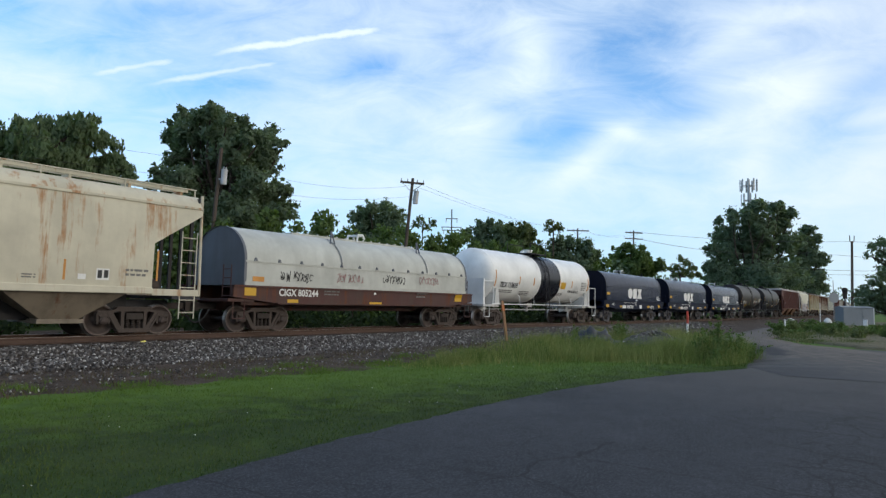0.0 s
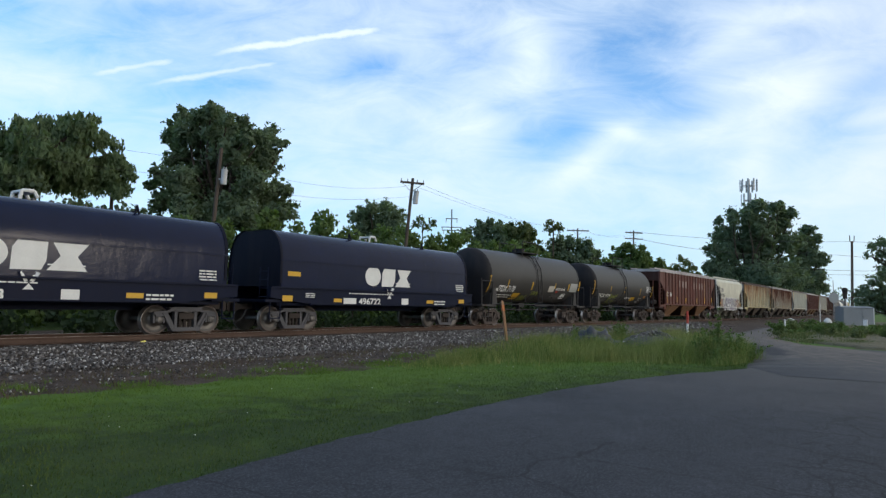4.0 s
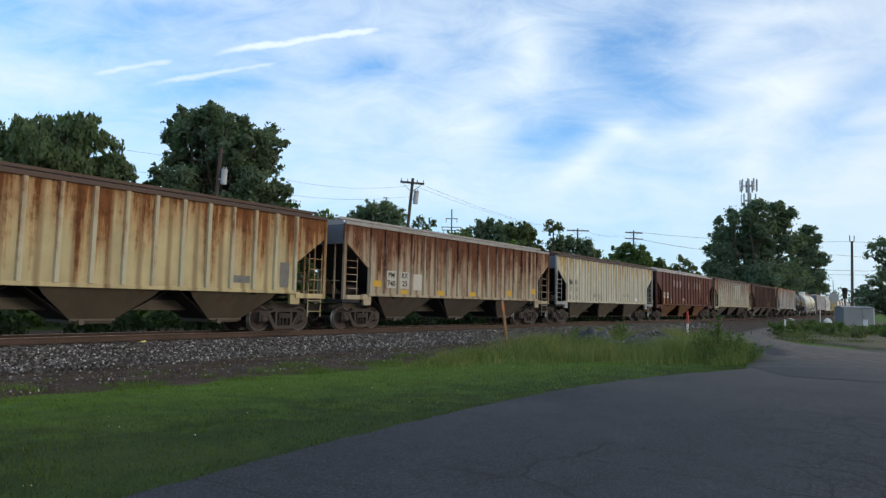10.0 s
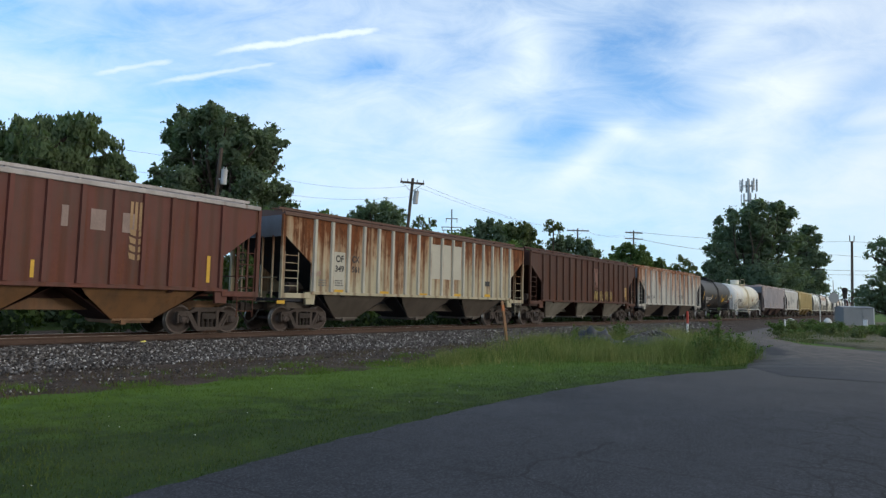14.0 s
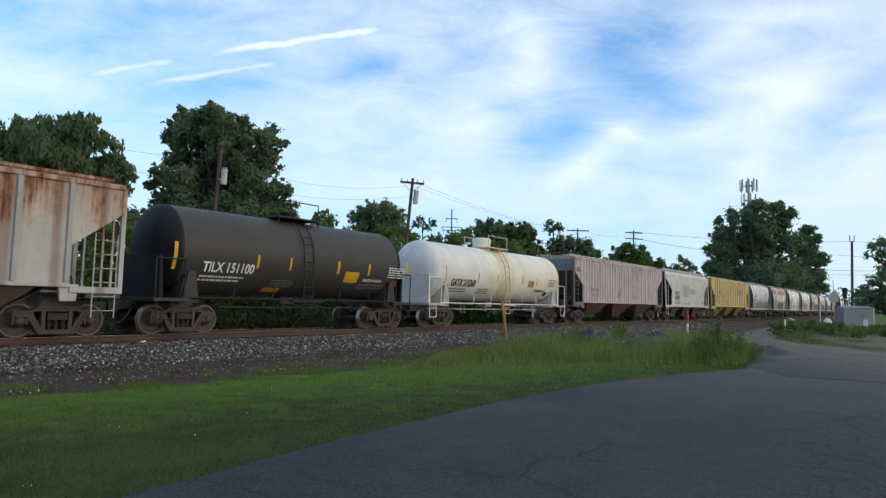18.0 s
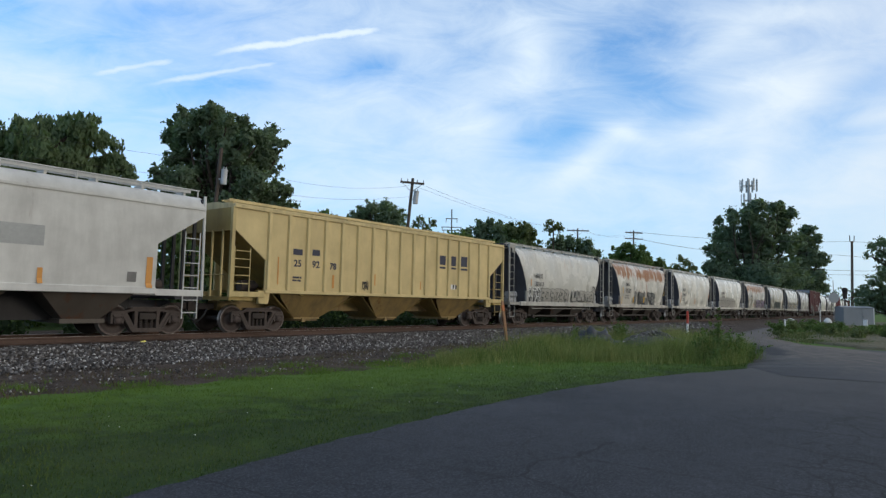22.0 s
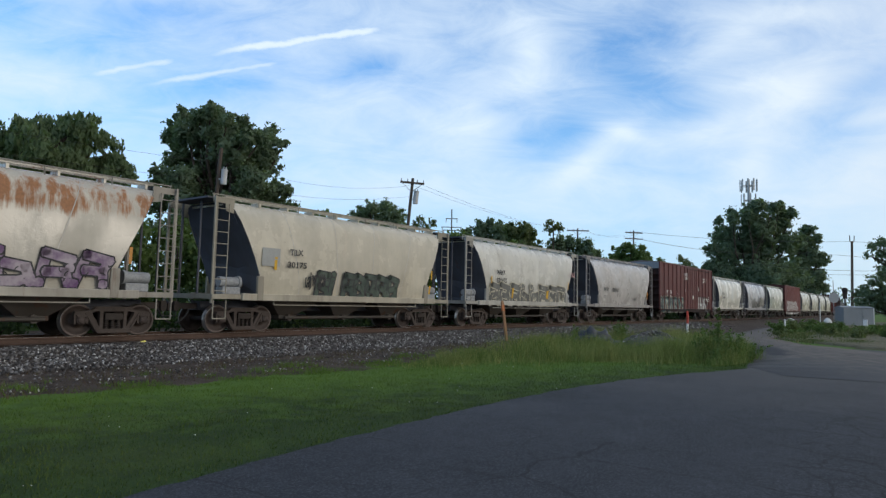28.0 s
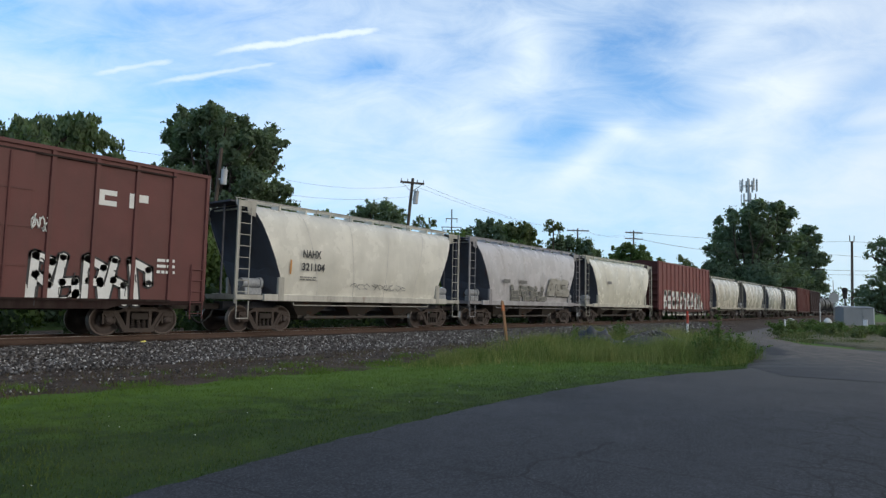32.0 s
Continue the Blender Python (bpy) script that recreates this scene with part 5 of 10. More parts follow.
    for s in (-1, 1):
        for i in range(0 if flat else 13):
            x = -hh + 0.4 + (2 * hh - 0.8) * i / 12
            c.add("clip%d" % s, "hood_clip", lambda: Geo().plate([(-0.07, zr + 0.02), (0.07, zr + 0.02), (0.02, zr + 0.13), (-0.02, zr + 0.13)], *sorted((s * 1.50, s * 1.56))), mats.get("end", hood), m=pose(x, 0, 0))
        for x in (-hh * 0.31, hh * 0.52):
            c.add("groove%d" % s, "lifting_slot", lambda: Geo().loft([[(d, s * 1.02 * w * math.cos(a), zr + 1.015 * (top - zr) * math.sin(a)) for a in np.linspace(0.05, 1.2, 8)] for d in (-0.03, 0.03)], False, False) if not flat else Geo().box(-0.06, 0.06, *sorted((s * 0.55, s * 0.75)), top - 0.10, top + 0.03), mats.get("end", hood), m=pose(x, 0, 0))
    for k in range(14):
        c.add("walkpost", "ridge_stud", lambda: Geo().box(-0.03, 0.03, -0.28, -0.22, top, top + 0.10), hood, m=pose(-hh * 0.5 + k * hh * 1.05 / 13, 0, 0))
    c.add("ridge", "roof_ridge", lambda: Geo().box(-hh * 0.55, hh * 0.6, -0.3, 0.3, top - 0.03, top + 0.05), hood)
    c.add("trough", "trough_floor", lambda: Geo().box(-half + 0.5, half - 0.5, -1.3, 1.3, 0.95, 1.06), deck)
    underframe(c, half, tc, deck)
    add_trucks(c.ob, tc, mats.get("frame"), mats.get("wheel"))
    return c


def box_car(label, mats, half=8.05, tc=12.5, top=5.02, name="box_car", door=True, posts=15):
    """A high boxcar with outside posts and a plug door hung on tracks."""
    body, dark = mats["body"], mats["end"]
    c = Car(name, label, "boxcar", "wagons of the freight train")
    sill, w = 0.95, 1.52
    d0, d1 = (1.35 - 1.6, 1.35 + 1.6) if door else (0, 0)
    for s in (-1, 1):
        c.add("side%d" % s, "side_panel", lambda: Geo().box(-half, half, s * w - 0.03, s * w + 0.03, sill + 0.1, top), body)
        c.add("sill%d" % s, "side_sill", lambda: Geo().plate([(-half, 1.05), (-half, 0.92), (-half + 2.6, 0.92), (-half + 3.0, 0.80), (half - 3.0, 0.80), (half - 2.6, 0.92), (half, 0.92), (half, 1.05)], s * (w + 0.02) - 0.05, s * (w + 0.02) + 0.05), dark)
        c.add("eave%d" % s, "eave_strip", lambda: Geo().box(-half, half, s * (w + 0.03) - 0.06, s * (w + 0.03) + 0.06, top - 0.06, top + 0.05, 0.012), body)
        for i in range(posts):
            x = -half + 0.08 + (2 * half - 0.16) * i / (posts - 1)
            if door and d0 - 0.1 < x < d1 + 0.1:
                continue
            c.add("post%d" % s, "side_post", lambda: Geo().loft([[(-0.07, s * (w + 0.03), z), (-0.05, s * (w + 0.10), z), (0.05, s * (w + 0.10), z), (0.07, s * (w + 0.03), z)][::s] for z in (sill + 0.1, top - 0.06)], True), body, m=pose(x, 0, 0))
        if door:
            def door_geo():
                return Geo().box(d0, d1, s * (w + 0.07) - 0.03, s * (w + 0.07) + 0.03, 1.08, top - 0.22)
            dd = c.add("door%d" % s, "plug_door", door_geo, body)
            for z in (1.9, 2.9, 3.85):
                c.add("stiff%d" % s, "door_stiffener", lambda: Geo().box(d0, d1, s * (w + 0.11) - 0.012, s * (w + 0.11) + 0.012, -0.025, 0.025), body, parent=dd, m=pose(0, 0, z))
            for x in (d0 + 0.55, d0 + 1.15, d1 - 0.55, d1 - 1.15):
                c.add("rod%d" % s, "locking_rod", lambda: Geo().cyl((0, s * (w + 0.13), 1.1), (0, s * (w + 0.13), top - 0.25), 0.022, 6), body, parent=dd, m=pose(x, 0, 0))
            c.add("handle%d" % s, "door_handle", lambda: Geo().box(d0 + 1.25, d0 + 1.5, s * (w + 0.13) - 0.03, s * (w + 0.13) + 0.03, 2.0, 2.35), WHITE_PAINT, parent=dd)
            c.add("track%d" % s, "door_track", lambda: Geo().box(d0 - 0.2, half - 1.2, s * (w + 0.10) - 0.04, s * (w + 0.10) + 0.04, 1.02, 1.08), dark)
            c.add("toptrack%d" % s, "upper_door_track", lambda: Geo().box(d0 - 0.2, half - 1.2, s * (w + 0.08) - 0.03, s * (w + 0.08) + 0.03, top - 0.22, top - 0.17), dark)
        for e in (-1, 1):
            c.add("ladder%d%d" % (s, e), "ladder", lambda: ladder_geo(e * (half - 0.3), s * (w + 0.09), 0.5, 2.2, 0.42, 5), body)
    c.add("roof", "roof", lambda: Geo().loft([[(x, -w - 0.04, top), (x, 0, top + 0.16), (x, w + 0.04, top), (x, w, top - 0.06), (x, -w, top - 0.06)] for x in (-half, half)], True), mats.get("roof", dark))
    for i in range(12):
        c.add("roofrib", "roof_seam", lambda: Geo().loft([[(x, -w, top + 0.02), (x, 0, top + 0.19), (x, w, top + 0.02), (x, w, top), (x, 0, top + 0.15), (x, -w, top)] for x in (-0.04, 0.04)], True), mats.get("roof", dark), m=pose(-half + 0.7 + i * (2 * half - 1.4) / 11, 0, 0))
    for e in (-1, 1):
        def end():
            g = Geo()
            zs, ring = np.linspace(1.0, top - 0.06, 41), []
            for z in zs:
                k = (z - 1.0) / (top - 1.06) * 7
                bulge = 0.07 * max(0.0, math.sin(k * 2 * math.pi)) if z < top - 0.75 else 0
                ring.append((e * (half + bulge), z))
            g.loft([[(x, y, z) for x, z in ring] for y in (-w, w)][::-e], False, False, False)
            return g
        c.add("end%d" % e, "corrugated_end", end, dark)
        c.add("endcap%d" % e, "end_cap", lambda: Geo().plate([(e * half + 0.01 * e, top - 0.55), (e * half + 0.06 * e, top - 0.55), (e * half + 0.06 * e, top), (e * half + 0.01 * e, top)][::e], -w, w), mats.get("cap", dark))
        c.add("platform%d" % e, "crossover_walk", lambda: Geo().box(*sorted((e * half, e * (half + 0.3))), -1.2, 1.2, 1.12, 1.18), dark)
    underframe(c, half, tc, dark)
    add_trucks(c.ob, tc)
    return c

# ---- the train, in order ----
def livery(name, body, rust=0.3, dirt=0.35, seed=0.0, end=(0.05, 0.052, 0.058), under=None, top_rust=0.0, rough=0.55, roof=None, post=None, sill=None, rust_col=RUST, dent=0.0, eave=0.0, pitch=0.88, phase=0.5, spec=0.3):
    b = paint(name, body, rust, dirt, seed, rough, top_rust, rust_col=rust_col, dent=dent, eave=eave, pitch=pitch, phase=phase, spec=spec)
    # End paint is darker than the body: the ends' shade is in its colour.
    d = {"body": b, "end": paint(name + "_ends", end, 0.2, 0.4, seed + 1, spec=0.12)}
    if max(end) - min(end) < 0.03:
        # Blue-grey sky reflection is put into the upper end sheet's colour.
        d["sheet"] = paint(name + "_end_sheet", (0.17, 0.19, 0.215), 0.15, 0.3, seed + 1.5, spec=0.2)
    # Most bays are dirtier and darker than the body, underside shade painted in.
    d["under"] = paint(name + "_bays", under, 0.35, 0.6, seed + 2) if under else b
    for key, col in (("roof", roof), ("post", post), ("sill", sill)):
        if col:
            d[key] = paint(name + "_" + key, col, 0.25, 0.4, seed + 3)
    return d


TRAIN = []


def couple(q0, q1, car):
    TRAIN.append(((q0 + q1) / 2 - 14.07, car))
    return car


# Near-black end colour with the shade of the ends painted in.
SHADED_END = (0.040, 0.042, 0.050)
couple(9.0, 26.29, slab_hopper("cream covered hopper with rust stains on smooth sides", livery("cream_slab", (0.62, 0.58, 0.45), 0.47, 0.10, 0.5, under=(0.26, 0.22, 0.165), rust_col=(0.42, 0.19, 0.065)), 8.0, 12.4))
# The hood end repeats the grey darker and bluer, as painted shade.
coil_grey = {"body": paint("grey_hood", (0.55, 0.56, 0.51), 0.06, 0.16, 2.0), "deck": paint("maroon_deck", (0.085, 0.035, 0.030), 0.5, 0.5, 3.0), "end": paint("grey_hood_shaded_end", (0.16, 0.175, 0.20), 0.15, 0.25, 4.0)}
couple(26.29, 41.24, coil_car("coil car with pale grey rounded hood on a maroon frame", coil_grey, 6.9, 10.6, 3.70, "round_hood_coil_car"))
WHITE_TANK, BLUE_BLACK = paint("white_tank", (0.88, 0.88, 0.85), 0.01, 0.03, 1.1, 0.3), paint("black_band", (0.012, 0.014, 0.022), 0.02, 0.06, 1.7, 0.28)
couple(41.24, 56.35, tank_car("white tank car with a broad black middle band", {"body": WHITE_TANK, "frame": paint("white_frame", (0.62, 0.62, 0.60), 0.3, 0.4, 1.3), "rail": WHITE_PAINT, "top": BLACK_IRON, "strap": BLUE_BLACK}, 6.95, 11.0, 6.45,
                              name="banded_tank_car", band=((-5.93, -0.75, WHITE_TANK), (-0.75, 1.75, BLUE_BLACK), (1.75, 5.93, WHITE_TANK))))
navy = {"body": paint("navy_hood", (0.005, 0.010, 0.036), 0.0, 0.01, 5.0, 0.22, dent=0.9, spec=0.18), "deck": paint("navy_deck", (0.005, 0.009, 0.028), 0.02, 0.06, 5.5, 0.5, spec=0.12), "end": paint("navy_end", (0.006, 0.008, 0.018), 0.02, 0.1, 5.7, 0.6, spec=0.1),
        "frame": plain("new_truck", (0.09, 0.09, 0.10), 0.6, 0.3, 0.3), "wheel": plain("new_wheel", (0.16, 0.15, 0.14), 0.5, 0.6, 0.3)}
for q0, q1 in ((56.35, 69.9), (69.9, 83.6), (83.6, 97.2)):
    couple(q0, q1, coil_car("dark navy coil car with flat-topped steel hood", navy, 6.15, 9.3, 3.70, "coil_car", True))
black_tank = {"body": paint("sooty_tank", (0.060, 0.058, 0.055), 0.06, 0.2, 6.0, 0.50, spec=0.25), "head": paint("black_head", (0.016, 0.016, 0.019), 0.1, 0.2, 6.3, 0.6, spec=0.15), "frame": paint("black_frame", (0.045, 0.042, 0.040), 0.3, 0.3, 6.6), "rail": BLACK_IRON}
couple(97.2, 110.28, tank_car("sooty black tank car with yellow reflectors and stencils", black_tank, 6.1, 9.6, 5.75))
couple(110.28, 123.95, tank_car("grimy dark grey tank car with yellow spray tag", black_tank, 6.1, 9.6, 5.75))
soo = livery("oxide_hopper", (0.140, 0.047, 0.036), 0.66, 0.55, 7.0, end=(0.05, 0.022, 0.018), under=(0.25, 0.135, 0.065), roof=(0.50, 0.46, 0.44), eave=-0.25, pitch=0.88)
couple(123.95, 141.94, ribbed_hopper("red-brown covered hopper with faded lettering and rusty bays", soo))
couple(141.94, 154.65, slab_hopper("cream smooth-sided hopper with purple sprayed letters", livery("cream_short", (0.64, 0.62, 0.50), 0.10, 0.12, 8.0, under=(0.16, 0.15, 0.12), post=(0.62, 0.62, 0.58)), 5.75, 8.7, name="slab_side_hopper"))
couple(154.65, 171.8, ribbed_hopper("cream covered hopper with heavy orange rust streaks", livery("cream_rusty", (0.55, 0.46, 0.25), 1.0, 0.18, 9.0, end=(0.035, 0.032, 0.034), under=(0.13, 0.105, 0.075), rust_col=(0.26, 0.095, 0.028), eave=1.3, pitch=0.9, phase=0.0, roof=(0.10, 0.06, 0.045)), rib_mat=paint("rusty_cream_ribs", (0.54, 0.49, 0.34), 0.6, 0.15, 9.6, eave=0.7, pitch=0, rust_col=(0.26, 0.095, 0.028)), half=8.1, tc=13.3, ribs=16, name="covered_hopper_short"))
couple(171.8, 189.84, ribbed_hopper("rust-brown hopper with pale streaked lower panels", livery("brown_streaked", (0.46, 0.385, 0.27), 1.15, 0.18, 10.0, end=SHADED_END, under=(0.12, 0.10, 0.08), roof=(0.40, 0.37, 0.34), rust_col=(0.185, 0.070, 0.030), eave=1.4, pitch=0.88), rib_mat=paint("brown_ribs", (0.46, 0.40, 0.30), 1.0, 0.2, 10.6, eave=1.2, pitch=0, rust_col=(0.15, 0.052, 0.03))))
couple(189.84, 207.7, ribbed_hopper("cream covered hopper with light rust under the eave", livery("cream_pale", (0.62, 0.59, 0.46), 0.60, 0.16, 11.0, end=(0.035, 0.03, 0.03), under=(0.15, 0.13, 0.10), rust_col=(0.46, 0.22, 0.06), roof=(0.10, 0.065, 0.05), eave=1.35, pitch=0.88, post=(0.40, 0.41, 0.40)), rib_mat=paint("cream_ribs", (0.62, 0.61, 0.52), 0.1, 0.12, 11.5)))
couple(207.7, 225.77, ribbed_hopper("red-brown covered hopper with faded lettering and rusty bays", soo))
couple(225.77, 243.58, ribbed_hopper("cream hopper with rusted panels and repainted patches", livery("cream_patched", (0.50, 0.45, 0.31), 1.12, 0.18, 12.0, end=SHADED_END, under=(0.14, 0.12, 0.10), rust_col=(0.22, 0.075, 0.026), roof=(0.13, 0.07, 0.05), eave=1.4, pitch=0.88), rib_mat=paint("grey_ribs", (0.56, 0.53, 0.44), 0.3, 0.15, 12.5, eave=0.3, pitch=0)))
couple(243.58, 260.63, ribbed_hopper("dark rust-brown hopper with yellow sprayed tag", livery("dark_rust", (0.085, 0.036, 0.025), 0.60, 0.3, 13.0, end=(0.05, 0.024, 0.018), under=(0.26, 0.24, 0.20), rust_col=(0.17, 0.058, 0.024), eave=-0.3, pitch=0.9, phase=0.0), half=8.1, tc=13.3, ribs=16, name="covered_hopper_short"))
couple(260.63, 278.28, ribbed_hopper("pale grey hopper with orange rust blooms", livery("grey_rusty", (0.50, 0.49, 0.44), 0.88, 0.15, 14.0, end=(0.09, 0.095, 0.11), under=(0.12, 0.10, 0.08), rust_col=(0.30, 0.11, 0.04), eave=1.0, pitch=1.2), ribs=12, half=8.35, name="wide_panel_hopper", rib_mat=paint("pale_grey_ribs", (0.44, 0.43, 0.40), 0.2, 0.2, 14.5)))
couple(278.28, 291.34, tank_car("sooty black tank car with orange placard and stencils", black_tank, 5.95, 9.4, 5.6, name="tank_car_short"))
CREAM_TANK = paint("cream_tank", (0.86, 0.82, 0.68), 0.06, 0.05, 15.0, 0.5)
GREY_WHITE = paint("greyed_tank", (0.78, 0.77, 0.72), 0.04, 0.06, 15.4, 0.5)
couple(291.34, 306.47, tank_car("white tank car stained cream round its valve dome", {"body": CREAM_TANK, "head": GREY_WHITE, "frame": paint("dirty_white_frame", (0.52, 0.50, 0.44), 0.3, 0.4, 15.6), "rail": WHITE_PAINT, "top": plain("stained_ladder", (0.60, 0.50, 0.33), 0.6)}, 6.9, 10.9, 6.5, dome=True,
                                name="domed_tank_car", band=((-5.98, -2.25, GREY_WHITE), (-2.25, -0.7, CREAM_TANK), (-0.7, 0.75, paint("stained_tank", (0.78, 0.69, 0.48), 0.16, 0.08, 15.8, 0.5, rust_col=(0.42, 0.26, 0.12))), (0.75, 5.98, CREAM_TANK))))
couple(306.47, 324.35, ribbed_hopper("faded pink covered hopper with rusty lower bays", livery("pink_hopper", (0.60, 0.505, 0.485), 0.34, 0.14, 16.0, rust_col=(0.20, 0.10, 0.07), eave=0.6, end=(0.16, 0.14, 0.15), under=(0.12, 0.065, 0.045), post=(0.20, 0.16, 0.15)), rib_mat=paint("pale_ribs", (0.66, 0.61, 0.59), 0.15, 0.12, 16.5)))
couple(324.35, 338.72, slab_hopper("dull white smooth-sided hopper with grey repaint patches", livery("dull_white_slab", (0.62, 0.61, 0.57), 0.10, 0.2, 17.0, under=(0.10, 0.085, 0.07)), 6.6, 10.2))
couple(338.72, 356.48, ribbed_hopper("yellow covered hopper with dark blue lettering", livery("yellow_hopper", (0.66, 0.52, 0.25), 0.06, 0.14, 18.0, end=(0.40, 0.29, 0.10), under=(0.30, 0.21, 0.08), roof=(0.64, 0.51, 0.25), post=(0.64, 0.50, 0.22))))


SEAM_GREY = plain("seam_grime", (0.46, 0.44, 0.40), 0.6, 0, 0.4, 3)


def flow(q0, q1, col, rust, dirt, seed, label, top=0.0):
    col = (col[0] * 1.09, col[1] * 1.065, col[2] * 1.04)
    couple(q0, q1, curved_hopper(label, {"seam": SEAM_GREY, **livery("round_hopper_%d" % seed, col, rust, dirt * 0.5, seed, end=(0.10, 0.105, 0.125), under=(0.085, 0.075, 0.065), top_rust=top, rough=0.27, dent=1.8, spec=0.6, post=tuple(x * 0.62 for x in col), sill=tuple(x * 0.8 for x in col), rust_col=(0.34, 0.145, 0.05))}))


flow(356.48, 369.88, (0.56, 0.555, 0.50), 0.12, 0.25, 20, "grey round-sided hopper with outlined tags along the sill", 0.4)
flow(369.88, 383.83, (0.58, 0.56, 0.49), 0.34, 0.2, 21, "grey round-sided hopper with rust stains and dark tag", 1.15)
flow(383.83, 397.68, (0.68, 0.665, 0.59), 0.05, 0.2, 22, "clean pale grey round-sided hopper")
flow(397.68, 411.32, (0.68, 0.665, 0.59), 0.05, 0.2, 23, "pale grey round-sided hopper with smudged lower side")
flow(411.32, 425.0, (0.52, 0.49, 0.42), 0.30, 0.2, 24, "cream-grey round-sided hopper with purple sprayed tag", 1.0)
flow(425.0, 439.4, (0.54, 0.50, 0.40), 0.10, 0.3, 25, "cream round-sided hopper with dark green scrawl")
flow(439.4, 453.3, (0.59, 0.58, 0.52), 0.08, 0.3, 26, "grey round-sided hopper with large grey letters")
flow(453.3, 467.5, (0.46, 0.44, 0.42), 0.06, 0.3, 27, "dull grey round-sided hopper with shiny dented panels")
# Boxcar ends repeat the maroon far darker, shade put into the paint.
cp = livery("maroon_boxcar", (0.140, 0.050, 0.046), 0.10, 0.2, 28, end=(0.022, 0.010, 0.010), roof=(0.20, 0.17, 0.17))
cp["cap"] = paint("grey_cap", (0.24, 0.27, 0.30), 0.1, 0.2, 28.5)
couple(467.5, 484.9, box_car("maroon boxcar with plug door and large sprayed pieces", cp))
flow(484.9, 498.71, (0.68, 0.665, 0.59), 0.06, 0.2, 29, "pale grey round-sided hopper with worn stencils")
flow(498.71, 512.1, (0.47, 0.46, 0.47), 0.05, 0.2, 30, "lavender-grey round-sided hopper with dark tag")
flow(512.1, 525.9, (0.68, 0.665, 0.56), 0.05, 0.2, 31, "cream round-sided hopper with plain clean sides")
couple(525.9, 542.6, box_car("red-brown boxcar with white sprayed lower side", livery("red_boxcar", (0.225, 0.080, 0.070), 0.10, 0.12, 32, end=(0.08, 0.03, 0.026)), half=7.7, tc=12.0, door=False, name="ribbed_box_car"))
for k in range(4):
    flow(542.6 + 13.7 * k, 556.3 + 13.7 * k, (0.55, 0.52, 0.43), 0.06, 0.2, 33 + k, "cream round-sided hopper in a run of four")
couple(597.4, 614.0, box_car("red-brown boxcar without markings", livery("red_boxcar_two", (0.15, 0.042, 0.033), 0.2, 0.2, 38, end=(0.08, 0.03, 0.026)), half=7.7, tc=12.0, door=False, name="ribbed_box_car"))
couple(614.0, 630.6, box_car("dark brown boxcar with white sprayed lower side", livery("brown_boxcar", (0.06, 0.03, 0.028), 0.2, 0.2, 39, end=(0.04, 0.024, 0.022)), half=7.7, tc=12.0, door=False, name="ribbed_box_car"))
for k in range(3):
    couple(630.6 + 13.4 * k, 644.0 + 13.4 * k, tank_car("plain black tank car", black_tank, 6.1, 9.6, 5.75))

# ---- stencils, reflectors and sprayed pieces on the wagons' sides ----
GREY_PRINT = plain("grey_stencil", (0.17, 0.165, 0.155), 0.7, 0, 0.35, 12, 0)
BLUE_PRINT = plain("navy_stencil", (0.028, 0.030, 0.055), 0.6, 0, 0.3, 12, 0)
PALE_PATCH = plain("pale_patch", (0.52, 0.49, 0.43), 0.7, 0, 0.2, 6, 0)
CREAM_PATCH = plain("cream_patch", (0.50, 0.48, 0.40), 0.7, 0, 0.15, 5, 0)
TAN_PATCH = plain("tan_patch", (0.36, 0.23, 0.12), 0.7, 0, 0.35, 6, 0)
GREY_PATCH = plain("grey_patch", (0.36, 0.365, 0.35), 0.7, 0, 0.15, 4, 0)
DUSTY_PATCH = plain("dusty_patch", (0.26, 0.14, 0.11), 0.8, 0, 0.3, 4, 0)


def spray_paint(name, a, b_, rough=0.6):
    m, nt, b = material(name, rough)
    c = obj_coord(nt)
    f = mathnode(nt, "ADD", mathnode(nt, "MULTIPLY", noise_tex(nt, c, 1.6, 3), 0.7), mathnode(nt, "MULTIPLY", noise_tex(nt, c, 9.0, 4), 0.3))
    nt.links.new(mix(nt, ramp(nt, f, [(0.38, (0, 0, 0)), (0.62, (1, 1, 1))]), a, b_), b.inputs["Base Color"])
    return m


PINK_SPRAY = spray_paint("pink_spray", (0.36, 0.20, 0.19), (0.45, 0.28, 0.27))
LIME_SPRAY = spray_paint("lime_spray", (0.24, 0.28, 0.05), (0.34, 0.38, 0.08))
GOLD_SPRAY = spray_paint("gold_spray", (0.42, 0.30, 0.07), (0.60, 0.46, 0.20))
RUSTY_SPRAY = spray_paint("rusty_spray", (0.20, 0.07, 0.045), (0.40, 0.24, 0.18))
CREAM_SPRAY = spray_paint("cream_spray", (0.50, 0.46, 0.34), (0.62, 0.58, 0.46))
PURPLE_GREY = spray_paint("purple_grey_spray", (0.20, 0.18, 0.23), (0.30, 0.28, 0.33))
GREY_SPRAY = spray_paint("grey_spray", (0.11, 0.11, 0.10), (0.21, 0.21, 0.19))
SOOT_SPRAY = spray_paint("soot_spray", (0.02, 0.02, 0.022), (0.05, 0.05, 0.055))
FAINT_SPRAY = spray_paint("faint_spray", (0.34, 0.32, 0.27), (0.42, 0.40, 0.35))
GREEN_SPRAY = spray_paint("green_spray", (0.035, 0.055, 0.045), (0.09, 0.12, 0.09))
TEAL_SPRAY = spray_paint("teal_spray", (0.020, 0.030, 0.035), (0.10, 0.22, 0.23))
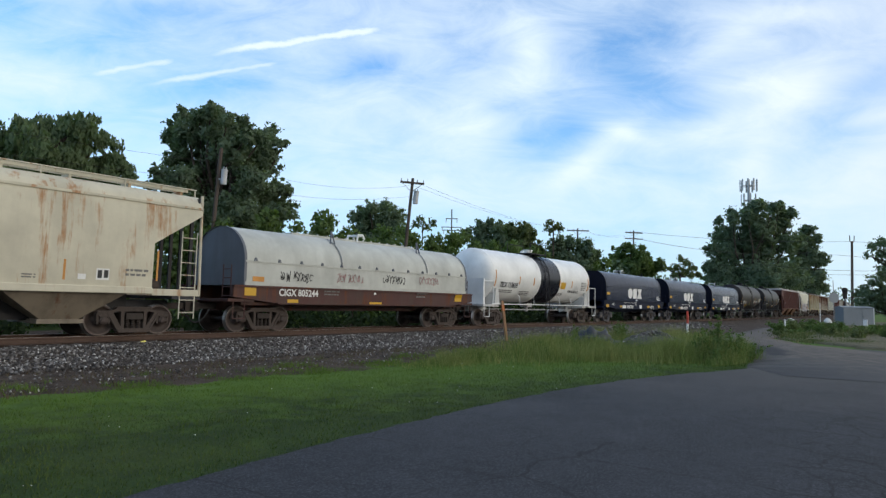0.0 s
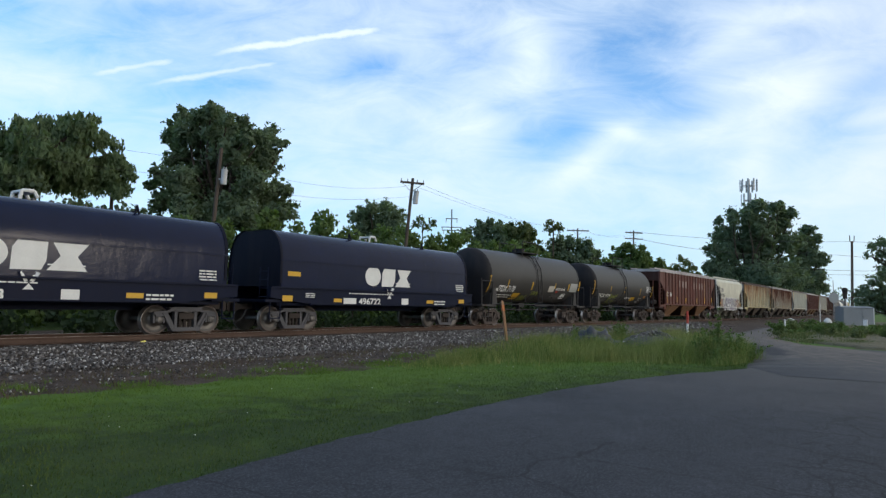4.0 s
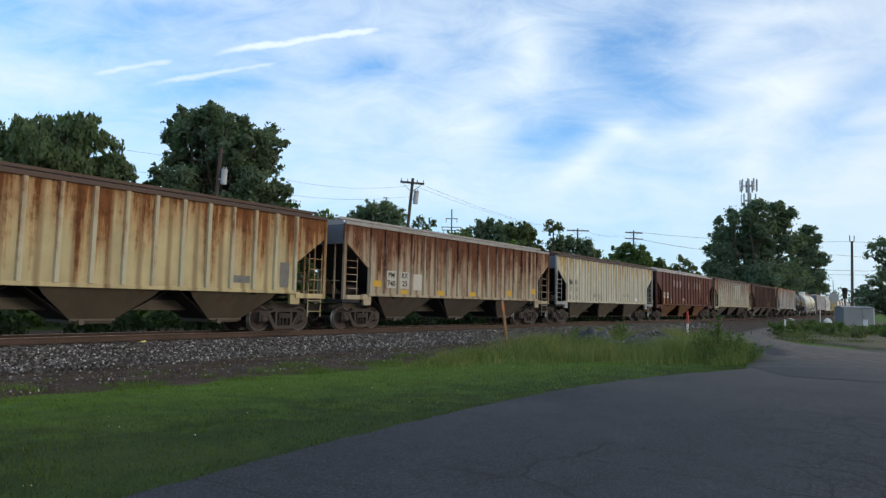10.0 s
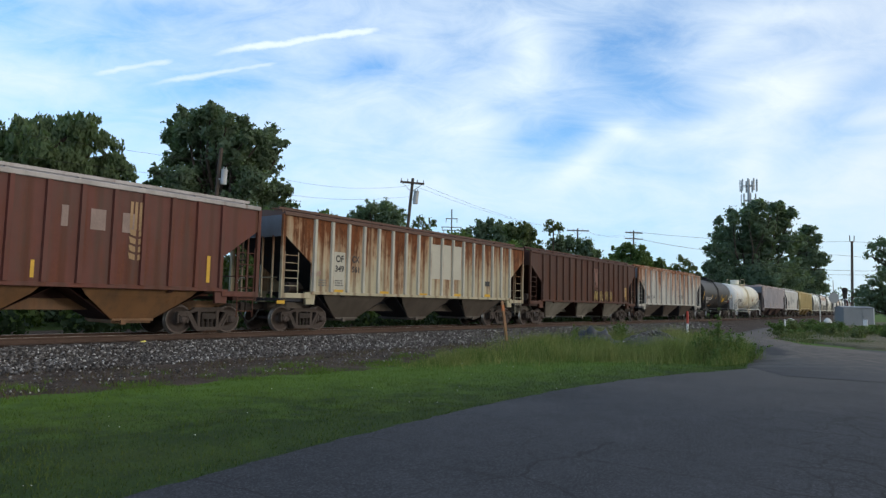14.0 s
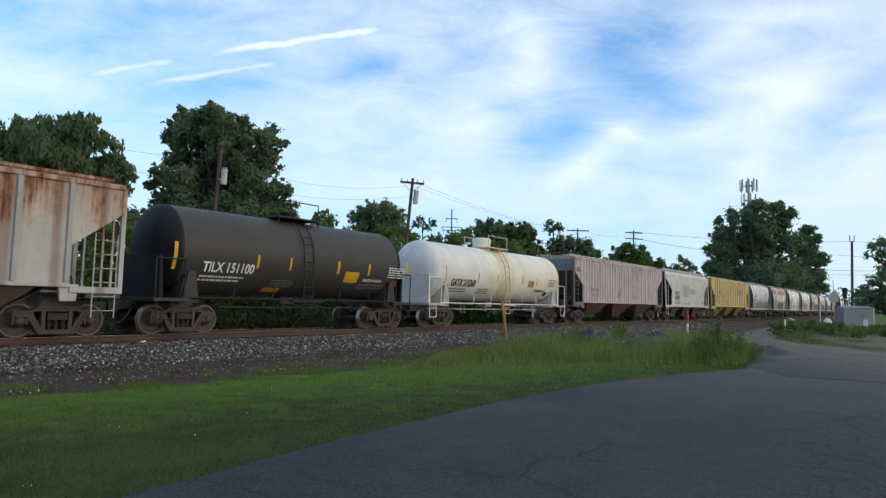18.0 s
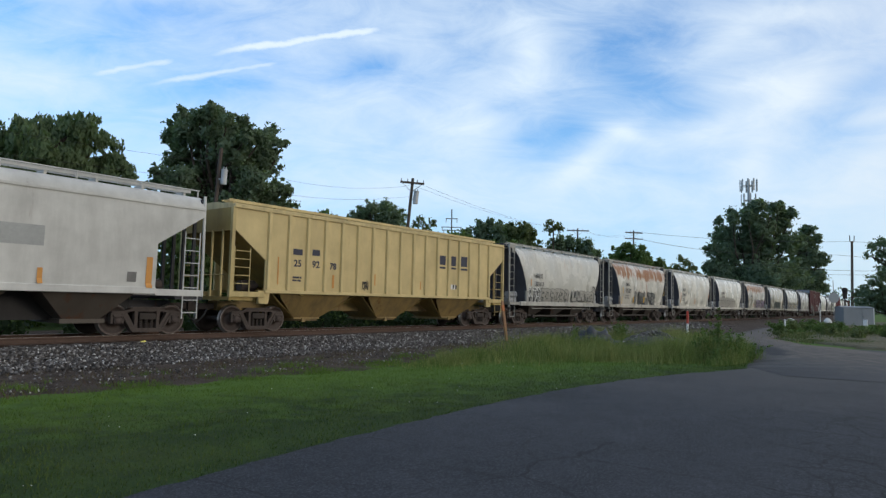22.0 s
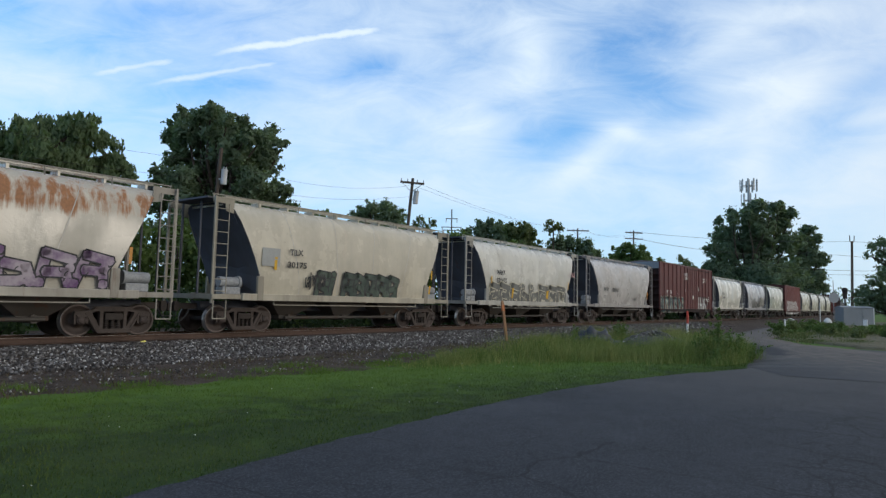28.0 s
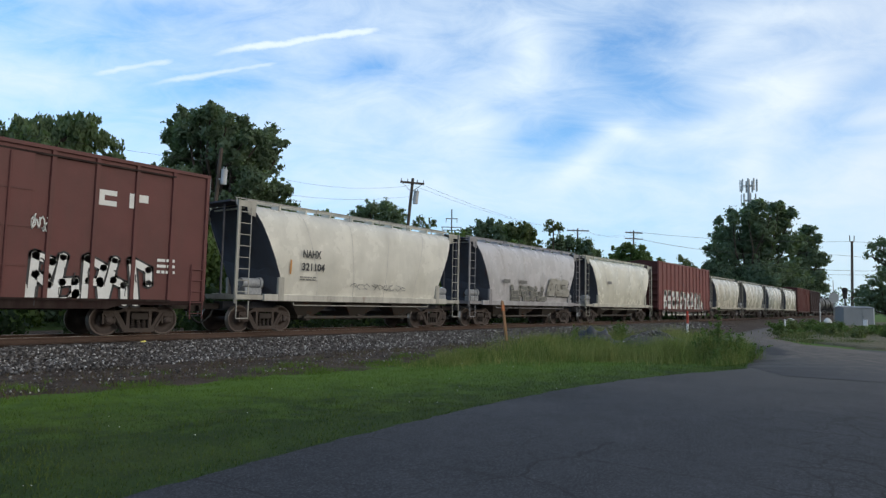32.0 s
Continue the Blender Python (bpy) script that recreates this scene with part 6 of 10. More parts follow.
PURPLE_YELLOW = spray_paint("purple_yellow_spray", (0.14, 0.07, 0.17), (0.42, 0.36, 0.40))

CURVE_Z = (1.30, 1.55, 2.0, 2.6, 3.2, 3.75, 4.12, 4.34)
CURVE_Y = (1.46, 1.50, 1.55, 1.58, 1.575, 1.52, 1.40, 1.20)
SLAB_Z, SLAB_Y = (1.35, 1.9, 2.8, 3.6, 4.0, 4.25), (1.50, 1.52, 1.54, 1.53, 1.49, 1.38)
LAYERS = {}


def wall_y(car, z):
    """How far the wagon's side stands out at a height."""
    kind = TRAIN[car - 1][1].build
    if "tank" in kind:
        return math.sqrt(max(0.05, 1.46 ** 2 - (z - 2.72) ** 2))
    if "centre_flow" in kind:
        return float(np.interp(z, CURVE_Z, CURVE_Y)) + 0.062
    if "slab" in kind:
        return float(np.interp(z, SLAB_Z, SLAB_Y)) + (0.075 if z < 1.46 else 0)
    if "coil" in kind:
        side = 1.525
        if kind == "coil_car" and z > 2.57:
            side = 0.67 + 0.85 * math.sqrt(max(0.0, 1 - ((z - 2.57) / 1.13) ** 2)) + 0.01
        return 1.58 if z < 1.56 else (1.64 if z < 1.75 else side)
    return 1.552 if "box_car" in kind else 1.532


def layer(car):
    LAYERS[car] = LAYERS.get(car, 0) + 1
    return 0.003 + 0.0008 * LAYERS[car]


def stick(car, name, verts, faces, mat):
    """A coat of paint laid on the wagon's near side; verts are (x, z, extra depth)."""
    lift = layer(car)
    g = Geo().add([(x, -wall_y(car, z) - lift - d, z) for x, z, d in verts], faces)
    ob = part(name, g, mat, TRAIN[car - 1][1].ob)
    if name in ("sprayed_tag", "small_print", "sprayed_line", "sprayed_fill", "sprayed_outline", "emblem"):
        tagged(ob, kind="stuff")
    return ob


TAKEN = {}


def settle(car, x0, x1, row=None, sort=""):
    """Moves a narrow marking sideways into the nearest bay between the side posts."""
    posts = RIB_AT.get(TRAIN[car - 1][1].build)
    if not posts or x1 - x0 > 0.75 or (row is None and not any(x0 - 0.10 < q < x1 + 0.10 for q in posts)):
        return x0, x1
    bays = sorted(zip(posts, posts[1:]), key=lambda ab: abs(ab[0] + ab[1] - x0 - x1))
    if row is not None:
        used = [u for r, u in TAKEN.setdefault((car, sort), []) if abs(r - row) < 0.12]
        bays = [q for q in bays if q[0] > max(used, default=-99)] or bays
        TAKEN[car, sort].append((row, bays[0][0]))
    a, b = bays[0]
    mid, half_w = (a + b) / 2, min((x1 - x0) / 2, (b - a) / 2 - 0.11)
    return mid - half_w, mid + half_w


def panel(car, name, x0, x1, z0, z1, mat):
    big = name in ("data_panel", "mark_bar", "mark_block") and mat is not BLACK_PAINT and 0.3 < x1 - x0
    x0, x1 = settle(car, x0, x1, z0 if big and x0 > -6.5 else None, name)
    n = max(1, int((z1 - z0) / 0.12))
    v = []
    for i in range(n + 1):
        z = z0 + (z1 - z0) * i / n
        v += [(x0, z, 0), (x1, z, 0)]
    stick(car, name, v, [(2 * i, 2 * i + 1, 2 * i + 3, 2 * i + 2) for i in range(n)], mat)


def small_print(car, x0, x1, z0, z1, rows, mat):
    """Rows of print too small to read, as bars."""
    x0, x1 = settle(car, x0, x1)
    rnd = random.Random(int(x0 * 100) + car)
    v, f = [], []
    h = (z1 - z0) / rows
    for r in range(rows):
        x = x0
        end = x1 - rnd.uniform(0, 0.15) * (x1 - x0)
        while x < end:
            w = min(rnd.uniform(0.06, 0.3), end - x)
            n = len(v)
            za, zb = z0 + r * h + 0.25 * h, z0 + r * h + 0.75 * h
            v += [(x, za, 0), (x + w, za, 0), (x + w, zb, 0), (x, zb, 0)]
            f.append((n, n + 1, n + 2, n + 3))
            x += w + 0.035
    stick(car, "small_print", v, f, mat)


def rounded(cx, cz, rx, rz, rnd, n=14, jag=0.16, sq=0.6):
    pts = []
    for i in range(n):
        a = 2 * math.pi * i / n
        c, s = math.cos(a), math.sin(a)
        k = 1 + rnd.uniform(-jag, jag)
        pts.append((cx + rx * k * math.copysign(abs(c) ** sq, c), cz + rz * k * math.copysign(abs(s) ** sq, s)))
    return pts


def fan(v, f, pts, depth):
    n = len(v)
    cx, cz = sum(p[0] for p in pts) / len(pts), sum(p[1] for p in pts) / len(pts)
    v += [(x, z, depth) for x, z in pts] + [(cx, cz, depth)]
    f += [(n + i, n + (i + 1) % len(pts), n + len(pts)) for i in range(len(pts))]


def stroke(v, f, pts, w, depth):
    for (xa, za), (xb, zb) in zip(pts, pts[1:]):
        dx, dz = xb - xa, zb - za
        l = math.hypot(dx, dz) or 1
        ox, oz = -dz / l * w / 2, dx / l * w / 2
        ex, ez = dx / l * w * 0.3, dz / l * w * 0.3
        n = len(v)
        v += [(xa - ox - ex, za - oz - ez, depth), (xb - ox + ex, zb - oz + ez, depth), (xb + ox + ex, zb + oz + ez, depth), (xa + ox - ex, za + oz - ez, depth)]
        f.append((n, n + 1, n + 2, n + 3))


def curl(pts, steps=5):
    """A smooth closed path through points."""
    n, out = len(pts), []
    for i in range(n):
        p0, p1, p2, p3 = (Vector(pts[(i + k - 1) % n]) for k in range(4))
        for k in range(steps):
            t = k / steps
            q = 0.5 * (2 * p1 + (p2 - p0) * t + (2 * p0 - 5 * p1 + 4 * p2 - p3) * t * t + (3 * p1 - p0 - 3 * p2 + p3) * t * t * t)
            out.append((q.x, q.y))
    return out


def ring_shape(v, f, mid, grow, depth):
    """A blob whose edge follows the path mid, pushed outward by grow."""
    cx, cz = sum(q[0] for q in mid) / len(mid), sum(q[1] for q in mid) / len(mid)
    out = []
    for x, z in mid:
        l = math.hypot(x - cx, z - cz) or 1
        out.append((x + (x - cx) / l * grow, z + (z - cz) / l * grow))
    fan(v, f, out, depth)


def spray(car, x0, x1, z0, z1, fill, line, n, seed):
    """A sprayed piece: interlocking heavy strokes that spell nothing, each with an outline, inner lines and drips."""
    rnd = random.Random(seed)
    v, f, v2, f2, v3, f3 = [], [], [], [], [], []
    h, w = z1 - z0, (x1 - x0) / n
    edge = max(0.025, min(0.06, 0.045 * h))
    heavy = min(0.30 * w, 0.26 * h)
    for i in range(n):
        cx, d = x0 + (i + 0.5) * w, 0.0004 * i
        lean = rnd.uniform(-0.12, 0.12) * w

        def spot(a, b):
            return (cx + (a * 0.46) * w + lean * b, z0 + h * (0.5 + 0.41 * b))

        paths = [[spot(-0.8 + rnd.uniform(-0.2, 0.2), -1), spot(-0.75 + rnd.uniform(-0.2, 0.2), 1)]]
        if rnd.random() < 0.8:
            paths.append([paths[0][1], spot(0.75, rnd.uniform(0.6, 1.0)), spot(rnd.uniform(0.2, 0.8), rnd.uniform(-0.1, 0.2))])
        if rnd.random() < 0.75:
            paths.append([spot(-0.5, rnd.uniform(-0.3, 0.2)), spot(0.55, rnd.uniform(-0.4, 0.1)), spot(0.85, -1.0)])
        if rnd.random() < 0.5:
            paths.append([paths[0][0], spot(rnd.uniform(0.0, 0.4), -0.95), spot(0.8, rnd.uniform(-0.9, -0.5))])
        for path in paths:
            stroke(v, f, path, heavy + 2 * edge, d)
            stroke(v2, f2, path, heavy, d)
            for q in path:
                fan(v, f, rounded(q[0], q[1], heavy * 0.5 + edge, heavy * 0.5 + edge, rnd, 8, 0.08, 0.8), d)
                fan(v2, f2, rounded(q[0], q[1], heavy * 0.5, heavy * 0.5, rnd, 8, 0.08, 0.8), d)
        for _ in range(2):
            bx, bz, ang = cx + rnd.uniform(-0.4, 0.4) * w, z0 + h * rnd.uniform(0.2, 0.8), rnd.uniform(0, 3.1)
            stroke(v3, f3, [(bx + 0.14 * w * math.cos(ang + q * 0.6), bz + 0.14 * h * math.sin(ang + q * 0.6)) for q in range(3)], edge * 0.6, 0.0001 * len(f3))
        if rnd.random() < 0.35:
            bx, bz = cx + rnd.uniform(-0.4, 0.4) * w, z0 + h * rnd.uniform(0.0, 0.25)
            stroke(v3, f3, [(bx, bz), (bx + 0.01, max(1.36, bz - rnd.uniform(0.1, 0.3) * h))], edge * 0.35, 0.0001 * len(f3))
    if line is not SOOT_SPRAY and h > 0.6:
        stick(car, "sprayed_outline", [(x + 0.055, z - 0.045, d) for x, z, d in v], f, SOOT_SPRAY)
        LAYERS[car] += int(n * 0.5) + 1
    stick(car, "sprayed_outline", v, f, line)
    LAYERS[car] += int(n * 0.5) + 1
    stick(car, "sprayed_fill", v2, f2, fill)
    LAYERS[car] += int(n * 0.5) + 1
    stick(car, "sprayed_line", v3, f3, line)


def scrawl(car, x0, x1, z0, z1, mat, n, seed):
    """A quick tag: looping thin strokes that spell nothing."""
    rnd = random.Random(seed)
    v, f = [], []
    wd = max(0.022, min(0.055, 0.07 * (z1 - z0)))
    for i in range(n):
        cx = x0 + (i + 0.5) * (x1 - x0) / n
        hw = (x1 - x0) / n * 0.62
        pts = [(cx + rnd.uniform(-1, 1) * hw, z0 + rnd.random() * (z1 - z0)) for _ in range(2)]
        a0 = rnd.uniform(0, 6.28)
        loop = [(cx + hw * 0.8 * math.cos(a0 + k * 0.9), (z0 + z1) / 2 + (z1 - z0) * 0.45 * math.sin(a0 + k * 0.9) * rnd.uniform(0.5, 1)) for k in range(rnd.randint(3, 6))]
        stroke(v, f, pts + loop, wd, 0)
    stick(car, "sprayed_tag", v, f, mat)


def logo_blocks(car, x0, x1, z0, z1):
    """Three heavy white blocks where the emblem stands: a rounded one, a leaning one and a waisted one."""
    w, h = (x1 - x0) / 3, z1 - z0
    v, f = [], []
    fan(v, f, curl([(x0 + w * (0.46 + 0.50 * math.cos(a)), z0 + h * (0.5 + 0.52 * math.sin(a))) for a in np.linspace(0, 2 * math.pi, 9)[:-1]], 3), 0)
    fan(v, f, [(x0 + 1.02 * w, z0 - 0.02 * h), (x0 + 1.78 * w, z0), (x0 + 1.90 * w, z0 + 0.30 * h), (x0 + 1.92 * w, z1), (x0 + 1.18 * w, z1), (x0 + 1.04 * w, z0 + 0.70 * h)], 0)
    fan(v, f, [(x0 + 1.92 * w, z0), (x0 + 3.0 * w, z0), (x0 + 2.72 * w, z0 + 0.5 * h), (x0 + 3.04 * w, z1), (x0 + 2.02 * w, z1), (x0 + 2.26 * w, z0 + 0.5 * h)], 0)
    stick(car, "emblem", v, f, WHITE_PAINT)


def block_mark(car, x0, x1, z0, z1, kind):
    t = (x1 - x0) * 0.3
    panel(car, "emblem", x0, x1, z1 - t, z1, WHITE_PAINT)
    panel(car, "emblem", x0, x0 + t, z0, z1 - t, WHITE_PAINT)
    if kind == "c":
        panel(car, "emblem", x0 + t, x1, z0, z0 + t, WHITE_PAINT)
    else:
        panel(car, "emblem", x0 + t, x1, z0 + 1.2 * t, z0 + 2.0 * t, WHITE_PAINT)
        panel(car, "emblem", x1 - t, x1, z0 + 2.0 * t, z1 - t, WHITE_PAINT)


def wheat(car, x0, x1, z0, z1):
    """A faded gold ear of grain: upright strokes above, paired slanting grains below."""
    v, f = [], []
    w, mid, zm = (x1 - x0) / 4, (x0 + x1) / 2, z0 + 0.55 * (z1 - z0)
    for k in range(4):
        a = x0 + (k + 0.5) * w
        stroke(v, f, [(a, z1), (a, zm + 0.05 * abs(k - 1.5))], w * 0.62, 0)
    for k in range(4):
        z = zm - 0.02 - k * 0.13 * (z1 - z0)
        for s in (-1, 1):
            fan(v, f, [(mid + s * 0.04, z), (mid + s * 1.8 * w, z + 0.06), (mid + s * 1.5 * w, z - 0.12), (mid + s * 0.04, z - 0.16)][::s], 0)
    stick(car, "emblem", v, f, TAN_PATCH)


def chevron(car, x0, x1, z0, z1):
    v, f = [], []
    zm = (z0 + z1) / 2
    stroke(v, f, [(x0, z1), (x0 + 0.3 * (x1 - x0), zm + 0.05)], 0.09, 0)
    stroke(v, f, [(x1, z1), (x1 - 0.3 * (x1 - x0), zm + 0.05)], 0.09, 0)
    fan(v, f, [(x0 + 0.15 * (x1 - x0), zm - 0.18), (x1 - 0.15 * (x1 - x0), zm - 0.18), ((x0 + x1) / 2, zm - 0.02)], 0)
    stick(car, "lifting_mark", v, f, WHITE_PAINT)


WORDS = []


def stencil(car, words, x0, x1, z0, z1, mat):
    x0, x1 = settle(car, x0, x1, z0)
    WORDS.append((car, words, x0, x1, z0, z1, mat, layer(car) + 0.004))


def set_words():
    """Turns the words into meshes laid on the sides."""
    made = []
    for row in WORDS:
        cu = bpy.data.curves.new("stencil", "FONT")
        cu.body, cu.size, cu.offset = row[1], 1.0, 0.028
        cu.resolution_u = 3
        made.append(new("stencil", cu))
    dg = bpy.context.evaluated_depsgraph_get()
    for ob, (car, words, x0, x1, z0, z1, mat, lift) in zip(made, WORDS):
        me = bpy.data.meshes.new_from_object(ob.evaluated_get(dg))
        me.name = "stencil"
        co = np.empty(len(me.vertices) * 3)
        me.vertices.foreach_get("co", co)
        co = co.reshape(-1, 3)
        lo, hi = co.min(axis=0), co.max(axis=0)
        x = x0 + (co[:, 0] - lo[0]) / (hi[0] - lo[0]) * (x1 - x0)
        z = z0 + (co[:, 1] - lo[1]) / (hi[1] - lo[1]) * (z1 - z0)
        if "tank" in TRAIN[car - 1][1].build:
            lift += (z1 - z0) ** 2 / 10 + 0.006
        y = np.array([-wall_y(car, k) - lift for k in z])
        me.vertices.foreach_set("co", np.stack([x, y, z], axis=1).ravel())
        me.materials.clear()
        me.materials.append(mat)
        me.update()
        cu = ob.data
        bpy.data.objects.remove(ob)
        bpy.data.curves.remove(cu)
        part("stencil", me, mat, TRAIN[car - 1][1].ob)


panel(1, "reflector", 3.96, 4.02, 1.57, 2.12, ORANGE)
panel(1, "reflector", 6.55, 6.61, 1.64, 2.55, ORANGE)
panel(1, "data_panel", 4.82, 5.18, 1.6, 1.92, WHITE_PAINT)
panel(1, "data_panel", 4.86, 4.98, 1.65, 1.87, BLACK_PAINT)
panel(1, "data_panel", 5.03, 5.15, 1.66, 1.88, BLACK_PAINT)
small_print(1, 2.98, 3.36, 1.57, 1.71, 2, GREY_PRINT)
small_print(1, 5.63, 6.33, 1.72, 1.98, 2, GREY_PRINT)
panel(1, "marking", 4.34, 4.55, 1.6, 1.75, WHITE_PAINT)
stencil(2, "CIGX 805244", -5.04, -3.22, 1.28, 1.54, WHITE_PAINT)
scrawl(2, -4.95, -3.45, 1.77, 2.21, BLACK_PAINT, 9, 1)
scrawl(2, -2.22, -0.8, 1.83, 2.26, PINK_SPRAY, 8, 2)
scrawl(2, 0.37, 1.81, 1.9, 2.32, BLACK_PAINT, 8, 3)
scrawl(2, 2.8, 4.29, 1.91, 2.34, PINK_SPRAY, 7, 4)
panel(2, "reflector", -6.48, -6.01, 1.27, 1.54, YELLOW)
panel(2, "reflector", 5.45, 6.0, 1.23, 1.56, YELLOW)
panel(2, "reflector", -4.66, -4.17, 1.05, 1.17, YELLOW)
panel(2, "reflector", -0.44, 0.3, 0.99, 1.13, YELLOW)
panel(2, "reflector", -6.14, -5.66, 1.76, 1.93, ORANGE)
small_print(2, -2.92, -2.12, 1.33, 1.56, 2, GREY_PRINT)
small_print(2, -0.19, -0.07, 1.39, 1.57, 1, WHITE_PAINT)
small_print(2, 2.55, 3.22, 1.34, 1.6, 2, GREY_PRINT)
stencil(3, "TILX 113618", -5.2, -3.36, 2.07, 2.38, BLACK_PAINT)
panel(3, "reflector", -5.73, -5.64, 2.09, 2.99, ORANGE)
panel(3, "reflector", -3.22, -3.13, 2.28, 2.73, ORANGE)
panel(3, "reflector", -1.61, -1.49, 2.28, 2.72, ORANGE)
panel(3, "reflector", 1.66, 1.75, 2.31, 2.72, ORANGE)
panel(3, "reflector", 3.33, 3.43, 2.27, 2.73, ORANGE)
panel(3, "reflector", 5.7, 5.84, 2.13, 2.96, ORANGE)
panel(3, "placard", 1.86, 2.51, 2.18, 2.59, YELLOW)
small_print(3, -5.13, -3.51, 1.78, 1.97, 2, GREY_PRINT)
small_print(3, -2.88, -1.66, 1.67, 1.94, 3, GREY_PRINT)
stencil(3, "HYDROCHLORIC ACID", 2.97, 4.43, 1.97, 2.12, BLACK_PAINT)
small_print(3, 4.72, 5.57, 2.14, 2.71, 5, GREY_PRINT)
small_print(3, 1.67, 2.49, 1.75, 1.94, 3, GREY_PRINT)
logo_blocks(4, -1.57, 1.26, 1.80, 2.58)
panel(4, "mark_bar", -2.83, -2.13, 1.02, 1.27, WHITE_PAINT)
stencil(4, "496720", -1.99, -0.71, 1.01, 1.29, WHITE_PAINT)
panel(4, "reflector", -5.57, -4.98, 2.01, 2.18, YELLOW)
panel(4, "reflector", -5.82, -5.36, 1.1, 1.31, YELLOW)
panel(4, "reflector", -3.35, -2.92, 1.1, 1.24, YELLOW)
panel(4, "reflector", 2.35, 2.86, 1.11, 1.26, YELLOW)
panel(4, "reflector", 4.84, 5.29, 1.15, 1.33, YELLOW)
panel(4, "data_panel", 0.61, 1.08, 1.03, 1.31, WHITE_PAINT)
small_print(4, 4.65, 5.33, 1.69, 2.06, 4, WHITE_PAINT)
small_print(4, 2.93, 3.81, 1.03, 1.27, 2, WHITE_PAINT)
small_print(4, -4.77, -4.28, 1.24, 1.43, 3, WHITE_PAINT)
small_print(4, -2.56, 0.17, 1.42, 1.49, 1, WHITE_PAINT)
small_print(4, 0.25, 1.25, 1.91, 1.99, 1, WHITE_PAINT)
chevron(4, -0.36, 0.01, 1.21, 1.71)
logo_blocks(5, -1.48, 1.35, 1.80, 2.58)
panel(5, "mark_bar", -2.74, -2.04, 1.02, 1.27, WHITE_PAINT)
stencil(5, "496723", -1.9, -0.62, 1.01, 1.29, WHITE_PAINT)
panel(5, "reflector", -5.48, -4.89, 2.01, 2.18, YELLOW)
panel(5, "reflector", -5.73, -5.27, 1.1, 1.31, YELLOW)
panel(5, "reflector", -3.26, -2.83, 1.1, 1.24, YELLOW)
panel(5, "reflector", 2.44, 2.95, 1.11, 1.26, YELLOW)
panel(5, "reflector", 4.93, 5.38, 1.15, 1.33, YELLOW)
panel(5, "data_panel", 0.7, 1.17, 1.03, 1.31, WHITE_PAINT)
small_print(5, 4.74, 5.42, 1.69, 2.06, 4, WHITE_PAINT)
small_print(5, 3.02, 3.91, 1.03, 1.27, 2, WHITE_PAINT)
small_print(5, -4.68, -4.19, 1.24, 1.43, 3, WHITE_PAINT)
small_print(5, -2.47, 0.26, 1.42, 1.49, 1, WHITE_PAINT)
small_print(5, 0.34, 1.34, 1.91, 1.99, 1, WHITE_PAINT)
chevron(5, -0.27, 0.1, 1.21, 1.71)
logo_blocks(6, -1.39, 1.44, 1.80, 2.58)
panel(6, "mark_bar", -2.65, -1.95, 1.02, 1.27, WHITE_PAINT)
stencil(6, "496722", -1.81, -0.53, 1.01, 1.29, WHITE_PAINT)
panel(6, "reflector", -5.39, -4.8, 2.01, 2.18, YELLOW)
panel(6, "reflector", -5.64, -5.18, 1.1, 1.31, YELLOW)
panel(6, "reflector", -3.17, -2.74, 1.1, 1.24, YELLOW)
panel(6, "reflector", 2.54, 3.04, 1.11, 1.26, YELLOW)
panel(6, "reflector", 5.02, 5.48, 1.15, 1.33, YELLOW)
panel(6, "data_panel", 0.8, 1.26, 1.03, 1.31, WHITE_PAINT)
small_print(6, 4.83, 5.51, 1.69, 2.06, 4, WHITE_PAINT)
small_print(6, 3.11, 4.0, 1.03, 1.27, 2, WHITE_PAINT)
small_print(6, -4.59, -4.1, 1.24, 1.43, 3, WHITE_PAINT)
small_print(6, -2.38, 0.35, 1.42, 1.49, 1, WHITE_PAINT)
small_print(6, 0.43, 1.43, 1.91, 1.99, 1, WHITE_PAINT)
chevron(6, -0.18, 0.2, 1.21, 1.71)
stencil(7, "ITDX 7170", -4.26, -2.56, 1.83, 2.19, WHITE_PAINT)
panel(7, "reflector", -5.27, -5.17, 1.79, 2.69, YELLOW)
panel(7, "reflector", -3.42, -3.33, 2.05, 2.49, YELLOW)
panel(7, "reflector", -0.75, -0.64, 2.01, 2.48, YELLOW)
panel(7, "reflector", 2.07, 2.15, 2.15, 2.51, YELLOW)
panel(7, "reflector", 3.86, 3.98, 2.09, 2.5, YELLOW)
panel(7, "reflector", 5.34, 5.49, 2.12, 2.72, YELLOW)
panel(7, "placard", -2.45, -1.72, 1.46, 1.8, YELLOW)
panel(7, "data_panel", 1.35, 2.06, 1.96, 2.31, PALE_PATCH)
stencil(7, "MOLTEN SULFUR", 2.28, 3.48, 2.06, 2.22, WHITE_PAINT)
panel(7, "placard", 2.36, 2.64, 1.92, 2.04, RED)
panel(7, "data_panel", 4.12, 5.13, 2.02, 2.56, GREY_PATCH)
small_print(7, -4.22, -2.48, 1.5, 1.73, 2, WHITE_PAINT)
small_print(7, 2.0, 3.1, 1.56, 1.83, 3, GREY_PRINT)
panel(7, "data_panel", 3.27, 3.84, 1.58, 1.88, WHITE_PAINT)
panel(7, "data_panel", 3.33, 3.53, 1.63, 1.84, BLACK_PAINT)
panel(7, "data_panel", 3.6, 3.78, 1.64, 1.85, BLACK_PAINT)
scrawl(7, -1.62, -0.72, 1.36, 1.72, LIME_SPRAY, 10, 5)
scrawl(7, -0.55, 0.29, 1.67, 1.98, LIME_SPRAY, 8, 6)
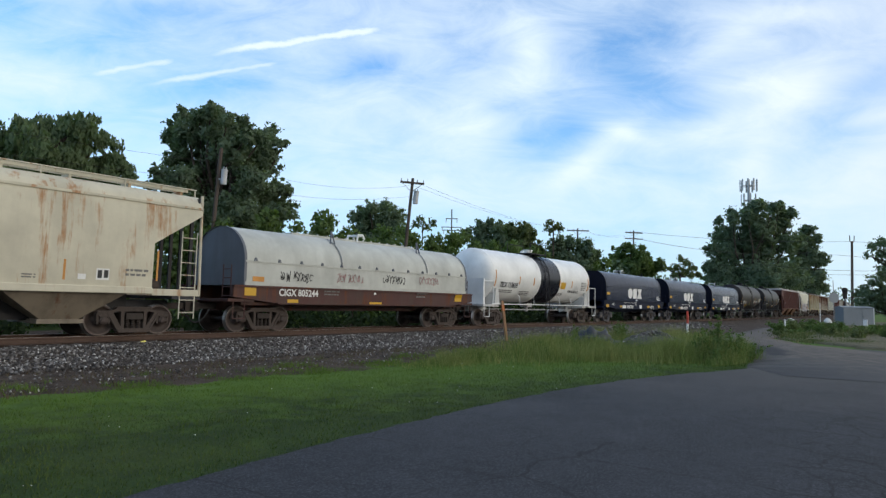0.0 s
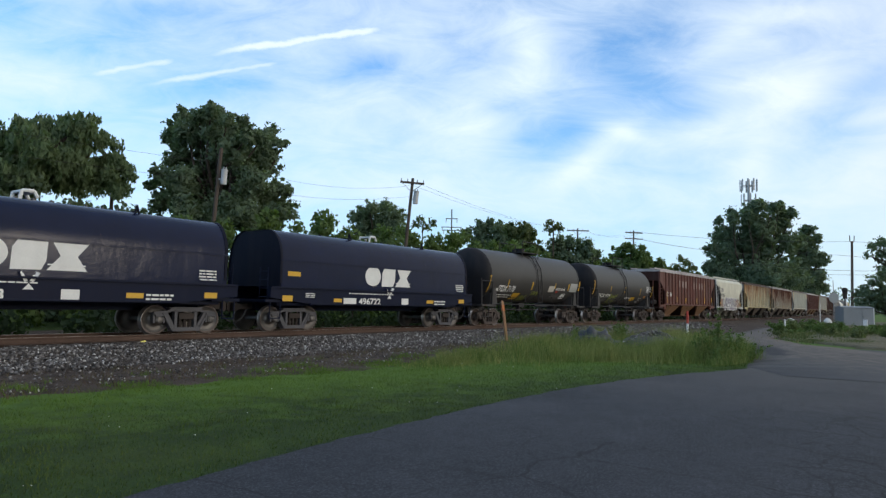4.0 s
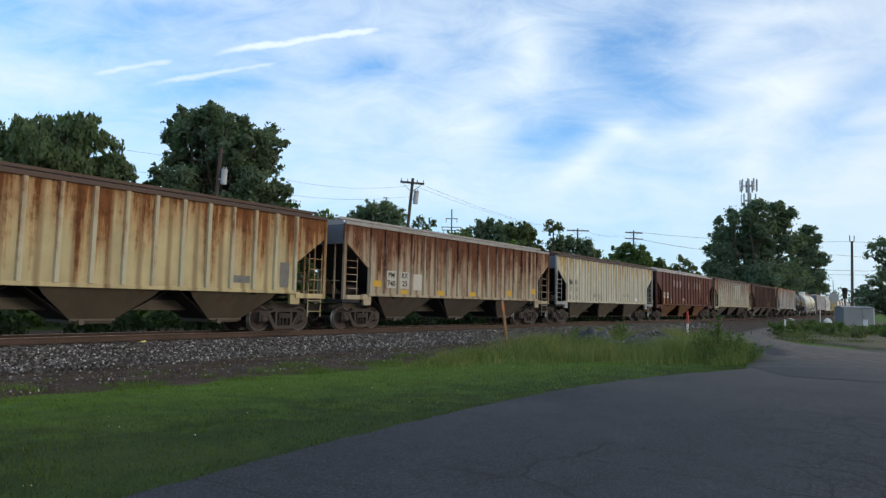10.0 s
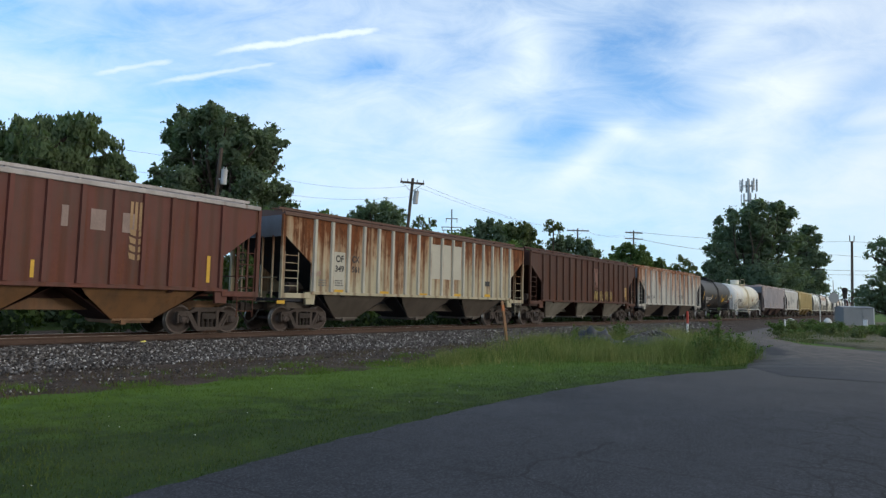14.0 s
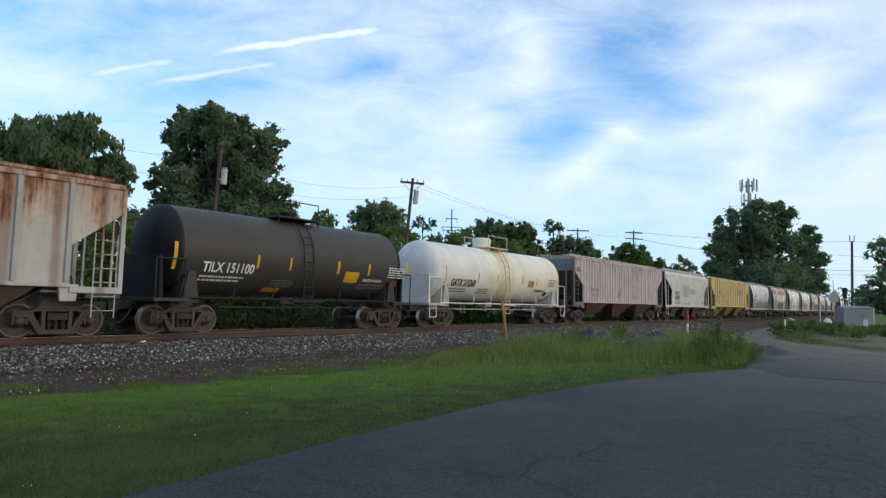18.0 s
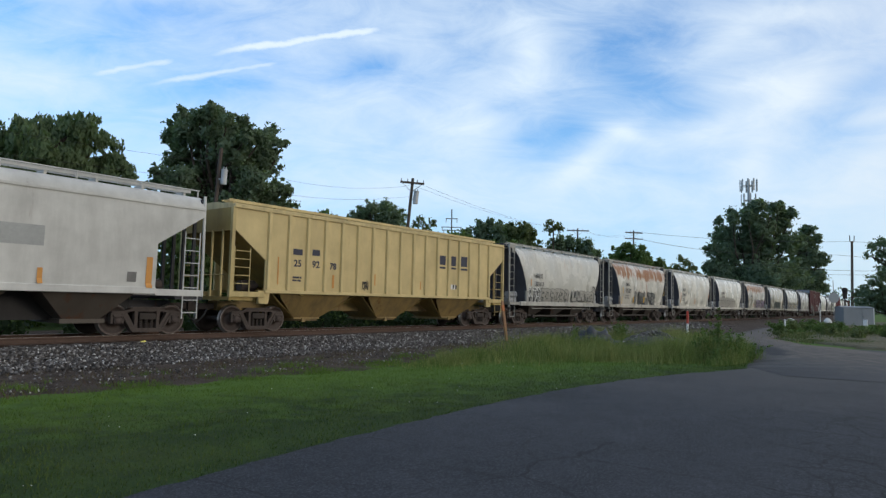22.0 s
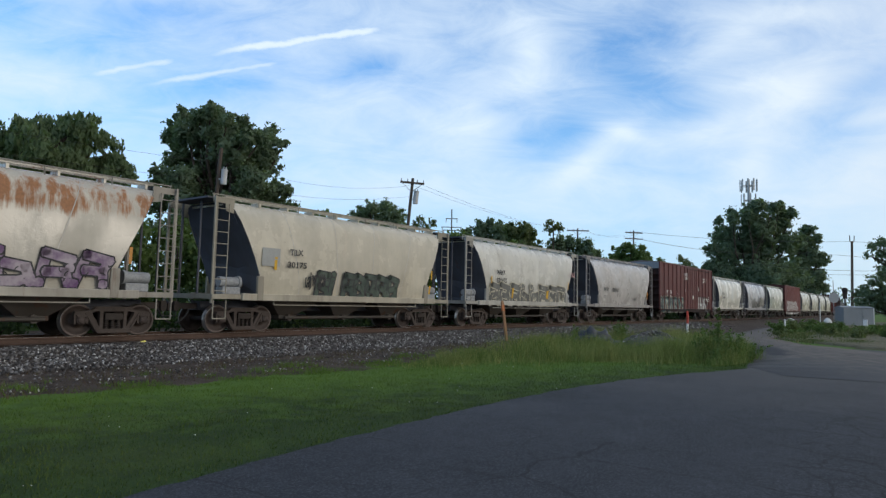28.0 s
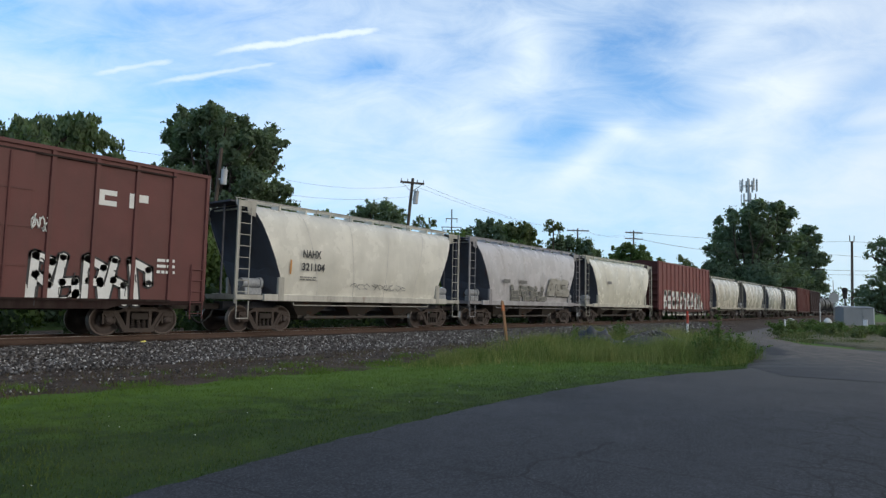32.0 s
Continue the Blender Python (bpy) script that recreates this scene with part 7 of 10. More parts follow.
panel(7, "placard", -4.52, -4.3, 1.8, 2.02, WHITE_PAINT)
stencil(8, "SHQX 9129", -4.55, -2.52, 1.76, 2.06, WHITE_PAINT)
scrawl(8, -2.44, -1.07, 1.3, 2.11, LIME_SPRAY, 16, 7)
panel(8, "reflector", -5.6, -5.5, 1.93, 2.93, YELLOW)
panel(8, "reflector", -2.69, -2.62, 2.19, 2.62, YELLOW)
panel(8, "reflector", -0.05, 0.03, 2.21, 2.62, YELLOW)
small_print(8, -4.53, -2.55, 1.5, 1.72, 2, GREY_PRINT)
panel(8, "reflector", 3.15, 3.24, 2.12, 2.59, YELLOW)
panel(8, "reflector", 5.77, 5.84, 1.96, 2.88, YELLOW)
panel(8, "placard", 1.69, 2.49, 1.63, 1.9, YELLOW)
stencil(8, "MOLTEN SULFUR", 0.42, 1.72, 1.75, 1.88, WHITE_PAINT)
panel(8, "data_panel", 3.23, 3.79, 1.52, 1.86, WHITE_PAINT)
panel(8, "data_panel", 3.26, 3.48, 1.55, 1.83, BLACK_PAINT)
panel(8, "data_panel", 3.55, 3.76, 1.56, 1.85, BLACK_PAINT)
small_print(8, 4.41, 4.94, 2.27, 2.8, 6, WHITE_PAINT)
small_print(8, 5.15, 5.49, 2.27, 2.79, 6, WHITE_PAINT)
panel(8, "placard", 4.22, 4.56, 1.88, 2.03, ORANGE)
panel(9, "data_panel", -6.49, -5.99, 2.15, 2.48, WHITE_PAINT)
stencil(9, "PM", -6.44, -6.03, 2.21, 2.45, BLACK_PAINT)
panel(9, "data_panel", -5.79, -5.26, 2.16, 2.47, WHITE_PAINT)
stencil(9, "RX", -5.74, -5.31, 2.23, 2.43, BLACK_PAINT)
panel(9, "faded_mark", -3.28, -2.98, 3.04, 3.64, FADED_PAINT)
panel(9, "faded_mark", -2.64, -2.09, 3.02, 3.59, FADED_PAINT)
panel(9, "faded_mark", -1.8, -1.15, 3.01, 3.59, FADED_PAINT)
panel(9, "faded_mark", 1.11, 1.44, 2.99, 3.62, FADED_PAINT)
panel(9, "faded_mark", 2.04, 2.22, 3.03, 3.62, FADED_PAINT)
panel(9, "faded_mark", 2.71, 3.2, 2.99, 3.59, FADED_PAINT)
panel(9, "faded_mark", 3.58, 4.05, 3.02, 3.61, FADED_PAINT)
panel(9, "reflector", -6.62, -6.53, 1.59, 2.59, YELLOW)
panel(9, "reflector", -4.37, -4.29, 1.62, 2.13, YELLOW)
panel(9, "reflector", -1.03, -0.91, 1.6, 2.07, YELLOW)
panel(9, "reflector", 1.73, 1.87, 1.6, 2.11, YELLOW)
panel(9, "reflector", 5.01, 5.18, 1.63, 2.19, YELLOW)
panel(9, "reflector", 7.28, 7.42, 1.74, 2.27, YELLOW)
wheat(9, 4.38, 4.93, 2.16, 3.86)
stencil(10, "DSSX", -4.09, -3.0, 3.0, 3.4, GREY_PRINT)
stencil(10, "481808", -4.12, -2.55, 2.46, 2.84, GREY_PRINT)
spray(10, -4.38, -2.93, 1.37, 2.21, RUSTY_SPRAY, CREAM_SPRAY, 3, 11)
spray(10, 2.15, 3.96, 1.38, 2.25, RUSTY_SPRAY, CREAM_SPRAY, 3, 12)
spray(10, -3.36, 2.52, 1.06, 2.41, PURPLE_GREY, WHITE_PAINT, 7, 13)
panel(10, "reflector", -4.57, -4.45, 1.43, 1.91, YELLOW)
panel(10, "reflector", -2.31, -2.21, 1.46, 1.93, YELLOW)
panel(10, "reflector", -0.1, -0.0, 1.47, 1.89, YELLOW)
panel(10, "reflector", 2.23, 2.33, 1.51, 1.86, YELLOW)
panel(10, "reflector", 4.33, 4.51, 1.43, 1.94, YELLOW)
scrawl(10, -5.61, -4.58, 2.55, 3.78, BLACK_PAINT, 9, 14)
stencil(10, "COPING WITH MY", 2.85, 4.32, 2.24, 2.39, BLACK_PAINT)
stencil(10, "PTSD", 3.23, 3.87, 2.08, 2.24, BLACK_PAINT)
scrawl(10, -4.41, -4.02, 2.12, 2.43, BLACK_PAINT, 5, 15)
panel(10, "data_panel", 2.4, 2.96, 1.56, 1.87, WHITE_PAINT)
panel(10, "data_panel", 2.46, 2.66, 1.61, 1.82, BLACK_PAINT)
panel(10, "data_panel", 2.73, 2.9, 1.61, 1.83, BLACK_PAINT)
stencil(11, "87", -5.52, -5.22, 2.14, 2.32, GREY_PRINT)
stencil(11, "74", -4.84, -4.51, 2.13, 2.32, GREY_PRINT)
panel(11, "mark_bar", -5.82, -5.44, 1.94, 2.02, GREY_PRINT)
panel(11, "mark_bar", -4.83, -4.26, 1.94, 2.02, GREY_PRINT)
panel(11, "data_panel", -6.81, -6.54, 1.68, 1.87, GREY_PRINT)
panel(11, "data_panel", 6.06, 6.45, 1.59, 2.48, GREY_PRINT)
small_print(11, -5.54, -4.44, 2.48, 2.7, 2, GREY_PRINT)
panel(11, "data_panel", 5.58, 5.98, 1.75, 2.47, GREY_PRINT)
panel(11, "data_panel", 4.48, 5.12, 1.69, 1.93, GREY_PRINT)
panel(12, "data_panel", -6.38, -5.78, 1.75, 2.48, PALE_PATCH)
panel(12, "data_panel", -5.57, -4.96, 1.74, 2.47, PALE_PATCH)
panel(12, "data_panel", -4.72, -4.11, 1.7, 2.41, PALE_PATCH)
stencil(12, "PM", -6.25, -5.86, 2.19, 2.41, BLACK_PAINT)
stencil(12, "740", -6.29, -5.78, 1.81, 2.07, BLACK_PAINT)
stencil(12, "RX", -5.51, -5.1, 2.19, 2.42, BLACK_PAINT)
stencil(12, "25", -5.46, -5.12, 1.84, 2.08, BLACK_PAINT)
panel(12, "reflector", -7.0, -6.53, 1.78, 2.03, YELLOW)
panel(12, "reflector", -4.75, -4.27, 1.5, 1.69, YELLOW)
panel(12, "reflector", -2.26, -1.75, 1.5, 1.72, YELLOW)
panel(12, "reflector", 0.53, 1.08, 1.51, 1.72, YELLOW)
panel(12, "reflector", 3.96, 4.46, 1.59, 1.9, YELLOW)
panel(12, "reflector", 6.11, 6.67, 1.76, 2.06, YELLOW)
stencil(13, "PM", -6.9, -6.4, 2.49, 2.8, BLACK_PAINT)
stencil(13, "RX", -6.21, -5.73, 2.53, 2.81, BLACK_PAINT)
stencil(13, "21", -6.81, -6.52, 2.1, 2.35, GREY_PRINT)
stencil(13, "21", -6.12, -5.81, 2.11, 2.35, GREY_PRINT)
scrawl(13, -2.99, -1.52, 1.64, 2.01, BLACK_PAINT, 12, 20)
scrawl(13, 2.34, 3.29, 1.78, 2.12, BLACK_PAINT, 6, 21)
panel(13, "data_panel", 4.88, 5.34, 1.58, 1.82, WHITE_PAINT)
small_print(13, -6.89, -6.54, 1.59, 1.83, 2, GREY_PRINT)
small_print(13, -6.15, -5.83, 1.57, 1.82, 2, GREY_PRINT)
panel(13, "reflector", -7.12, -7.09, 1.4, 2.38, ORANGE)
panel(14, "data_panel", -6.89, -6.39, 2.0, 2.45, WHITE_PAINT)
stencil(14, "PM", -6.83, -6.43, 2.14, 2.38, BLACK_PAINT)
panel(14, "data_panel", -6.19, -5.7, 2.0, 2.46, WHITE_PAINT)
stencil(14, "RX", -6.12, -5.75, 2.14, 2.39, BLACK_PAINT)
panel(14, "faded_mark", -3.74, -3.36, 3.04, 3.6, FADED_PAINT)
panel(14, "faded_mark", -3.05, -2.62, 2.99, 3.56, FADED_PAINT)
panel(14, "faded_mark", -2.18, -1.54, 3.01, 3.6, FADED_PAINT)
panel(14, "faded_mark", 0.73, 0.95, 2.98, 3.56, FADED_PAINT)
panel(14, "faded_mark", 1.75, 1.92, 3.0, 3.57, FADED_PAINT)
panel(14, "faded_mark", 2.53, 2.94, 2.98, 3.56, FADED_PAINT)
panel(14, "faded_mark", 3.37, 3.77, 2.98, 3.55, FADED_PAINT)
panel(14, "reflector", -7.05, -6.96, 1.5, 2.51, YELLOW)
panel(14, "reflector", -4.78, -4.68, 1.53, 2.01, YELLOW)
panel(14, "reflector", -1.44, -1.33, 1.56, 2.01, YELLOW)
panel(14, "reflector", 1.44, 1.53, 1.59, 2.05, YELLOW)
panel(14, "reflector", 6.99, 7.11, 1.65, 2.5, YELLOW)
scrawl(14, -1.47, -0.57, 1.69, 2.05, WHITE_PAINT, 9, 22)
wheat(14, 3.91, 4.44, 2.1, 3.88)
panel(15, "data_panel", -6.27, -5.69, 1.58, 3.04, CREAM_PATCH)
panel(15, "data_panel", -5.52, -4.98, 2.09, 3.05, CREAM_PATCH)
stencil(15, "OF", -6.25, -5.83, 2.65, 2.93, BLACK_PAINT)
stencil(15, "CX", -5.48, -5.07, 2.68, 2.96, BLACK_PAINT)
stencil(15, "349", -6.22, -5.76, 2.27, 2.53, BLACK_PAINT)
stencil(15, "561", -5.42, -5.02, 2.29, 2.54, BLACK_PAINT)
panel(15, "data_panel", 0.4, 1.12, 2.26, 3.86, CREAM_PATCH)
panel(15, "data_panel", 1.44, 2.04, 2.27, 3.9, CREAM_PATCH)
panel(15, "data_panel", 2.31, 2.88, 2.29, 3.9, CREAM_PATCH)
scrawl(15, -7.15, -6.62, 2.03, 2.3, PINK_SPRAY, 6, 23)
panel(15, "reflector", -5.5, -5.04, 1.45, 1.59, YELLOW)
panel(15, "reflector", -3.12, -2.59, 1.47, 1.59, YELLOW)
panel(15, "reflector", -0.46, 0.1, 1.45, 1.57, YELLOW)
panel(15, "reflector", 2.16, 2.72, 1.47, 1.61, YELLOW)
panel(15, "reflector", 4.58, 5.09, 1.51, 1.65, YELLOW)
panel(15, "reflector", -8.64, -8.29, 1.01, 1.13, YELLOW)
small_print(15, -7.04, -6.65, 1.68, 1.97, 3, GREY_PRINT)
small_print(15, -6.29, -5.82, 1.71, 1.98, 3, GREY_PRINT)
panel(15, "data_panel", 4.59, 5.02, 2.06, 2.31, BLACK_PAINT)
scrawl(16, 0.49, 3.74, 1.41, 2.32, GOLD_SPRAY, 30, 24)
panel(16, "data_panel", 5.82, 6.19, 1.86, 2.56, TAN_PATCH)
panel(16, "reflector", 6.27, 6.37, 1.63, 2.56, YELLOW)
spray(16, 0.43, 1.59, 2.22, 3.71, DUSTY_PATCH, DUSTY_PATCH, 2, 25)
panel(17, "mark_bar", -6.66, -5.86, 1.86, 2.09, GREY_PRINT)
stencil(17, "1225", -5.68, -5.0, 1.9, 2.13, GREY_PRINT)
scrawl(17, 1.61, 2.94, 1.9, 2.38, BLACK_PAINT, 8, 26)
scrawl(17, -7.61, -6.88, 2.76, 3.41, GREY_PRINT, 4, 27)
small_print(17, -6.68, -6.05, 1.18, 1.49, 2, GREY_PRINT)
stencil(18, "TILX 151100", -4.31, -2.35, 2.0, 2.34, WHITE_PAINT)
panel(18, "reflector", -5.36, -5.24, 2.03, 2.88, YELLOW)
panel(18, "reflector", -2.27, -2.17, 2.22, 2.67, YELLOW)
panel(18, "reflector", -0.84, -0.76, 2.21, 2.67, YELLOW)
panel(18, "reflector", 1.5, 1.63, 2.2, 2.69, YELLOW)
panel(18, "reflector", 3.22, 3.33, 2.22, 2.68, YELLOW)
panel(18, "reflector", 5.58, 5.7, 2.28, 2.9, YELLOW)
panel(18, "placard", -1.59, -0.83, 1.28, 1.58, ORANGE)
panel(18, "placard", 1.98, 2.75, 1.89, 2.32, YELLOW)
stencil(18, "MOLTEN SULFUR", 3.06, 4.18, 1.96, 2.07, WHITE_PAINT)
small_print(18, -4.33, -2.6, 1.69, 1.92, 2, WHITE_PAINT)
small_print(18, 4.47, 5.6, 2.15, 2.64, 5, WHITE_PAINT)
small_print(18, 2.88, 4.58, 1.65, 1.88, 2, GREY_PRINT)
small_print(18, -1.44, -0.38, 1.6, 1.88, 3, GREY_PRINT)
panel(18, "placard", 4.77, 5.21, 1.83, 2.05, RED)
stencil(19, "GATX 215268", -5.02, -2.96, 2.0, 2.36, BLACK_PAINT)
panel(19, "reflector", -5.57, -5.5, 2.05, 2.99, ORANGE)
panel(19, "reflector", -2.79, -2.71, 2.23, 2.72, ORANGE)
panel(19, "reflector", -0.96, -0.88, 2.27, 2.72, ORANGE)
panel(19, "reflector", 1.64, 1.74, 2.31, 2.79, ORANGE)
panel(19, "reflector", 3.28, 3.35, 2.28, 2.74, ORANGE)
panel(19, "reflector", 5.95, 6.06, 2.28, 3.16, ORANGE)
panel(19, "placard", 2.35, 3.03, 2.16, 2.52, TAN_PATCH)
small_print(19, -5.04, -3.4, 1.68, 1.93, 2, GREY_PRINT)
small_print(19, -2.47, -1.31, 1.67, 1.96, 3, GREY_PRINT)
small_print(19, 4.76, 5.7, 2.23, 2.71, 5, GREY_PRINT)
panel(19, "data_panel", 4.57, 4.95, 1.69, 1.93, BLACK_PAINT)
panel(19, "placard", -5.31, -5.19, 1.96, 2.05, RED)
stencil(19, "HYDROCHLORIC ACID", 3.23, 4.44, 1.9, 2.04, BLACK_PAINT)
stencil(20, "CE", -6.16, -5.68, 2.15, 2.41, BLACK_PAINT)
stencil(20, "FX", -5.33, -4.93, 2.15, 2.39, BLACK_PAINT)
stencil(20, "301", -6.18, -5.68, 1.79, 2.04, GREY_PRINT)
stencil(20, "715", -5.35, -4.94, 1.79, 2.03, GREY_PRINT)
panel(20, "reflector", -6.89, -6.76, 2.13, 2.67, YELLOW)
panel(20, "reflector", -3.03, -2.88, 1.55, 2.05, YELLOW)
panel(20, "reflector", 0.51, 0.68, 1.57, 2.04, YELLOW)
panel(20, "reflector", 3.85, 4.07, 1.63, 2.08, YELLOW)
panel(20, "reflector", 6.85, 7.0, 1.74, 2.47, YELLOW)
panel(20, "data_panel", -6.72, -6.37, 2.16, 2.46, GREY_PATCH)
scrawl(20, -8.09, -7.59, 3.33, 3.75, BLACK_PAINT, 6, 28)
scrawl(20, -1.26, -0.62, 1.73, 2.2, GREY_PRINT, 5, 29)
scrawl(20, 1.61, 2.28, 1.76, 2.18, BLACK_PAINT, 6, 30)
panel(21, "repaint_patch", -4.28, -2.85, 1.82, 2.68, GREY_PATCH)
panel(21, "repaint_patch", -1.85, -0.11, 2.15, 3.28, GREY_PATCH)
panel(21, "repaint_patch", 0.01, 1.94, 2.43, 2.96, GREY_PATCH)
stencil(21, "MOCX", -4.21, -3.42, 2.35, 2.61, BLACK_PAINT)
stencil(21, "499247", -4.21, -2.9, 1.9, 2.21, BLACK_PAINT)
small_print(21, -4.24, -2.45, 1.51, 1.73, 2, GREY_PRINT)
small_print(21, -1.75, 0.31, 1.47, 1.61, 2, GREY_PRINT)
panel(21, "reflector", -5.26, -5.18, 1.37, 2.33, ORANGE)
panel(21, "reflector", -2.27, -2.14, 1.42, 1.84, ORANGE)
panel(21, "reflector", -0.2, -0.11, 1.45, 1.9, ORANGE)
panel(21, "reflector", 1.83, 1.96, 1.45, 1.86, ORANGE)
panel(21, "reflector", 4.73, 4.92, 1.42, 2.33, ORANGE)
panel(21, "data_panel", 4.18, 4.45, 1.58, 1.87, GREY_PRINT)
panel(22, "mark_bar", -6.28, -5.84, 2.79, 3.01, BLUE_PRINT)
panel(22, "mark_bar", -5.46, -5.09, 2.82, 3.05, BLUE_PRINT)
stencil(22, "25", -6.26, -5.91, 2.36, 2.62, BLUE_PRINT)
stencil(22, "92", -5.48, -5.11, 2.36, 2.63, BLUE_PRINT)
stencil(22, "78", -4.64, -4.29, 2.34, 2.6, BLUE_PRINT)
panel(22, "mark_block", 3.22, 3.67, 2.95, 3.38, BLUE_PRINT)
panel(22, "mark_block", 4.06, 4.45, 2.94, 3.41, BLUE_PRINT)
panel(22, "mark_block", 4.85, 5.39, 2.95, 3.45, BLUE_PRINT)
panel(22, "mark_bar", 3.23, 3.7, 2.77, 2.86, BLUE_PRINT)
panel(22, "mark_bar", 4.07, 4.47, 2.78, 2.87, BLUE_PRINT)
panel(22, "mark_bar", 4.86, 5.42, 2.77, 2.86, BLUE_PRINT)
panel(22, "reflector", -6.97, -6.92, 1.69, 2.67, ORANGE)
panel(22, "reflector", -3.95, -3.85, 1.63, 2.14, ORANGE)
panel(22, "reflector", -1.6, -1.53, 1.82, 2.28, ORANGE)
panel(22, "reflector", 1.4, 1.46, 1.73, 2.09, ORANGE)
panel(22, "data_panel", 4.02, 4.42, 1.82, 2.04, WHITE_PAINT)
panel(22, "data_panel", 4.08, 4.2, 1.84, 2.02, BLACK_PAINT)
panel(22, "data_panel", 4.27, 4.39, 1.85, 2.03, BLACK_PAINT)
small_print(22, -6.3, -5.87, 1.8, 2.02, 2, BLUE_PRINT)
small_print(22, -5.49, -5.07, 1.81, 2.03, 2, BLUE_PRINT)
scrawl(22, -2.3, -1.97, 1.59, 2.0, BLACK_PAINT, 5, 31)
stencil(23, "NAHX", -3.73, -2.89, 2.71, 2.99, BLACK_PAINT)
stencil(23, "321113", -3.75, -2.76, 2.25, 2.51, BLACK_PAINT)
spray(23, -4.39, -3.11, 1.15, 2.17, GREY_SPRAY, WHITE_PAINT, 3, 32)
spray(23, -3.06, 0.54, 1.33, 2.13, FAINT_SPRAY, GREY_SPRAY, 6, 33)
spray(23, 1.06, 4.25, 1.48, 2.09, FAINT_SPRAY, GREY_SPRAY, 6, 34)
scrawl(23, 3.93, 4.78, 2.06, 2.52, BLACK_PAINT, 8, 35)
panel(23, "reflector", -4.31, -4.24, 2.25, 2.64, ORANGE)
stencil(24, "NAHX", -3.63, -2.82, 2.7, 2.98, BLACK_PAINT)
stencil(24, "321232", -3.66, -2.58, 2.22, 2.53, BLACK_PAINT)
spray(24, -1.83, 2.7, 1.22, 2.28, GREY_SPRAY, SOOT_SPRAY, 5, 36)
panel(24, "reflector", -4.24, -4.14, 2.13, 2.62, YELLOW)
panel(24, "reflector", -4.33, -4.24, 1.38, 1.94, YELLOW)
panel(24, "reflector", -2.13, -1.99, 1.44, 1.9, YELLOW)
panel(24, "reflector", 0.08, 0.29, 1.51, 1.94, YELLOW)
panel(24, "reflector", 4.75, 4.85, 2.15, 2.61, YELLOW)
panel(24, "data_panel", -2.04, -1.83, 2.45, 2.72, GREY_PATCH)
small_print(24, -3.74, -2.84, 1.74, 2.06, 2, GREY_PRINT)
stencil(25, "NAHX", -3.77, -2.94, 2.7, 3.0, BLACK_PAINT)
stencil(25, "323072", -3.83, -2.75, 2.22, 2.48, BLACK_PAINT)
small_print(25, -3.87, -3.07, 1.8, 2.06, 2, GREY_PRINT)
scrawl(25, -3.17, -2.41, 1.46, 1.85, GREY_PRINT, 5, 37)
panel(25, "reflector", -4.38, -4.27, 1.87, 2.6, ORANGE)
panel(25, "reflector", -4.43, -4.34, 1.55, 1.95, ORANGE)
panel(25, "reflector", -0.04, 0.12, 1.56, 2.0, ORANGE)
panel(25, "reflector", 4.6, 4.71, 2.16, 2.61, ORANGE)
panel(25, "data_panel", -2.19, -1.96, 2.5, 2.77, GREY_PATCH)
scrawl(25, 2.22, 2.82, 1.6, 1.97, BLACK_PAINT, 5, 38)
panel(26, "mark_bar", -3.63, -2.76, 2.76, 2.97, GREY_PRINT)
panel(26, "mark_bar", -3.69, -2.7, 2.28, 2.52, GREY_PRINT)
spray(26, -4.25, 1.69, 1.44, 2.33, FAINT_SPRAY, FAINT_SPRAY, 7, 39)
stencil(27, "NAHX", -3.57, -2.74, 2.68, 2.99, BLACK_PAINT)
stencil(27, "321205", -3.58, -2.47, 2.19, 2.5, BLACK_PAINT)
spray(27, -0.4, 4.4, 1.39, 2.34, PURPLE_YELLOW, SOOT_SPRAY, 5, 40)
small_print(27, -3.63, -2.76, 1.79, 2.05, 2, GREY_PRINT)
scrawl(27, -1.43, -0.85, 1.51, 1.85, PINK_SPRAY, 6, 41)
panel(27, "reflector", -4.18, -4.09, 2.14, 2.59, ORANGE)
panel(27, "reflector", -2.06, -1.92, 1.46, 1.9, ORANGE)
panel(27, "reflector", 4.85, 4.94, 2.09, 2.58, ORANGE)
panel(27, "data_panel", -2.01, -1.77, 2.45, 2.73, GREY_PATCH)
stencil(28, "TILX", -3.39, -2.78, 2.75, 2.97, BLACK_PAINT)
stencil(28, "30175", -3.47, -2.59, 2.3, 2.52, BLACK_PAINT)
spray(28, -2.03, 2.56, 1.19, 2.25, GREEN_SPRAY, SOOT_SPRAY, 7, 42)
scrawl(28, -2.59, -1.66, 1.5, 2.18, BLACK_PAINT, 10, 43)
panel(28, "data_panel", -4.59, -3.83, 2.31, 2.94, GREY_PATCH)
panel(28, "reflector", -4.06, -3.94, 2.19, 2.64, YELLOW)
panel(28, "reflector", 4.77, 4.87, 2.19, 2.6, YELLOW)
panel(28, "reflector", 4.68, 4.81, 1.53, 1.92, YELLOW)
stencil(29, "NAHX", -3.71, -2.91, 2.73, 2.99, BLACK_PAINT)
stencil(29, "321125", -3.74, -2.76, 2.28, 2.55, BLACK_PAINT)
spray(29, -4.42, 4.19, 1.15, 2.29, GREY_SPRAY, CREAM_SPRAY, 8, 44)
panel(29, "reflector", -4.3, -4.21, 2.24, 2.63, YELLOW)
panel(29, "reflector", -2.15, -1.99, 1.49, 2.05, YELLOW)
panel(29, "reflector", 1.78, 2.03, 1.53, 2.0, YELLOW)
scrawl(29, 4.85, 5.47, 2.88, 3.3, PINK_SPRAY, 7, 45)
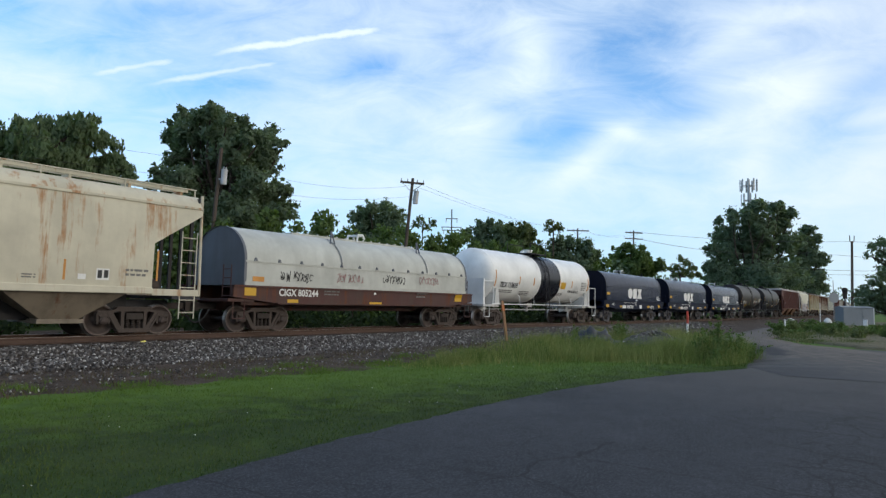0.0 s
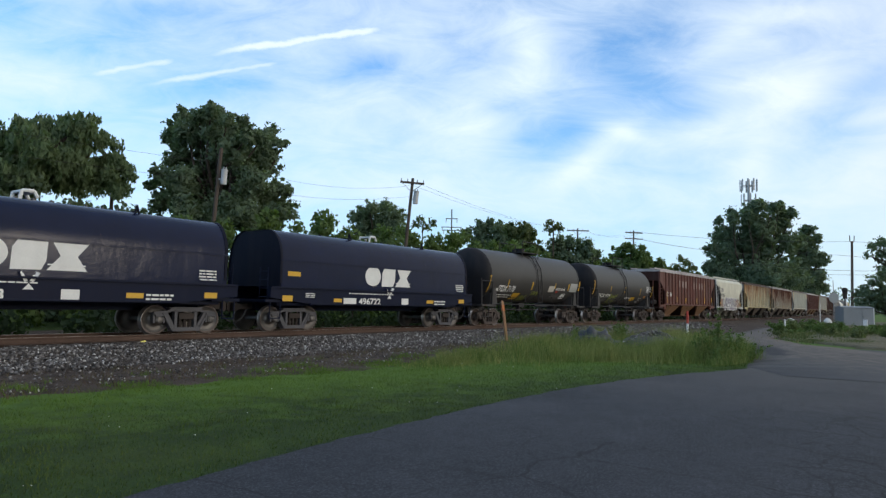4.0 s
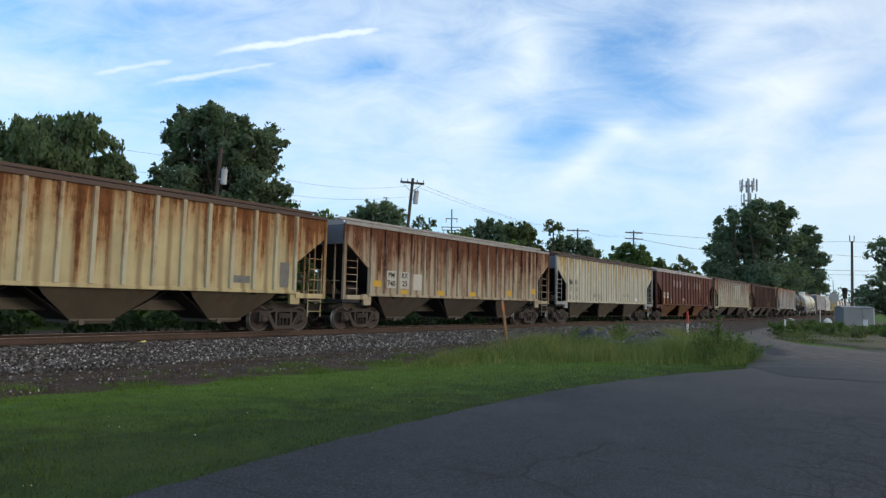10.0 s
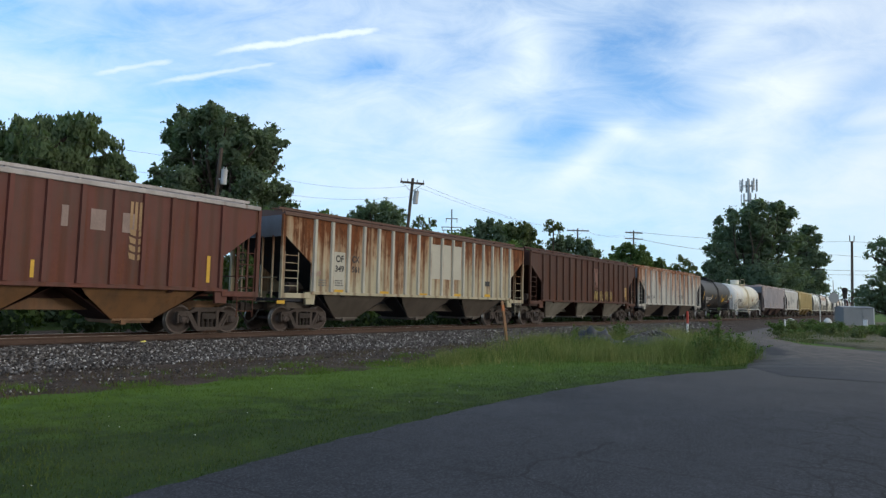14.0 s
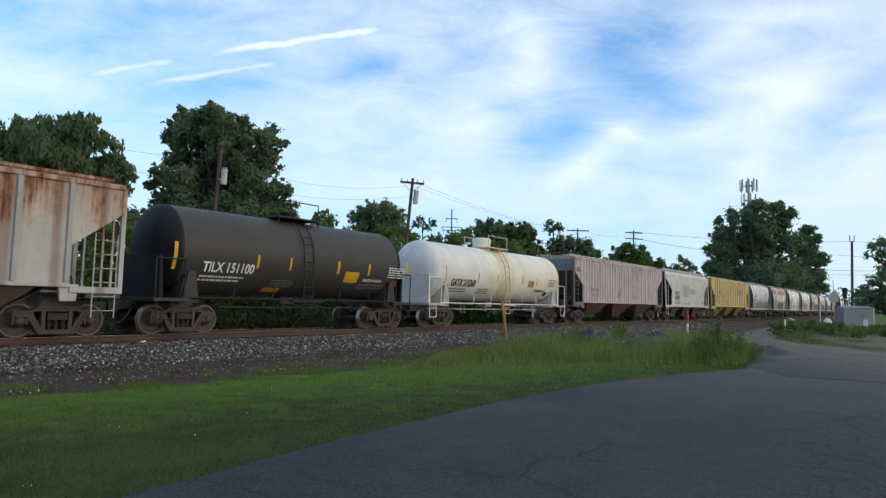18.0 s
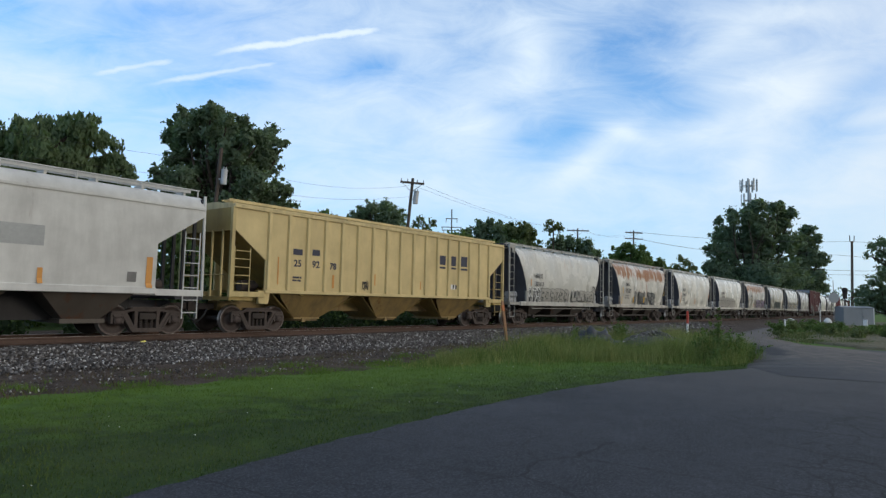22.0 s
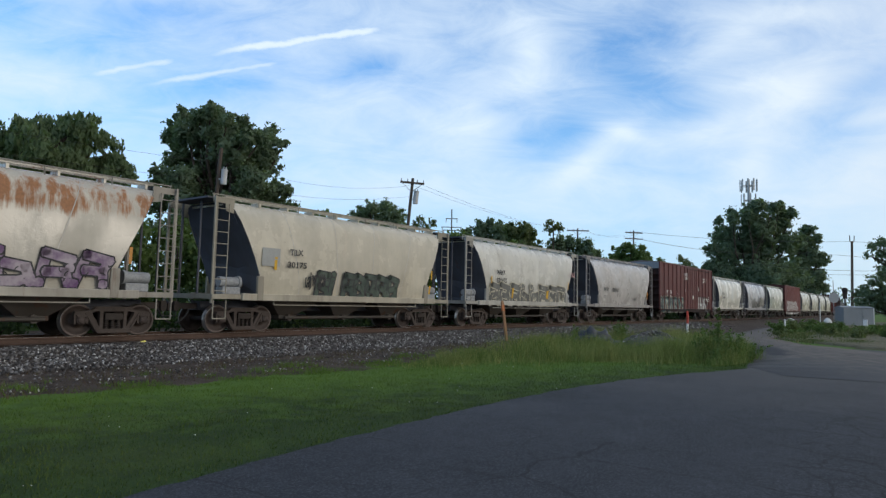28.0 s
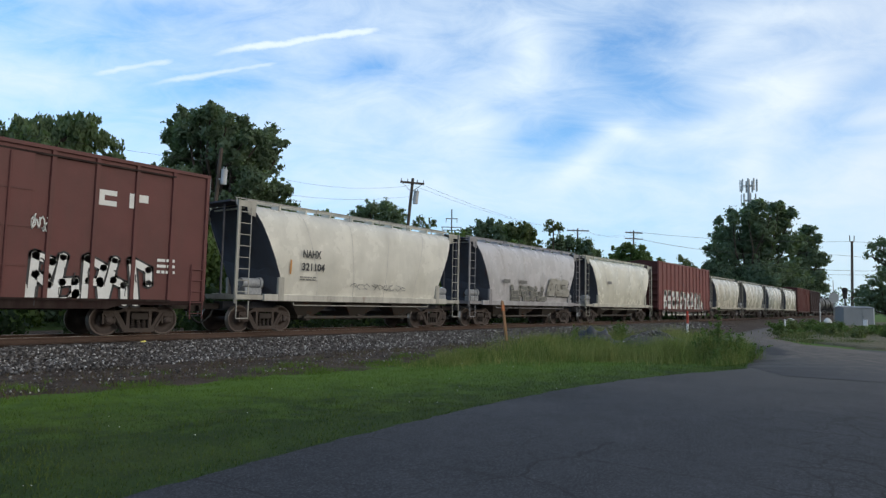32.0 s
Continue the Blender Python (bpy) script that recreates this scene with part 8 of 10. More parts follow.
panel(29, "reflector", 4.52, 4.6, 2.14, 2.64, YELLOW)
stencil(30, "NAHX", -3.84, -3.06, 2.25, 2.5, BLACK_PAINT)
stencil(30, "320310", -2.38, -1.26, 2.22, 2.48, BLACK_PAINT)
small_print(30, -3.88, -3.51, 1.75, 1.96, 2, GREY_PRINT)
scrawl(30, -2.11, -0.93, 1.13, 1.42, BLACK_PAINT, 8, 46)
panel(30, "data_panel", 1.89, 2.38, 1.66, 1.86, GREY_PRINT)
panel(30, "reflector", 4.58, 4.73, 1.77, 2.37, ORANGE)
stencil(31, "NK", -6.11, -5.69, 2.39, 2.68, WHITE_PAINT)
stencil(31, "CR", -5.29, -4.83, 2.39, 2.67, WHITE_PAINT)
stencil(31, "50", -6.09, -5.77, 2.02, 2.28, WHITE_PAINT)
stencil(31, "50", -5.25, -4.93, 2.03, 2.27, WHITE_PAINT)
block_mark(31, 4.64, 5.13, 3.69, 4.13, "c")
block_mark(31, 5.49, 6.05, 3.7, 4.13, "p")
spray(31, -7.81, -1.63, 0.75, 2.15, TEAL_SPRAY, CREAM_SPRAY, 10, 47)
spray(31, 1.0, 6.3, 0.85, 2.3, WHITE_PAINT, SOOT_SPRAY, 8, 48)
small_print(31, -1.32, -0.13, 3.77, 4.43, 6, WHITE_PAINT)
scrawl(31, 2.12, 2.82, 2.81, 3.48, WHITE_PAINT, 6, 49)
scrawl(31, 2.86, 3.41, 2.75, 3.25, WHITE_PAINT, 5, 50)
small_print(31, 6.41, 6.99, 1.82, 2.34, 3, WHITE_PAINT)
small_print(31, -3.51, -3.19, 2.28, 2.64, 3, WHITE_PAINT)
panel(31, "data_panel", -1.2, -0.98, 2.62, 2.91, WHITE_PAINT)
small_print(31, 0.25, 1.0, 2.51, 2.83, 3, WHITE_PAINT)
spray(33, -2.52, 1.54, 1.43, 2.2, GREY_SPRAY, FAINT_SPRAY, 5, 51)
spray(33, 1.69, 4.3, 1.77, 2.69, FAINT_SPRAY, FAINT_SPRAY, 3, 52)
panel(33, "mark_bar", -3.41, -2.73, 2.32, 2.51, GREY_PRINT)
panel(33, "mark_bar", -1.76, -0.89, 2.32, 2.51, GREY_PRINT)
stencil(32, "NAHX", -3.66, -2.78, 2.71, 3.0, BLACK_PAINT)
stencil(32, "321104", -3.69, -2.58, 2.23, 2.52, BLACK_PAINT)
scrawl(32, -1.16, 2.26, 1.6, 1.89, GREY_PRINT, 9, 53)
small_print(32, -3.75, -2.9, 1.86, 2.04, 2, GREY_PRINT)
panel(32, "reflector", -4.23, -4.16, 2.08, 2.59, ORANGE)
panel(34, "mark_bar", -3.09, -2.39, 2.73, 2.93, GREY_PRINT)
spray(35, -6.28, 5.67, 0.56, 2.58, WHITE_PAINT, CREAM_SPRAY, 8, 54)
set_words()

# ---- trees, poles and lineside things ----
def leaf_material(name, a, b_):
    m, nt, b = material(name, 0.7, 0, 0.25)
    geo = nt.nodes.new("ShaderNodeNewGeometry")
    col = mix(nt, geo.outputs["Random Per Island"], a, b_)
    big = noise_tex(nt, obj_coord(nt), 0.5, 3)
    col = mix(nt, ramp(nt, big, [(0.35, (0, 0, 0)), (0.7, (1, 1, 1))]), col, mix(nt, 0.6, col, b_))
    nt.links.new(col, b.inputs["Base Color"])
    thin = nt.nodes.new("ShaderNodeBsdfTranslucent")
    nt.links.new(mix(nt, 1.0, col, (1.5, 1.6, 0.8), "MULTIPLY"), thin.inputs["Color"])
    both = nt.nodes.new("ShaderNodeMixShader")
    both.inputs[0].default_value = 0.35
    nt.links.new(b.outputs[0], both.inputs[1])
    nt.links.new(thin.outputs[0], both.inputs[2])
    nt.links.new(both.outputs[0], nt.nodes["Material Output"].inputs[0])
    return m


BARK = soil_material("bark", (0.035, 0.026, 0.020), (0.10, 0.078, 0.060), 6)
LEAF_DARK = leaf_material("dark_leaves", (0.095, 0.140, 0.092), (0.145, 0.195, 0.122))
# Darker leaf copy: shade behind the train is put into the colour.
LEAF_SHADED = leaf_material("painted_shade_leaves", (0.022, 0.040, 0.018), (0.046, 0.072, 0.030))
LEAF_MID = leaf_material("green_leaves", (0.066, 0.110, 0.036), (0.118, 0.172, 0.056))
LEAF_LIGHT = leaf_material("willow_leaves", (0.088, 0.132, 0.068), (0.140, 0.190, 0.096))
LEAF_OLIVE = leaf_material("olive_leaves", (0.074, 0.100, 0.046), (0.128, 0.158, 0.066))


def leaves(name, centers, radii, count, size, mat, parent, seed, droop=0.0, shell=0.55, hearts=None, core=0.0):
    """Small leaves in clumps, dense at each clump's skin and turned outward from the heart of their bough."""
    rng = np.random.default_rng(seed)
    centers, radii = np.array(centers), np.array(radii)
    hearts = centers if hearts is None else np.array(hearts)
    w = radii ** 2
    k = rng.choice(len(centers), count, p=w / w.sum())
    d = rng.normal(size=(count, 3))
    d /= np.linalg.norm(d, axis=1)[:, None]
    inner = rng.random(count) < core
    r = radii[k] * (shell + (1 - shell) * rng.random(count)) * (1 + 0.13 * rng.normal(size=count))
    r = np.where(inner, radii[k] * 0.5 * rng.random(count), r)
    p = centers[k] + d * r[:, None] * np.array([1, 1, 0.85])
    if droop:
        p[:, 2] -= droop * rng.random(count) ** 2 * radii[k]
    u = rng.normal(size=(count, 3))
    u[:, 2] -= 0.6 + 2 * droop
    u /= np.linalg.norm(u, axis=1)[:, None]
    v = np.cross(u, rng.normal(size=(count, 3)))
    v /= np.linalg.norm(v, axis=1)[:, None] + 1e-6
    out = p - hearts[k]
    out /= np.linalg.norm(out, axis=1)[:, None] + 1e-6
    v *= -np.sign(np.sum(np.cross(u, v) * out, axis=1))[:, None]
    s = size * (0.6 + 0.8 * rng.random(count))[:, None] * np.where(inner, 1.8, 1.0)[:, None]
    long_ = 1.0 + droop
    quad = np.stack([p - u * s * long_ * 0.5, p + v * s * 0.42, p + u * s * long_ * 0.5, p - v * s * 0.42], axis=1).reshape(-1, 3)
    me = bpy.data.meshes.new(name)
    me.vertices.add(len(quad))
    me.vertices.foreach_set("co", quad.astype(np.float32).ravel())
    me.loops.add(len(quad))
    me.loops.foreach_set("vertex_index", np.arange(len(quad), dtype=np.int32))
    me.polygons.add(count)
    me.polygons.foreach_set("loop_start", np.arange(0, len(quad), 4, dtype=np.int32))
    me.update(calc_edges=True)
    face = -np.cross(u, v)
    nrm = 0.5 * out + 0.8 * face + np.array([0, 0, 0.25])
    nrm /= np.linalg.norm(nrm, axis=1)[:, None] + 1e-6
    me.normals_split_custom_set_from_vertices(np.repeat(nrm, 4, axis=0))
    me.materials.append(mat)
    ob = new(name, me)
    ob.parent = parent
    return ob


def limb_geo(g, pts, r0, r1):
    n = len(pts)
    for i in range(n - 1):
        g.cyl(pts[i], pts[i + 1], r0 + (r1 - r0) * i / (n - 1), 7, r0 + (r1 - r0) * (i + 1) / (n - 1), caps=False)


def crowned(x, y, lobes, seed, mat, label, count, leaf, trunk=0.3, droop=0.0, depth=0.7, bough=0.5, core=0.2, fork=0.35, spray=6, swell=0.12):
    """A broadleaf tree: boughs given as (aside, height, radius), set at several depths and filled with leaf clumps."""
    rnd = random.Random(seed)
    ob = tagged(new("tree"), label, "tree")
    ob.matrix_basis = pose(x, y, 0, 0, 0, math.degrees(HEADING) - 90)
    mid_s = sum(l[0] for l in lobes) / len(lobes)
    half = max(abs(l[0] - mid_s) for l in lobes)
    height = max(l[1] for l in lobes)
    low = min(l[1] - l[2] for l in lobes)
    g = Geo()
    split = Vector((mid_s * 0.6, 0, max(0.8, low + (height - low) * fork * 0.5)))
    limb_geo(g, [(mid_s * 0.5, 0, -0.2), (mid_s * 0.55, 0.05, split.z * 0.5), tuple(split)], trunk, trunk * 0.75)
    centers, radii, hearts = [], [], []
    for k, (a, h, r) in enumerate(lobes):
        room = depth * math.sqrt(max(0.05, half * half - (a - mid_s) ** 2))
        for turn in (0, 1):
            d = rnd.uniform(-0.35, 1.0) * room * (1 if (k + turn) % 2 else -1)
            q = (r + swell) * (1.12 if turn == 0 else 1.0)
            far = 1 + d / max(20.0, math.hypot(x, y))
            c = Vector(((a + turn * rnd.uniform(-0.3, 0.3) * r) * far, d, 1.7 + (h - 1.7 - turn * 0.15 * r) * far))
            n = max(5, int(spray * (3.4 if turn == 0 else 2.4)))
            for i in range(n):
                t, b = rnd.uniform(-0.9, 1), rnd.uniform(0, 6.283)
                w = math.sqrt(1 - t * t)
                cr = q * rnd.uniform(bough * 0.35, bough * 1.05)
                e = max(0.1 * q, q - 0.75 * cr) * rnd.uniform(0.25, 1.08)
                centers.append((c.x + math.cos(b) * w * e, c.y + math.sin(b) * w * e, c.z + t * e))
                radii.append(cr)
                hearts.append(tuple(c))
            if turn == 0 or r > 1:
                mid = split.lerp(c, 0.55) + Vector((rnd.uniform(-1, 1), rnd.uniform(-1, 1), rnd.uniform(-0.6, 0.4))) * 0.06 * height
                limb_geo(g, [tuple(split), tuple(mid), tuple(c)], trunk * 0.42, 0.03)
    for k, (a, h, r) in enumerate(lobes):
        for b_, h2, r2 in lobes[k + 1:]:
            if math.hypot(a - b_, h - h2) < 1.5 * (r + r2):
                for _ in range(max(2, spray // 2)):
                    t, q = rnd.uniform(0.25, 0.75), 0.5 * (r + r2)
                    d = rnd.uniform(-0.8, 0.8) * depth * q
                    centers.append((a + (b_ - a) * t + rnd.uniform(-0.5, 0.5) * q, d, h + (h2 - h) * t + rnd.uniform(-0.45, 0.25) * q))
                    radii.append(q * rnd.uniform(bough * 0.4, bough * 1.0))
                    hearts.append((mid_s, 0.0, centers[-1][2] - 0.8 * q))
    part("trunk", g, BARK, ob)
    leaves("crown", centers, radii, count, leaf, mat, ob, seed, droop, 0.1, hearts, core)
    return ob


def at(px_u, dist):
    """The ground place in a direction of the view (its slope to the right of the middle) at a distance ahead."""
    c, s = math.cos(HEADING), math.sin(HEADING)
    return dist * c + px_u * dist * s, dist * s - px_u * dist * c



crowned(14.5, 46, ((-2, 11.4, 1.9), (-0.4, 11, 1.73), (1.1, 12, 1.04), (2.7, 11.9, 1.11), (1.9, 10.6, 1.31), (4, 11.9, 1.18), (4.7, 10.7, 1.24), (5.6, 12.1, 1.11), (0.9, 9.3, 1.17), (3.2, 9.4, 0.68), (6.1, 11.2, 0.76), (0.8, 9.0, 1.2), (3.6, 8.8, 1.0), (2.3, 8.4, 1.3), (-1.2, 8.8, 1.6), (3.6, 10.4, 1.5), (5.0, 9.9, 1.2), (2.6, 9.6, 1.6), (4.6, 9.0, 1.2), (-3.0, 9.6, 1.8)), 11, LEAF_LIGHT, "feathery willow tree with drooping light green branches", 60000, 0.15, 0.34, droop=1.1, depth=0.8, spray=12, core=0.05, bough=0.36, swell=0.0)
crowned(19.6, 41.5, ((-1.2, 10, 0.71), (-0.5, 10.3, 0.64), (0.3, 10.2, 0.64), (0.9, 9.5, 0.46), (-0.1, 9.3, 0.71), (-1, 8.8, 0.79), (0.5, 8.4, 0.64)), 12, LEAF_LIGHT, "young willow leaning beside a larger one", 6500, 0.15, 0.14, droop=0.9, core=0.05)
crowned(26.8, 41.2, ((-2.9, 14.9, 0.89), (-0.9, 15, 1.01), (0, 15.2, 0.81), (-3.8, 13.4, 0.89), (-2, 13.4, 1.38), (0.4, 13.7, 1.38), (1.6, 14.6, 0.73), (2.7, 13.5, 1.14), (3.8, 13.3, 0.81), (4.7, 13, 0.45), (1.6, 12, 1.62), (-0.7, 11.6, 1.62), (-2.8, 11.8, 1.06), (3.4, 11.7, 1.34), (-3.7, 10.4, 1.01), (-4.8, 9.7, 0.53), (-1.8, 9.9, 1.62), (1.1, 9.7, 1.83), (3.3, 9.8, 1.54), (4.9, 9.5, 0.77), (2.4, 7.5, 2.03), (-0.9, 7.6, 2.03), (-3.6, 8.4, 1.22), (4.8, 8, 1.14)), 13, LEAF_DARK, "large dark green broadleaf tree with a full crown", 95000, 0.18, 0.42, spray=13, bough=0.50, swell=-0.06, core=0.3)
crowned(50.6, 49.3, ((-1.4, 10.7, 0.55), (-0.4, 11.3, 0.8), (0.5, 11.8, 0.68), (2, 11.8, 0.8), (3.3, 11, 0.92), (1.1, 10.6, 1.23), (2.6, 9.8, 1.54), (-0.1, 9.5, 1.48), (1.4, 8.3, 1.84)), 14, LEAF_DARK, "round dark green tree beyond the line", 14000, 0.24, 0.28, swell=0.35, spray=7)
crowned(37.2, 30.5, ((-0, 7.8, 0.38), (0.9, 7.6, 0.34), (-0.4, 7.4, 0.3), (0.3, 7.2, 0.38)), 15, LEAF_OLIVE, "slender sparse sapling above the hedge", 420, 0.17, 0.05, core=0.0, spray=4, fork=1.2)
crowned(60.5, 39.4, ((-2.6, 9.4, 0.57), (-1, 10, 0.82), (-0.1, 10.5, 0.5), (0.9, 10.1, 0.76), (-1.2, 8.7, 1.26), (1.2, 8.9, 1.26), (0.1, 7.5, 1.58)), 16, LEAF_DARK, "dark green broadleaf tree behind the line", 11000, 0.24, 0.25, swell=0.4)
crowned(57.9, 33.6, ((-1.3, 9.3, 0.7), (-0.1, 9.4, 0.7), (0.7, 8.7, 0.58), (-0.8, 8.1, 1.16), (0.7, 7.6, 0.93), (1.6, 7.3, 0.47), (0.1, 6.5, 1.16)), 17, LEAF_OLIVE, "olive green upright tree with spiky crown", 9500, 0.22, 0.2, swell=0.35)
crowned(55.9, 29.2, ((-0.3, 9.6, 0.44), (0.3, 9.3, 0.44), (-0.8, 9.1, 0.33), (0.7, 9, 0.33), (-0.2, 8.9, 0.44)), 18, LEAF_OLIVE, "thin tree with a small open crown on a bare stem", 520, 0.21, 0.08, core=0.0, spray=4, fork=1.4)
crowned(60.4, 29.9, ((-1.2, 7.9, 0.7), (0.3, 8, 0.7), (1.7, 7.6, 0.75), (2.7, 6.9, 0.52), (-0.3, 6.9, 1.16), (1.5, 6.5, 1.1), (-1.7, 6.9, 0.52), (0.6, 5.5, 1.28)), 19, LEAF_DARK, "dark shrubby tree with pointed shoots", 10000, 0.22, 0.2, swell=0.4)
crowned(76.9, 31.2, ((1, 8.9, 0.56), (0.4, 7.9, 0.91), (2.2, 8.3, 0.84), (3.7, 7.5, 0.84), (5, 6.8, 0.63), (-0.6, 7.3, 0.56), (1.8, 6.6, 1.4), (3.9, 6, 0.98), (0.1, 6, 0.98)), 20, LEAF_MID, "bright green rounded tree behind the line", 11000, 0.26, 0.22, swell=0.5)
crowned(97.2, 30.5, ((0.7, 8.9, 0.5), (1.6, 8.3, 0.76), (-0.1, 7.6, 0.67), (2.8, 7.6, 0.59), (-1, 7.5, 0.34), (1.3, 6.7, 1.09), (3.3, 6.6, 0.59), (-0.4, 6.4, 0.67)), 21, LEAF_OLIVE, "thin grey-green tree with gaps in its crown", 2600, 0.26, 0.15, core=0.0, spray=5)
crowned(165, 34.7, ((-6.1, 22.6, 1.33), (-2.7, 24.3, 1.73), (0.1, 25.9, 1.87), (3.8, 26, 1.87), (5.9, 25.9, 1.33), (9.7, 24.6, 1.47), (7.5, 22.2, 2.67), (0.7, 21.1, 4), (-5.3, 19.3, 2.4), (-8.5, 15.5, 1.73), (-3.4, 15.3, 4), (3.3, 16.8, 5.07), (8.7, 17.5, 3.2), (-9.6, 11.4, 1.33), (-5.5, 9.8, 4.27), (1.9, 9.3, 5.6), (8.6, 9.5, 4.8), (-8.8, 7.1, 2.4), (-2.2, 5.3, 4), (5.8, 4.8, 4)), 22, LEAF_DARK, "very large dark tree towering over the line", 95000, 0.4, 0.8, spray=14, bough=0.52, swell=0.45, core=0.35)
crowned(209, 32, ((3.5, 24.8, 1.79), (1.9, 21.1, 2.93), (6.5, 22.2, 1.63), (4.8, 17.9, 3.58), (7.7, 16.3, 1.95), (5.6, 11.4, 3.58), (1.6, 14.6, 3.25), (3.9, 6.5, 3.58), (8, 8.2, 1.63)), 23, LEAF_DARK, "dark green tree beside a larger one", 38000, 0.46, 0.6, spray=12, core=0.35, swell=0.4)
crowned(104.5, 4.2, ((-2.8, 5.6, 1.05), (-1.2, 6.4, 1.05), (-3.8, 4.2, 0.75), (-2.4, 3.5, 1.65), (0.2, 4.9, 2.25), (-0.7, 2.3, 2.1), (1.4, 7.2, 2.25), (-3.7, 2.2, 1.05)), 24, LEAF_DARK, "low dense dark green tree", 12000, 0.26, 0.3, swell=0.4)
crowned(99, 2.6, ((-3.1, 10.5, 0.84), (-4.2, 9.8, 0.7), (-5.1, 8.7, 0.49), (-3, 9.1, 0.99), (-1.4, 9.7, 1.69), (-2.1, 7.5, 1.27), (-0.4, 8.3, 2.11)), 25, LEAF_DARK, "dark tree with an open spreading upper branch", 4200, 0.25, 0.3, core=0.05)


def thicket(name, path, label, seed, mat, count, leaf):
    """A run of shrubs along a line: (x, y, height) points; clumps heaped from the ground up."""
    rnd = random.Random(seed)
    ob = tagged(new(name), label, "shrubs", kind="stuff")
    centers, radii = [], []
    for (xa, ya, ha), (xb, yb, hb) in zip(path, path[1:]):
        n = max(2, int(math.hypot(xb - xa, yb - ya) / 1.1))
        for i in range(n):
            t = (i + rnd.random()) / n
            h = (ha + (hb - ha) * t) * rnd.uniform(0.84, 1.0)
            z = 0.5
            while z < h:
                r = rnd.uniform(0.7, 1.25) * (0.75 if z > h - 1.2 else 1.0)
                centers.append((xa + (xb - xa) * t + rnd.uniform(-0.7, 0.7), ya + (yb - ya) * t + rnd.uniform(-1.0, 1.0), min(z, h - 0.5 * r)))
                radii.append(r)
                z += rnd.uniform(0.9, 1.5)
    leaves("foliage", centers, radii, count, leaf, mat, ob, seed, 0.1, 0.4)
    g = Geo()
    for c in centers[::4]:
        limb_geo(g, [(c[0] + rnd.uniform(-0.3, 0.3), c[1] + 0.3, 0), (c[0], c[1], c[2])], 0.05, 0.02)
    part("stems", g, BARK, ob)
    return ob


thicket("hedgerow", [(2, 35, 5.4), (11, 36.5, 5.7), (19, 34.5, 6.2), (24, 32.2, 7.0), (29, 31.4, 7.6), (36, 31.2, 7.9), (42, 30.4, 7.6), (55, 30.4, 7.2), (70, 30.0, 6.9)], "overgrown green hedgerow along the far side of the line", 31, LEAF_MID, 75000, 0.26)
thicket("back_hedgerow", [(2, 42, 8.2), (8, 44, 8.8), (16, 42, 8.8), (22, 40, 7.8), (40, 36, 7.4)], "dark tangle of shrubs behind the hedgerow", 36, LEAF_DARK, 52000, 0.28)
thicket("far_hedgerow", [(70, 29.6, 7.2), (84, 30, 6.8), (100, 31.0, 6.0), (135, 29.0, 6.5), (170, 31, 7.0), (260, 40, 8.0)], "dark overgrown woods edge beyond the line", 32, LEAF_DARK, 22000, 0.36)
# This low growth has its shade painted into the leaf colour.
thicket("undergrowth", [(-40, 27.0, 2.4), (20, 26.5, 2.4), (60, 26.5, 2.4), (110, 27.0, 2.2)], "low green undergrowth beside the roadbed, darkened by painted shade", 33, LEAF_SHADED, 30000, 0.22)
thicket("right_woods", [(98, -2, 5.5), (120, -14, 6.5), (150, -40, 8)], "dense dark trees beyond the drive", 34, LEAF_DARK, 9000, 0.36)
thicket("distant_woods", [(420, 60, 16), (440, 20, 15), (430, -60, 16), (420, -200, 18)], "hazy distant woods at the end of the line", 35, LEAF_DARK, 9000, 1.1)

POLE_WOOD = plain("weathered_pole", (0.085, 0.065, 0.050), 0.9, 0, 0.35, 4)
GALV = plain("galvanised", (0.36, 0.37, 0.38), 0.55, 0.5, 0.2, 5)
CERAMIC = plain("transformer_grey", (0.42, 0.43, 0.43), 0.5, 0.1, 0.15, 5)


def utility_pole(x, y, h, label, arms=1, lean=0.0, can=False, turn=0.0, arm_len=2.4, r=0.15):
    ob = tagged(new("utility_pole"), label, "utility pole")
    ob.matrix_basis = pose(x, y, 0, 0, 0, math.degrees(turn)) @ pose(0, 0, 0, 0, lean, 0)
    part("pole", Geo().cyl((0, 0, -0.3), (0, 0, h), r, 12, r * 0.68), POLE_WOOD, ob)
    for k in range(arms):
        z = h - 0.35 - k * 0.9
        part("crossarm", Geo().box(-arm_len / 2, arm_len / 2, -0.2, -0.08, z - 0.07, z + 0.07, 0.01), POLE_WOOD, ob)
        part("arm_brace", Geo().pipe([(-0.7, -0.14, z - 0.05), (0, -0.14, z - 0.65), (0.7, -0.14, z - 0.05)], 0.02, 5), GALV, ob)
        for i in (-0.46, -0.2, 0.2, 0.46):
            part("insulator", Geo().cyl((i * arm_len, -0.14, z + 0.07), (i * arm_len, -0.14, z + 0.26), 0.045, 8, 0.03), CERAMIC, ob)
    if can:
        part("transformer", Geo().cyl((r + 0.20, -0.05, h - can - 0.85), (r + 0.20, -0.05, h - can), 0.18, 16).cyl((r + 0.20, -0.05, h - can), (r + 0.20, -0.05, h - can + 0.06), 0.20, 16), CERAMIC, ob, "grey transformer can")
        part("can_bracket", Geo().box(0, r + 0.1, -0.09, -0.01, h - can - 0.6, h - can - 0.5), GALV, ob)
        for k in (r + 0.13, r + 0.27):
            part("bushing", Geo().cyl((k, -0.05, h - can), (k, -0.05, h - can + 0.24), 0.03, 8), CERAMIC, ob)
    return ob


